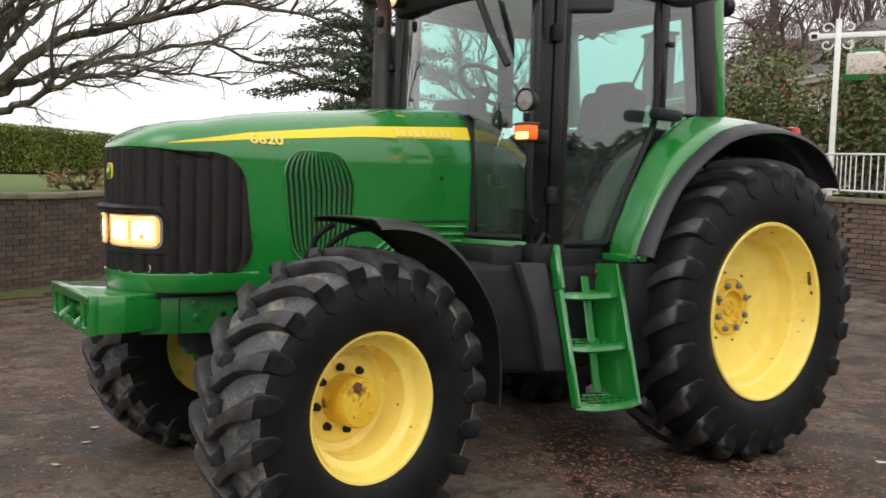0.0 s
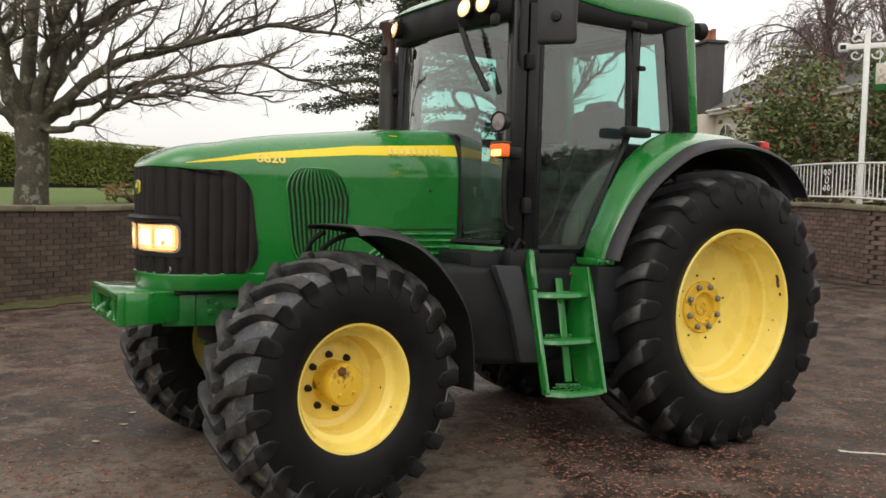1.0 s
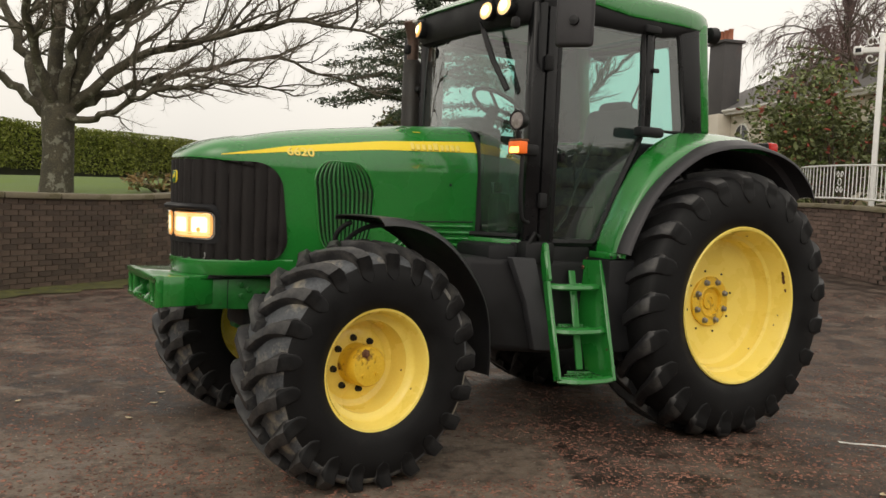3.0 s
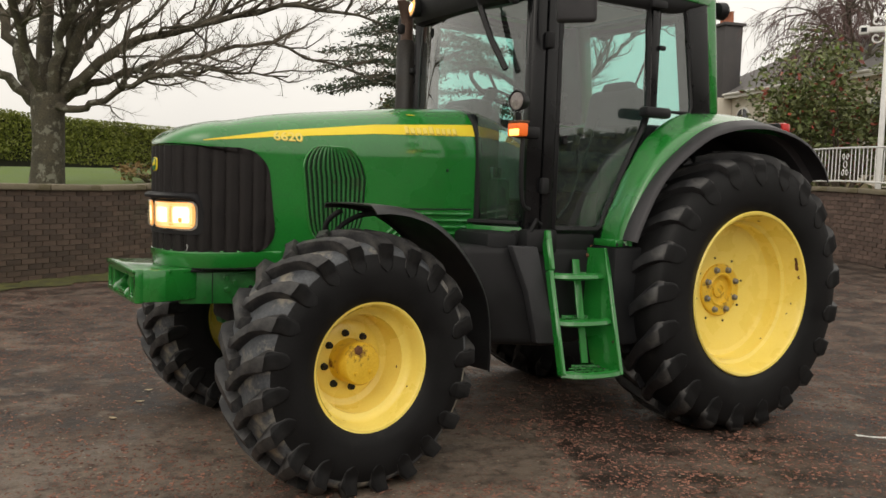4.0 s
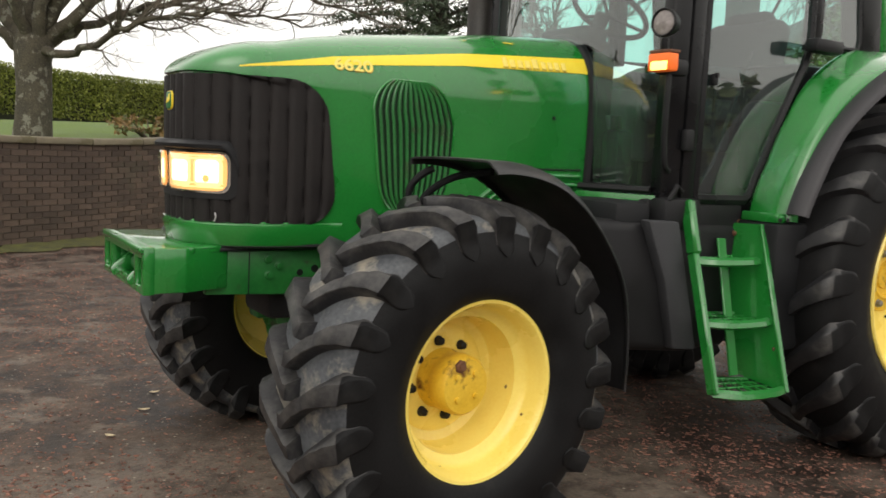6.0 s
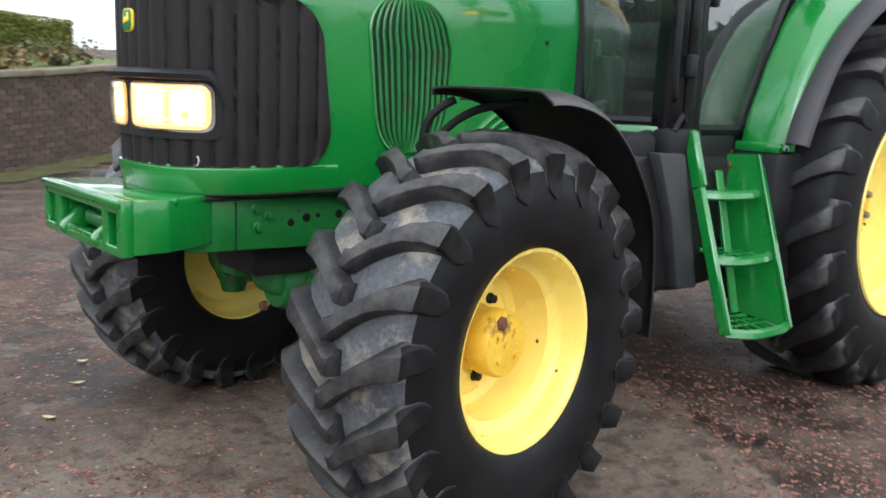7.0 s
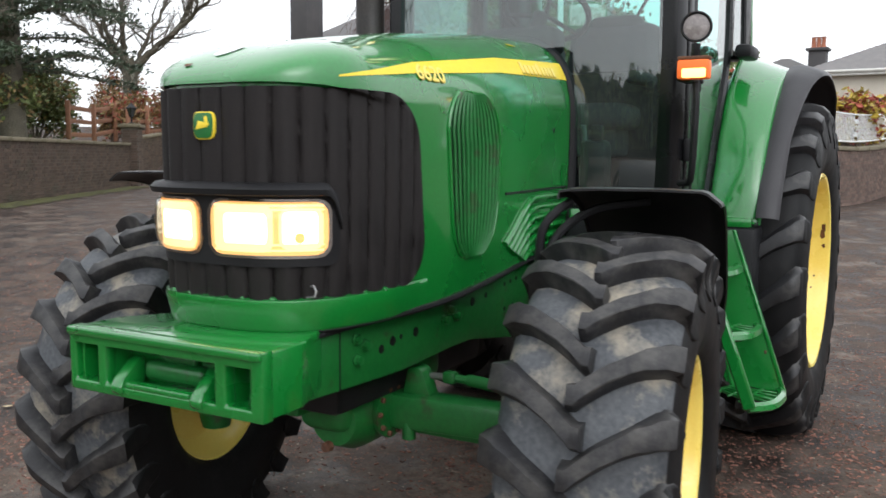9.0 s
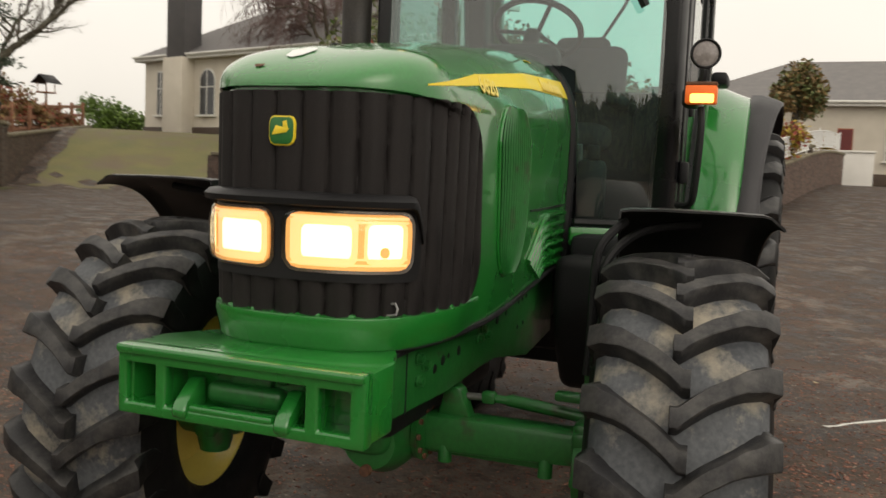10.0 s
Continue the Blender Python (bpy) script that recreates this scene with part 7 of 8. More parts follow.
def hedge(name, label, u0, u1, v, depth, h, seed):
    rng = random.Random(seed)
    whole = thing(name, label, "hedge")
    a, b = lawn_point(u0, v), lawn_point(u1, v)
    n = int((u1 - u0) * 2300)
    pts = []
    for _ in range(n):
        u, k = rng.uniform(u0, u1), rng.random()
        p = WL_A + wall_dir * u
        if k < 0.72:
            q, z = p + nrm * (v + rng.uniform(-0.12, 0.10) + 0.1 * math.sin(u * 2.1)), h * rng.uniform(0.0, 1.0) ** 0.8 * 0.93 + 0.32
        else:
            q, z = p + nrm * (v + rng.uniform(0, depth)), h + rng.uniform(-0.12, 0.06) + 0.07 * math.sin(u * 1.3) + 0.05 * math.sin(u * 4.7)
        pts.append((q.x, q.y, lawn_z(u, v, q) + z))
    tagged(part("foliage", mesh_of("foliage", leaf_cloud(rng, pts, 0.05), 0, fix=False), HEDGE_LEAF, whole), kind="stuff")
    # closed dark box inside the leaves: the hedge's inner shade as colour
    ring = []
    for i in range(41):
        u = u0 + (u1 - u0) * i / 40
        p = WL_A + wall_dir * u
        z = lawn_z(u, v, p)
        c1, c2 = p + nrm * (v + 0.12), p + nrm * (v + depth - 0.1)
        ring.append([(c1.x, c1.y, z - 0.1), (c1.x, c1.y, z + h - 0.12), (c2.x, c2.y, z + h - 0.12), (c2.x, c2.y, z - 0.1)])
    part("inner_growth", sheet(ring, closed=True), HEDGE_SHADE, whole, smooth=0)


hedge("clipped_hedge", "long clipped green hedge across the lawn", -12, 34, 17.0, 1.4, 1.9, 4)
for i, (u, v, h, mats) in enumerate([(10.6, 0.9, 0.35, [(IVY_BROWN, 1), (SHRUB_LEAF, 0.3)]), (12.0, 1.0, 0.45, [(SHRUB_LEAF, 1), (IVY_BROWN, 0.4)])]):
    sx, sy, sz = lawn_point(u, v)
    shrub("low_border_plant", "low brown and green border plant behind the wall", sx, sy, sz, 0.6, 0.6, h, 40 + i, mats, 500, 0.05, "plant")


def conifer(name, label, x, y, z, h, reach, seed, layers=26, mat=CEDAR_LEAF, droop=0.12, base=0.12):
    rng = random.Random(seed)
    whole = thing(name, label, "tree")
    whole.location = (x, y, z)
    limbs, pts = [], []
    for i in range(layers):
        t = base + (1 - base) * (i + rng.uniform(-.3, .3)) / layers
        r = reach * (1 - t) ** 0.75 * rng.uniform(0.65, 1.15)
        for k in range(6):
            w = rng.uniform(0, 6.28)
            up = rng.uniform(-0.05, 0.22)
            line = spline([(0, 0, t * h), (0.5 * r * math.cos(w), 0.5 * r * math.sin(w), t * h + up * r), (r * math.cos(w), r * math.sin(w), t * h + (up - droop) * r)], 7)
            limbs.append(tube(line, [0.05 * (1 - j / 8) * (1.2 - t) + 0.006 for j in range(7)], 4))
            for _ in range(int(115 * r) + 20):
                f = rng.uniform(0.08, 1.0)
                j = min(5, int(f * 6))
                p = line[j].lerp(line[j + 1], f * 6 - j)
                sp = 0.10 * r * (1.1 - 0.6 * f) + 0.04
                pts.append(p + Vector((rng.gauss(0, sp), rng.gauss(0, sp), rng.gauss(0.03, 0.045))))
    part("trunk", mesh_of("trunk", [tube([(0, 0, -0.3), (0, 0, h * 0.5), (0, 0, h)], [0.035 * h, 0.02 * h, 0.01], 10)] + limbs, 60, fix=False), BARK, whole)
    tagged(part("needles", mesh_of("needles", leaf_cloud(rng, pts, 0.075, 0.28), 0, fix=False), mat, whole), kind="stuff")


conifer("cedar_tree", "dark spreading cedar with tiered branches", -8.3, -17.35, 1.55, 9.5, 3.7, 3, layers=15, base=0.2)
spreading_tree("bare_drive_tree", "bare forked winter tree beside the drive fence", -18.2, -24.6, 1.7, (-0.49, 0.87), [
    (0.20, [(0.1, 0, 2.6), (0.7, 0.1, 3.4), (1.7, 0.2, 4.3), (2.6, 0.2, 6.0), (3.0, 0.3, 8.0)]),
    (0.12, [(1.2, 0.15, 3.8), (2.4, -0.2, 4.7), (3.8, -0.5, 5.8), (5.4, -0.7, 6.0)]),
    (0.18, [(-0.05, 0, 2.6), (-0.2, -0.1, 3.8), (-0.1, -0.2, 5.4), (0.2, 0, 8.2)]),
    (0.16, [(-0.1, 0, 2.5), (-0.7, 0.2, 3.5), (-1.4, 0.4, 4.9), (-1.8, 0.6, 7.4)]),
    (0.12, [(0, 0.1, 2.7), (0.4, 0.9, 4.0), (0.9, 1.6, 5.6), (1.4, 1.9, 7.4)]),
    (0.12, [(0, -0.1, 2.7), (-0.5, -0.9, 4.2), (-0.6, -1.6, 5.9), (-0.9, -1.9, 7.6)]),
    (0.09, [(-0.1, 0, 2.8), (-1.2, -0.3, 3.9), (-2.3, -0.5, 4.7), (-3.4, -0.7, 5.6)])], 33, [(-0.5, 0.34), (0, 0.30), (0.4, 0.27), (1.4, 0.255), (2.2, 0.26), (2.7, 0.28), (3.2, 0.14)], 1.7)
bare_tree("weeping_birch", "bare weeping birch with reddish hanging twigs", -25.1, -15.6, gz(-25.1, -15.6), 5.0, 0.20, 12, kids=(9, 7, 6, 6, 4), gravity=0.36, mat=TWIG_RED, ratio=0.60, wander=0.25)


def poplar(x, y, h, seed):
    """A tall upright bare tree: steep branches all the way up the stem, with fine purple-brown twigs."""
    rng = random.Random(seed)
    whole = thing("bare_poplar", "tall bare upright poplar with purple-brown twigs", "tree")
    whole.location = (x, y, gz(x, y))
    thick, thin = [tube([(0, 0, -0.3), (0.1, 0, h * 0.4), (0, 0.1, h * 0.75), (0, 0, h)], [0.32, 0.24, 0.12, 0.02], 8)], []
    for k in range(85):
        f = rng.uniform(0.10, 0.95)
        w, ln = rng.uniform(0, 6.28), h * (0.10 + 0.22 * (1 - f)) * rng.uniform(0.7, 1.2)
        lean = rng.uniform(0.22, 0.5)
        d = Vector((math.cos(w) * lean, math.sin(w) * lean, 1)).normalized()
        pts = [Vector((0, 0, f * h))]
        for q in range(6):
            d = (d + Vector((rng.gauss(0, .08), rng.gauss(0, .08), 0.10))).normalized()
            pts.append(pts[-1] + d * ln / 6)
        thick.append(tube(pts, [0.05 * (1 - q / 7) + 0.008 for q in range(7)], 5))
        for q in range(18):
            s = rng.randrange(1, 6)
            e = (pts[s + 1] - pts[s]).normalized() + Vector((rng.gauss(0, .45), rng.gauss(0, .45), rng.gauss(0.05, .25)))
            tw = [pts[s].lerp(pts[s + 1], rng.random())]
            for _ in range(3):
                e = (e.normalized() + Vector((rng.gauss(0, .15), rng.gauss(0, .15), 0.12))).normalized()
                tw.append(tw[-1] + e * rng.uniform(0.25, 0.5))
            thin.append(tube(tw, [0.016, 0.013, 0.010, 0.005], 3))
    part("trunk", mesh_of("trunk", thick, 60, fix=False), BARK_PURPLE, whole)
    tagged(part("twig_growth", mesh_of("twig_growth", thin, 0, fix=False), TWIG_RED, whole), kind="stuff")


BARK_PURPLE = surface("purple_brown_bark", [(0.060, 0.042, 0.040), (0.115, 0.085, 0.080)], 0.9, scale=4, bump=0.6, fine=30)
for i, (px, py, ph) in enumerate([(-47.5, -31.5, 19), (-50.5, -29.0, 21), (-49.0, -26.0, 20), (-46.0, -22.5, 20), (-51.0, -21.0, 22), (-48.0, -17.5, 20)]):
    poplar(px, py, ph, 60 + i)

# shrubs behind the railed wall
PHOTINIA = [(SHRUB_LEAF, 1), (SHRUB_RED, 0.07), (BUSH_GREEN, 0.12)]
for i, (sx, sy, rx, h) in enumerate([(-10.8, -5.9, 1.5, 3.3), (-10.3, -4.1, 1.4, 3.1), (-12.5, -7.3, 1.3, 2.5), (-11.5, -2.6, 1.5, 2.6)]):
    shrub("photinia_shrub", "dense green shrub with red young leaves", sx, sy, gz(sx, sy) + 0.9, rx, rx, h, 70 + i, PHOTINIA, 6500, 0.06)
for i, (sx, sy) in enumerate([(-16.5, 1.4), (-19.0, 1.9), (-22.0, 2.6)]):
    shrub("golden_shrub", "yellow and red leaved garden shrub", sx - 1.0, sy - 1.8, gz(sx, sy) + 1.0, 1.1, 0.9, 1.4, 90 + i, [(SHRUB_YELLOW, 1), (SHRUB_RED, 0.35), (BUSH_GREEN, 0.3)], 2500, 0.08)
# rambling shrubs beyond the garden wall by the pier
for i, (u, v, r, h) in enumerate([(21.6, 1.7, 1.1, 2.2), (22.9, 1.9, 1.3, 2.6), (24.4, 1.9, 1.2, 2.5), (25.9, 2.1, 1.1, 2.2)]):
    sx, sy, sz = lawn_point(u, v)
    shrub("rambling_shrub", "leafy rambling shrub with yellowing leaves", sx, sy, sz, r, r, h, 110 + i, [(SHRUB_LEAF, 1), (IVY_BROWN, 0.22), (BUSH_GREEN, 0.22)], 5200, 0.07)
for i, (sx, sy, r, h) in enumerate([(-14.7, -21.4, 0.8, 1.5), (-16.4, -22.3, 0.9, 1.7), (-18.6, -23.4, 0.7, 1.2), (-20.9, -24.9, 0.8, 1.0), (-22.8, -26.0, 0.7, 0.8)]):
    shrub("russet_shrub", "russet-leaved shrub behind the drive fence", sx, sy, 0.44 + 0.075 * (-14.05 - sx) + drive_top - 0.1, r, r, h, 150 + i, [(IVY_BROWN, 1), (SHRUB_RED, 0.25), (SHRUB_LEAF, 0.3)], 1700, 0.07)
shrub("beech_bush", "russet pointed beech bush", -20.6, -28.2, 1.9, 1.1, 1.1, 3.3, 130, [(IVY_BROWN, 1), (SHRUB_RED, 0.15)], 4000, 0.07, lump=0.1)
shrub("round_bush", "rounded bright green garden bush", -36.0, -34.9, gz(-36.0, -34.9) - 0.4, 1.9, 1.9, 2.6, 131, [(BUSH_GREEN, 1)], 4000, 0.12)


def rail_fence(name, a, b, n, z_of):
    whole = thing(name, "red-brown three-rail wooden garden fence", "fence")
    a, b = Vector(a), Vector(b)
    d = (b - a).normalized()
    ang = math.atan2(d.y, d.x)
    step = (b - a).length / n
    post = mesh_of("post", rbox((0, 0, 0.5), (0.11, 0.11, 1.2), 0.012), 40)
    board = mesh_of("board", rbox((0, 0, 0), (step - 0.02, 0.035, 0.12), 0.006), 40)
    for m in (post, board):
        m.materials.append(FENCE_WOOD)
    for i in range(n + 1):
        p = a + d * step * i
        z = z_of(p)
        part("post", post, FENCE_WOOD, whole, m=Matrix.Translation((p.x, p.y, z)) @ Matrix.Rotation(ang, 4, "Z"))
        if i < n:
            c, c2 = a + d * step * (i + 0.5), a + d * step * (i + 1)
            slope = math.atan2(z_of(c2) - z, step)
            for h in (0.22, 0.58, 0.93):
                part("board", board, FENCE_WOOD, whole, m=Matrix.Translation((c.x - d.y * 0.07, c.y + d.x * 0.07, (z + z_of(c2)) / 2 + h)) @ Matrix.Rotation(ang, 4, "Z") @ Matrix.Rotation(-slope, 4, "Y"))


fz = lambda p: 0.44 + 0.075 * (-14.05 - p.x) + drive_top - 0.1
rail_fence("wooden_fence", (-14.4, -20.45), (-24.6, -26.6), 6, fz)
rail_fence("wooden_fence", (-10.8, -18.6), (-14.3, -20.9), 2, lambda p: gz(p.x, p.y) + 1.25)


def bird_table(x, y, z):
    whole = thing("bird_table", "dark pitched-roof wooden bird table", "bird table")
    whole.location = (x, y, z)
    part("pole", tube([(0, 0, -1.2), (0, 0, 0.9)], 0.04, 8), FENCE_WOOD, whole)
    part("tray", rbox((0, 0, 0.9), (0.5, 0.5, 0.05), 0.01), FENCE_WOOD, whole)
    for sx in (-0.2, 0.2):
        for sy in (-0.2, 0.2):
            part("upright", rbox((sx, sy, 1.08), (0.03, 0.03, 0.34), 0.004), FENCE_WOOD, whole)
    for s in (1, -1):
        part("roof_board", rbox((0, 0, 0), (0.7, 0.5, 0.03), 0.006, m=Matrix.Rotation(s * radians(38), 4, "X")), BLACK, whole, m=Matrix.Translation((0, s * -0.19, 1.38)))


bird_table(-20.0, -24.0, 2.75)


def hip_house(name, label, corner, along, length, depth, z, wall_h, roof_h, chimneys, windows, over=0.35, kind="house"):
    """A bungalow: corner of its front, the way along the front, then its depth to the left of that."""
    whole = thing(name, label, kind)
    a = Vector(along).normalized()
    o = Vector((-a.y, a.x))
    whole.matrix_world = Matrix(((a.x, o.x, 0, corner[0]), (a.y, o.y, 0, corner[1]), (0, 0, 1, z), (0, 0, 0, 1)))
    t = 0.3
    for nm, c, s in (("wall", (length / 2, t / 2, wall_h / 2 - .3), (length, t, wall_h + .6)), ("wall", (length / 2, depth - t / 2, wall_h / 2 - .3), (length, t, wall_h + .6)),
                     ("wall", (t / 2, depth / 2, wall_h / 2 - .3), (t - 0.01, depth - 2 * t, wall_h + .6)), ("wall", (length - t / 2, depth / 2, wall_h / 2 - .3), (t - 0.01, depth - 2 * t, wall_h + .6))):
        part(nm, rbox(c, s, 0.0), RENDER, whole, smooth=0)
    part("plinth", rbox((length / 2, -0.03, 0.1), (length + 0.1, 0.06, 0.5), 0.01), BRICK, whole)
    part("fascia", [rbox((length / 2, -over, wall_h), (length + 2 * over, 0.05, 0.22), 0.01), rbox((-over, depth / 2, wall_h), (0.05, depth + 2 * over - .06, 0.22), 0.01),
                    rbox((length + over, depth / 2, wall_h), (0.05, depth + 2 * over - .06, 0.22), 0.01), rbox((length / 2, depth / 2, wall_h - 0.06), (length + 2 * over - 0.1, depth + 2 * over - 0.1, 0.03), 0.0)], FASCIA, whole)
    part("gutter", tube([(-over, -over - 0.07, wall_h + 0.07), (length + over, -over - 0.07, wall_h + 0.07)], 0.06, 8), FASCIA, whole)
    # stepped slate courses on the four slopes
    n = 22
    hip = depth / 2 + over
    rows = []
    for i in range(n + 1):
        f = i / n
        ins = hip * f
        for lift, k in ((0.0, 0), (0.035, 1)):
            if i == n and k:
                continue
            ff = min(1.0, f + (0 if k else 0))
            h = wall_h + 0.1 + roof_h * ff + (0.03 if k == 0 else 0.0)
            rows.append([(-over + ins, -over + ins, h), (length + over - ins, -over + ins, h), (length + over - ins, depth + over - ins, h), (-over + ins, depth + over - ins, h)])
    part("roof", sheet(rows, closed=True), SLATE, whole, smooth=0)
    for cx, cy, w, d, base, h, bare in chimneys:
        ch = part("chimney", prism([(cx - w / 2, cy - d / 2), (cx + w / 2, cy - d / 2), (cx + w / 2, cy + d / 2), (cx - w / 2, cy + d / 2)], "z", base, h, 0.03), CHIMNEY_GREY, whole)
        part("chimney_cap", rbox((cx, cy, h + 0.05), (w + 0.22, d + 0.22, 0.14), 0.03), CHIMNEY_GREY, ch)
        for k in (-1, 0, 1):
            part("chimney_pot", revolve([(0.11, 0), (0.15, 0.05), (0.11, 0.1), (0.10, 0.5), (0.13, 0.55), (0.09, 0.55)], 12, Matrix.Translation((cx + k * w * 0.28, cy, h + 0.1)) @ Matrix.Rotation(radians(90), 4, "X")), TERRACOTTA, ch)
        if bare:
            part("chimney_breast", rbox((cx, cy - d / 2 + 0.2, base / 2), (w + 0.1, 0.7, base + 0.1), 0.02), RENDER, whole)
    for wx, wz, ww, wh, arched, door in windows:
        pts = [(wx - ww / 2, wz), (wx + ww / 2, wz)]
        if arched:
            pts += [(wx + ww / 2 * math.cos(q), wz + wh - ww / 2 + ww / 2 * math.sin(q)) for q in [k * math.pi / 10 for k in range(11)]]
        else:
            pts += [(wx + ww / 2, wz + wh), (wx - ww / 2, wz + wh)]
        fr = part("door" if door else "window", prism([((p[0] - wx) * 1.12 + wx, (p[1] - wz - wh / 2) * 1.08 + wz + wh / 2) for p in pts], "y", -0.05, 0.02, 0.01), TERRACOTTA if door else FASCIA, whole)
        part("pane", prism(pts, "y", -0.062, -0.045, 0.0), DARK_PANE if not door else RED_DOOR, fr, smooth=0)
        if not door:
            part("glazing_bar", [rbox((wx, -0.068, wz + wh / 2), (0.05, 0.02, wh), 0.004), rbox((wx, -0.068, wz + wh * 0.62), (ww, 0.018, 0.05), 0.004)], FASCIA, fr)
            part("sill", rbox((wx, -0.09, wz - 0.06), (ww + 0.3, 0.18, 0.08), 0.015), FASCIA, fr)
    return whole


RED_DOOR = surface("dark_red_door", [(0.10, 0.012, 0.012), (0.14, 0.02, 0.018)], 0.4, scale=4, bump=0.1)
H1 = Vector((-28.78, -26.85))
hip_house("bungalow", "cream rendered bungalow with grey slate hip roof and tall dark chimney", H1, (0.30, 0.954), 17.0, 9.0, 2.55, 3.4, 2.8,
          [(3.0, -0.05, 1.3, 0.9, 3.3, 6.6, True)], [(1.3, 0.9, 0.5, 1.9, False, False), (4.7, 0.9, 0.95, 1.9, True, False), (7.6, 0.8, 1.6, 1.7, False, False), (10.6, 0.9, 0.95, 1.9, True, False), (13.6, 0.8, 1.6, 1.7, False, False)])
hip_house("far_bungalow", "cream rendered bungalow with grey roof and dark red door", (-36.0, -3.7), (0.05, 1.0), 14.0, 9.0, 1.75, 3.2, 2.2,
          [], [(2.4, 0.9, 1.2, 1.3, False, False), (7.0, 0.9, 0.55, 1.25, False, True), (9.4, 0.9, 1.6, 1.3, False, False), (11.2, 0.9, 1.6, 1.3, False, False)])
hip_house("far_bungalow", "cream bungalow with a dark chimney", (-41.5, -10.5), (0.05, 1.0), 8.5, 8.0, 1.5, 2.8, 2.2,
          [(6.4, 0.8, 0.8, 0.7, 2.6, 5.1, False)], [(3.0, 0.9, 1.5, 1.3, False, False)])
hip_house("far_bungalow", "pale bungalow with a steep grey roof", (-50.0, -1.4), (0.12, 0.99), 16.0, 9.0, 2.3, 2.8, 3.3,
          [], [(3.2, 0.9, 1.5, 1.3, False, False), (8.0, 0.9, 1.5, 1.3, False, False)])


SIGN_PICTURE = surface("faded_sign_picture", [(0.30, 0.20, 0.13), (0.62, 0.58, 0.52), (0.42, 0.30, 0.24)], 0.6, scale=7, bump=0.0, fine=20)


def sign_post(x, y, z):
    whole = thing("hanging_sign_post", "white wrought-iron post with scrolls and hanging green sign", "sign")
    whole.matrix_world = Matrix.Translation((x, y, z)) @ Matrix.Rotation(radians(-62), 4, "Z")
    part("post", rbox((0, 0, 1.55), (0.09, 0.09, 3.3), 0.01), WHITE_PAINT, whole)
    part("arm", rbox((-0.28, 0, 2.93), (1.35, 0.085, 0.09), 0.01), WHITE_PAINT, whole)
    part("name_plate", rbox((0.36, 0, 2.93), (0.16, 0.10, 0.15), 0.03), WHITE_PAINT, whole)
    part("plate_bar", rbox((0.36, 0.056, 2.93), (0.09, 0.008, 0.07), 0.002), BLACK, whole)
    part("plate_bar", rbox((0.36, -0.056, 2.93), (0.09, 0.008, 0.07), 0.002), BLACK, whole)
    for sx, sz in ((1, 1), (-1, 1), (1, -1), (-1, -1)):
        part("scroll", tube([(sx * (0.06 + 0.11 - 0.10 * math.cos(w) * (1 - w / 8)), 0, 2.93 + sz * (0.13 + 0.10 * math.sin(w) * (1 - w / 8))) for w in [k * 0.45 for k in range(14)]], 0.014, 6), WHITE_PAINT, whole)
    board = part("sign_board", prism([(-0.78, 2.2), (-0.12, 2.2), (-0.12, 2.55)] + [(-0.45 + 0.33 * math.cos(q), 2.55 + 0.16 * math.sin(q)) for q in [k * math.pi / 8 for k in range(1, 8)]] + [(-0.78, 2.55)], "y", -0.025, 0.025, 0.008), GREEN_CAST_SHADE, whole)
    for f in (0.03, -0.03):
        part("sign_panel", rbox((-0.45, f, 2.47), (0.60, 0.008, 0.34), 0.003), SIGN_PICTURE, board)
        part("sign_bar", rbox((-0.45, f * 1.2, 2.63), (0.36, 0.006, 0.05), 0.002), WHITE_PAINT, board)
    for hx in (-0.7, -0.2):
        part("hanger", tube([(hx, 0, 2.55), (hx, 0, 2.9)], 0.01, 6), WHITE_PAINT, whole)


sign_post(-9.35, -4.2, 1.32)


def lollipop_tree(x, y):
    z = gz(x, y)
    shrub("clipped_standard_tree", "small round-headed brown-green clipped tree", x, y, z + 2.1, 0.98, 0.98, 2.0, 140, [(IVY_BROWN, 1), (SHRUB_LEAF, 0.45)], 4000, 0.09, "tree", stems=False, lump=0.1)
    ob = bpy.data.objects["clipped_standard_tree"]
    part("trunk", tube([(0, 0, -2.2), (0.05, 0, -0.4), (0, 0, 0.9)], [0.16, 0.13, 0.08], 8), BARK, ob)


lollipop_tree(-27.0, 1.25)
porch_wall = tagged(part("porch_wall", [rbox((0, 0, 0.7), (0.25, 2.4, 2.6), 0.02), rbox((0, 0, 2.03), (0.36, 2.5, 0.08), 0.02)], WHITE_RENDER), "low white rendered porch wall before the far bungalow", "wall", kind="structure")
porch_wall.location = (-32.6, 3.0, 0.85)
shrub("golden_shrub", "small yellow garden shrub by the white porch wall", -33.4, 2.3, gz(-33.4, 2.3) + 0.9, 0.6, 0.6, 1.0, 95, [(SHRUB_YELLOW, 1), (SHRUB_RED, 0.2)], 900, 0.08)
brick_pier(-25.6, 1.55, 0.19, 1.35)


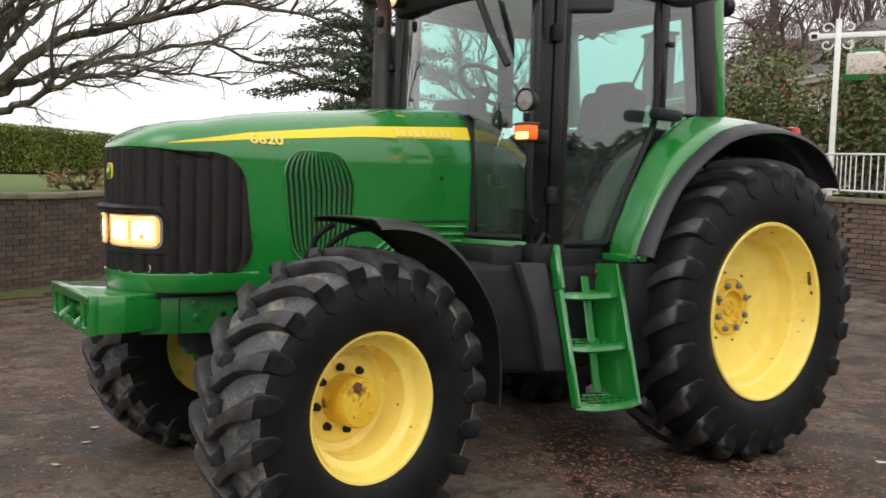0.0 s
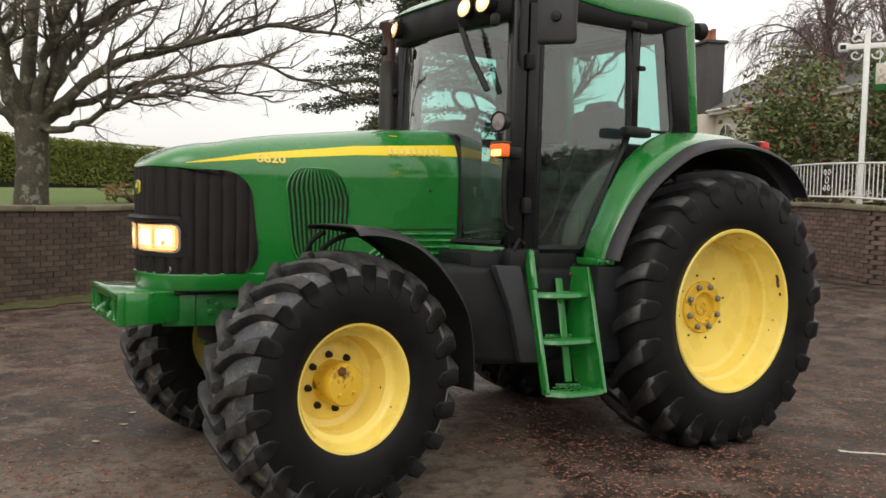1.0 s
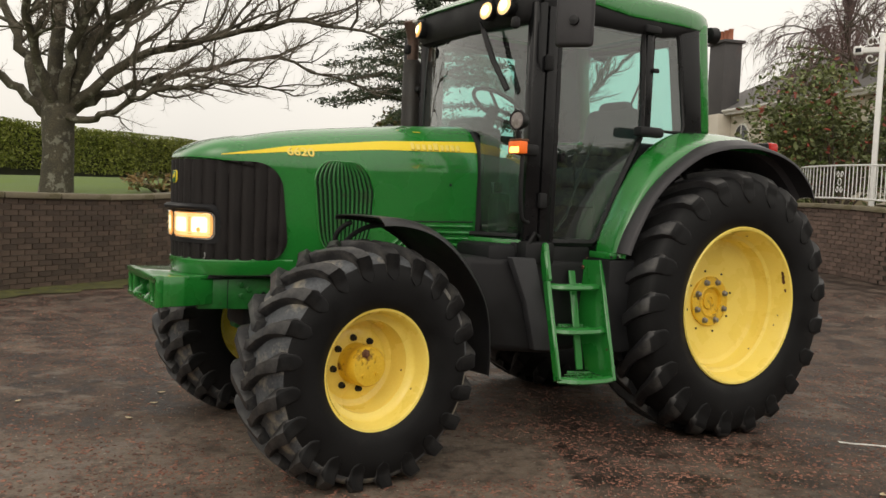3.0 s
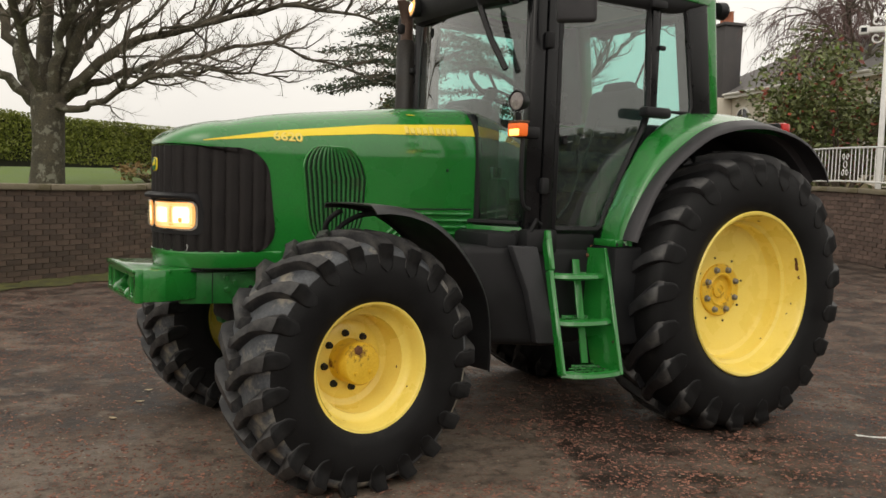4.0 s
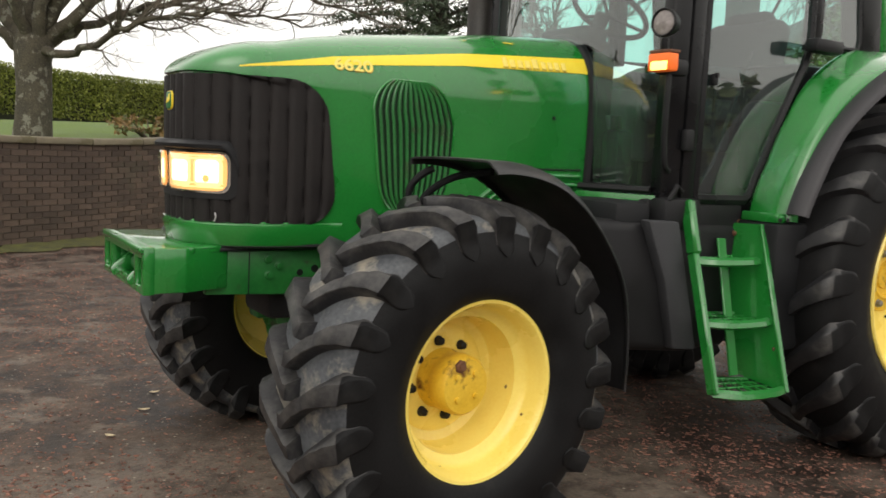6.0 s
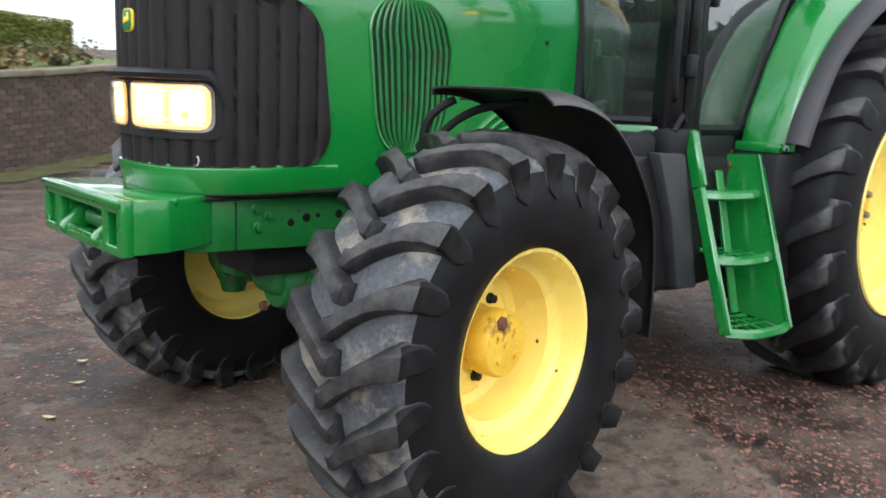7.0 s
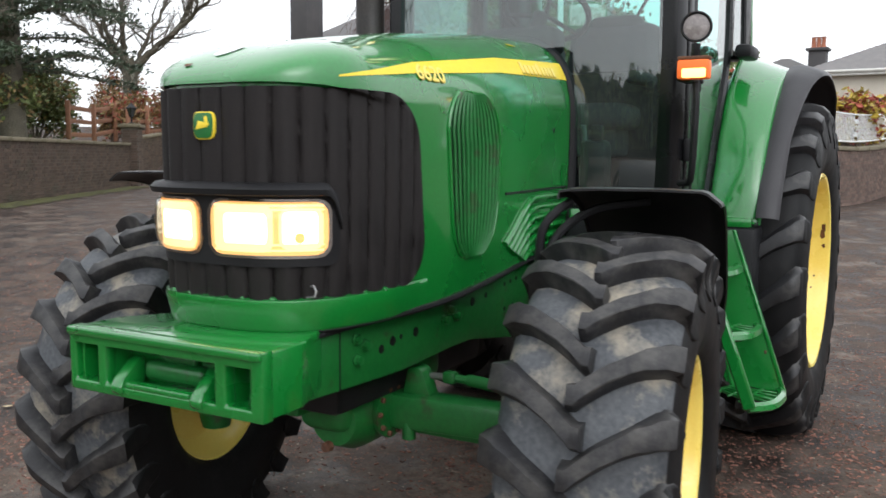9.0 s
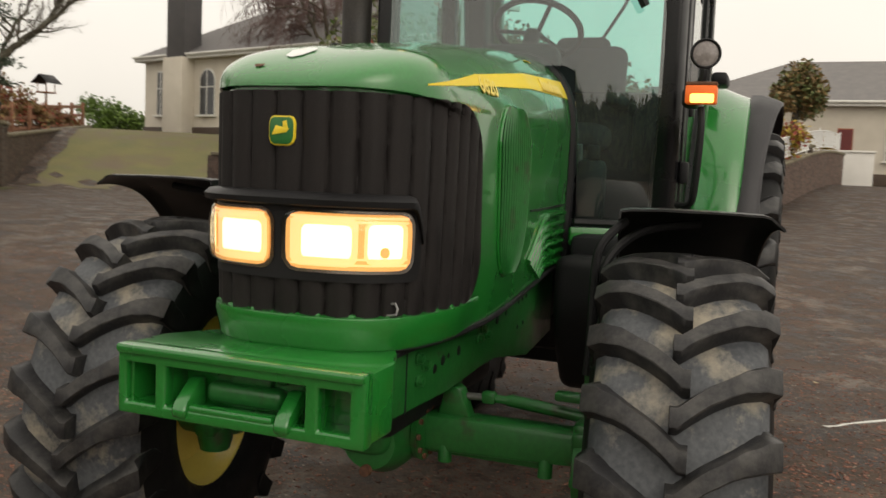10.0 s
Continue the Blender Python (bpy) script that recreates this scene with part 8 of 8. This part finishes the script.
# ---- small things on the ground ----
chip_rng = np.random.default_rng(7)
def stone_chips(count):
    """Flat red stone chips lying loose on the tarmac, thicker where the sweep of wheels has left them."""
    verts, faces, made = [], [], 0
    while made < count:
        r, a = 0.4 + 9.5 * chip_rng.random() ** 0.75, chip_rng.uniform(0, 6.2832)
        x, y = 1.8 + r * math.cos(a), 0.8 + r * math.sin(a)
        if noise.noise((x * 0.55, y * 0.9, 0.3)) + 0.5 * noise.noise((x * 2.1, y * 2.1, 5.0)) < chip_rng.uniform(-0.75, 0.6):
            continue
        L, W, w = 0.004 + 0.014 * chip_rng.random() ** 1.7, chip_rng.uniform(0.3, 0.65), chip_rng.uniform(0, 6.2832)
        c, s = math.cos(w), math.sin(w)
        z, h, k = gz(x, y), chip_rng.uniform(0.002, 0.006), len(verts)
        for u, v, t in ((-1, -.6, 0), (.7, -1, 0), (1, .5, 0), (-.5, 1, 0), (-.8, -.45, 1), (.55, -.8, 1), (.8, .4, 1), (-.4, .8, 1)):
            verts.append((x + L * (u * c - v * W * s), y + L * (u * s + v * W * c), z - 0.001 + t * h))
        faces += [(k + 4, k + 5, k + 6, k + 7), (k, k + 1, k + 5, k + 4), (k + 1, k + 2, k + 6, k + 5), (k + 2, k + 3, k + 7, k + 6), (k + 3, k, k + 4, k + 7)]
        made += 1
    return mesh_of("stone_chips", (verts, faces), 0, fix=False)


CHIP = surface("red_stone_chip", [(0.105, 0.045, 0.031), (0.26, 0.122, 0.085)], 0.8, scale=3, bump=0.0, vary=0.6)
tagged(part("stone_chips", stone_chips(85000), CHIP), "loose flat red stone chips on the tarmac", "gravel", kind="stuff")

PALE_LEAF = surface("dry_leaf", [(0.42, 0.33, 0.20), (0.55, 0.45, 0.30)], 0.8, scale=20, bump=0.2)
leaf_mesh = mesh_of("fallen_leaf", sheet([[(0.028 * u, 0.016 * v * (1 - u * u) , 0.004 + 0.006 * abs(v) + 0.004 * u * u) for v in (-1, -0.4, 0.4, 1)] for u in (-0.98, -0.5, 0.1, 0.6, 0.98)]), 60)
leaf_mesh.materials.append(PALE_LEAF)
lr = random.Random(9)
for x, y in [(3.12, -1.06), (2.75, -1.6), (3.9, -1.4), (3.35, -0.72), (3.0, -1.35), (4.3, -2.6), (1.9, -2.9), (0.2, 2.2), (-0.9, 2.6), (-1.8, 1.4), (-3.0, 2.3)]:
    ob = part("fallen_leaf", leaf_mesh, PALE_LEAF, m=Matrix.Translation((x, y, gz(x, y) + 0.001)) @ Matrix.Rotation(lr.uniform(0, 6.28), 4, "Z"))
    tagged(ob, "small dry pale leaf lying on the tarmac", "leaf", "fallen leaves")
ROAD_WHITE = surface("worn_white_road_paint", [(0.55, 0.55, 0.52), (0.75, 0.75, 0.72)], 0.7, scale=20, bump=0.3)
mark_pts = [(-0.58, 1.40), (-0.56, 1.43), (-0.63, 1.50), (-0.72, 1.57), (-0.82, 1.68), (-0.93, 1.80), (-0.95, 1.78), (-0.84, 1.66), (-0.70, 1.525), (-0.62, 1.47)]
tagged(part("paint_mark", prism(mark_pts, "z", 0.001, 0.005, 0.0), ROAD_WHITE, smooth=0), "short worn white paint mark on the tarmac", "marking")
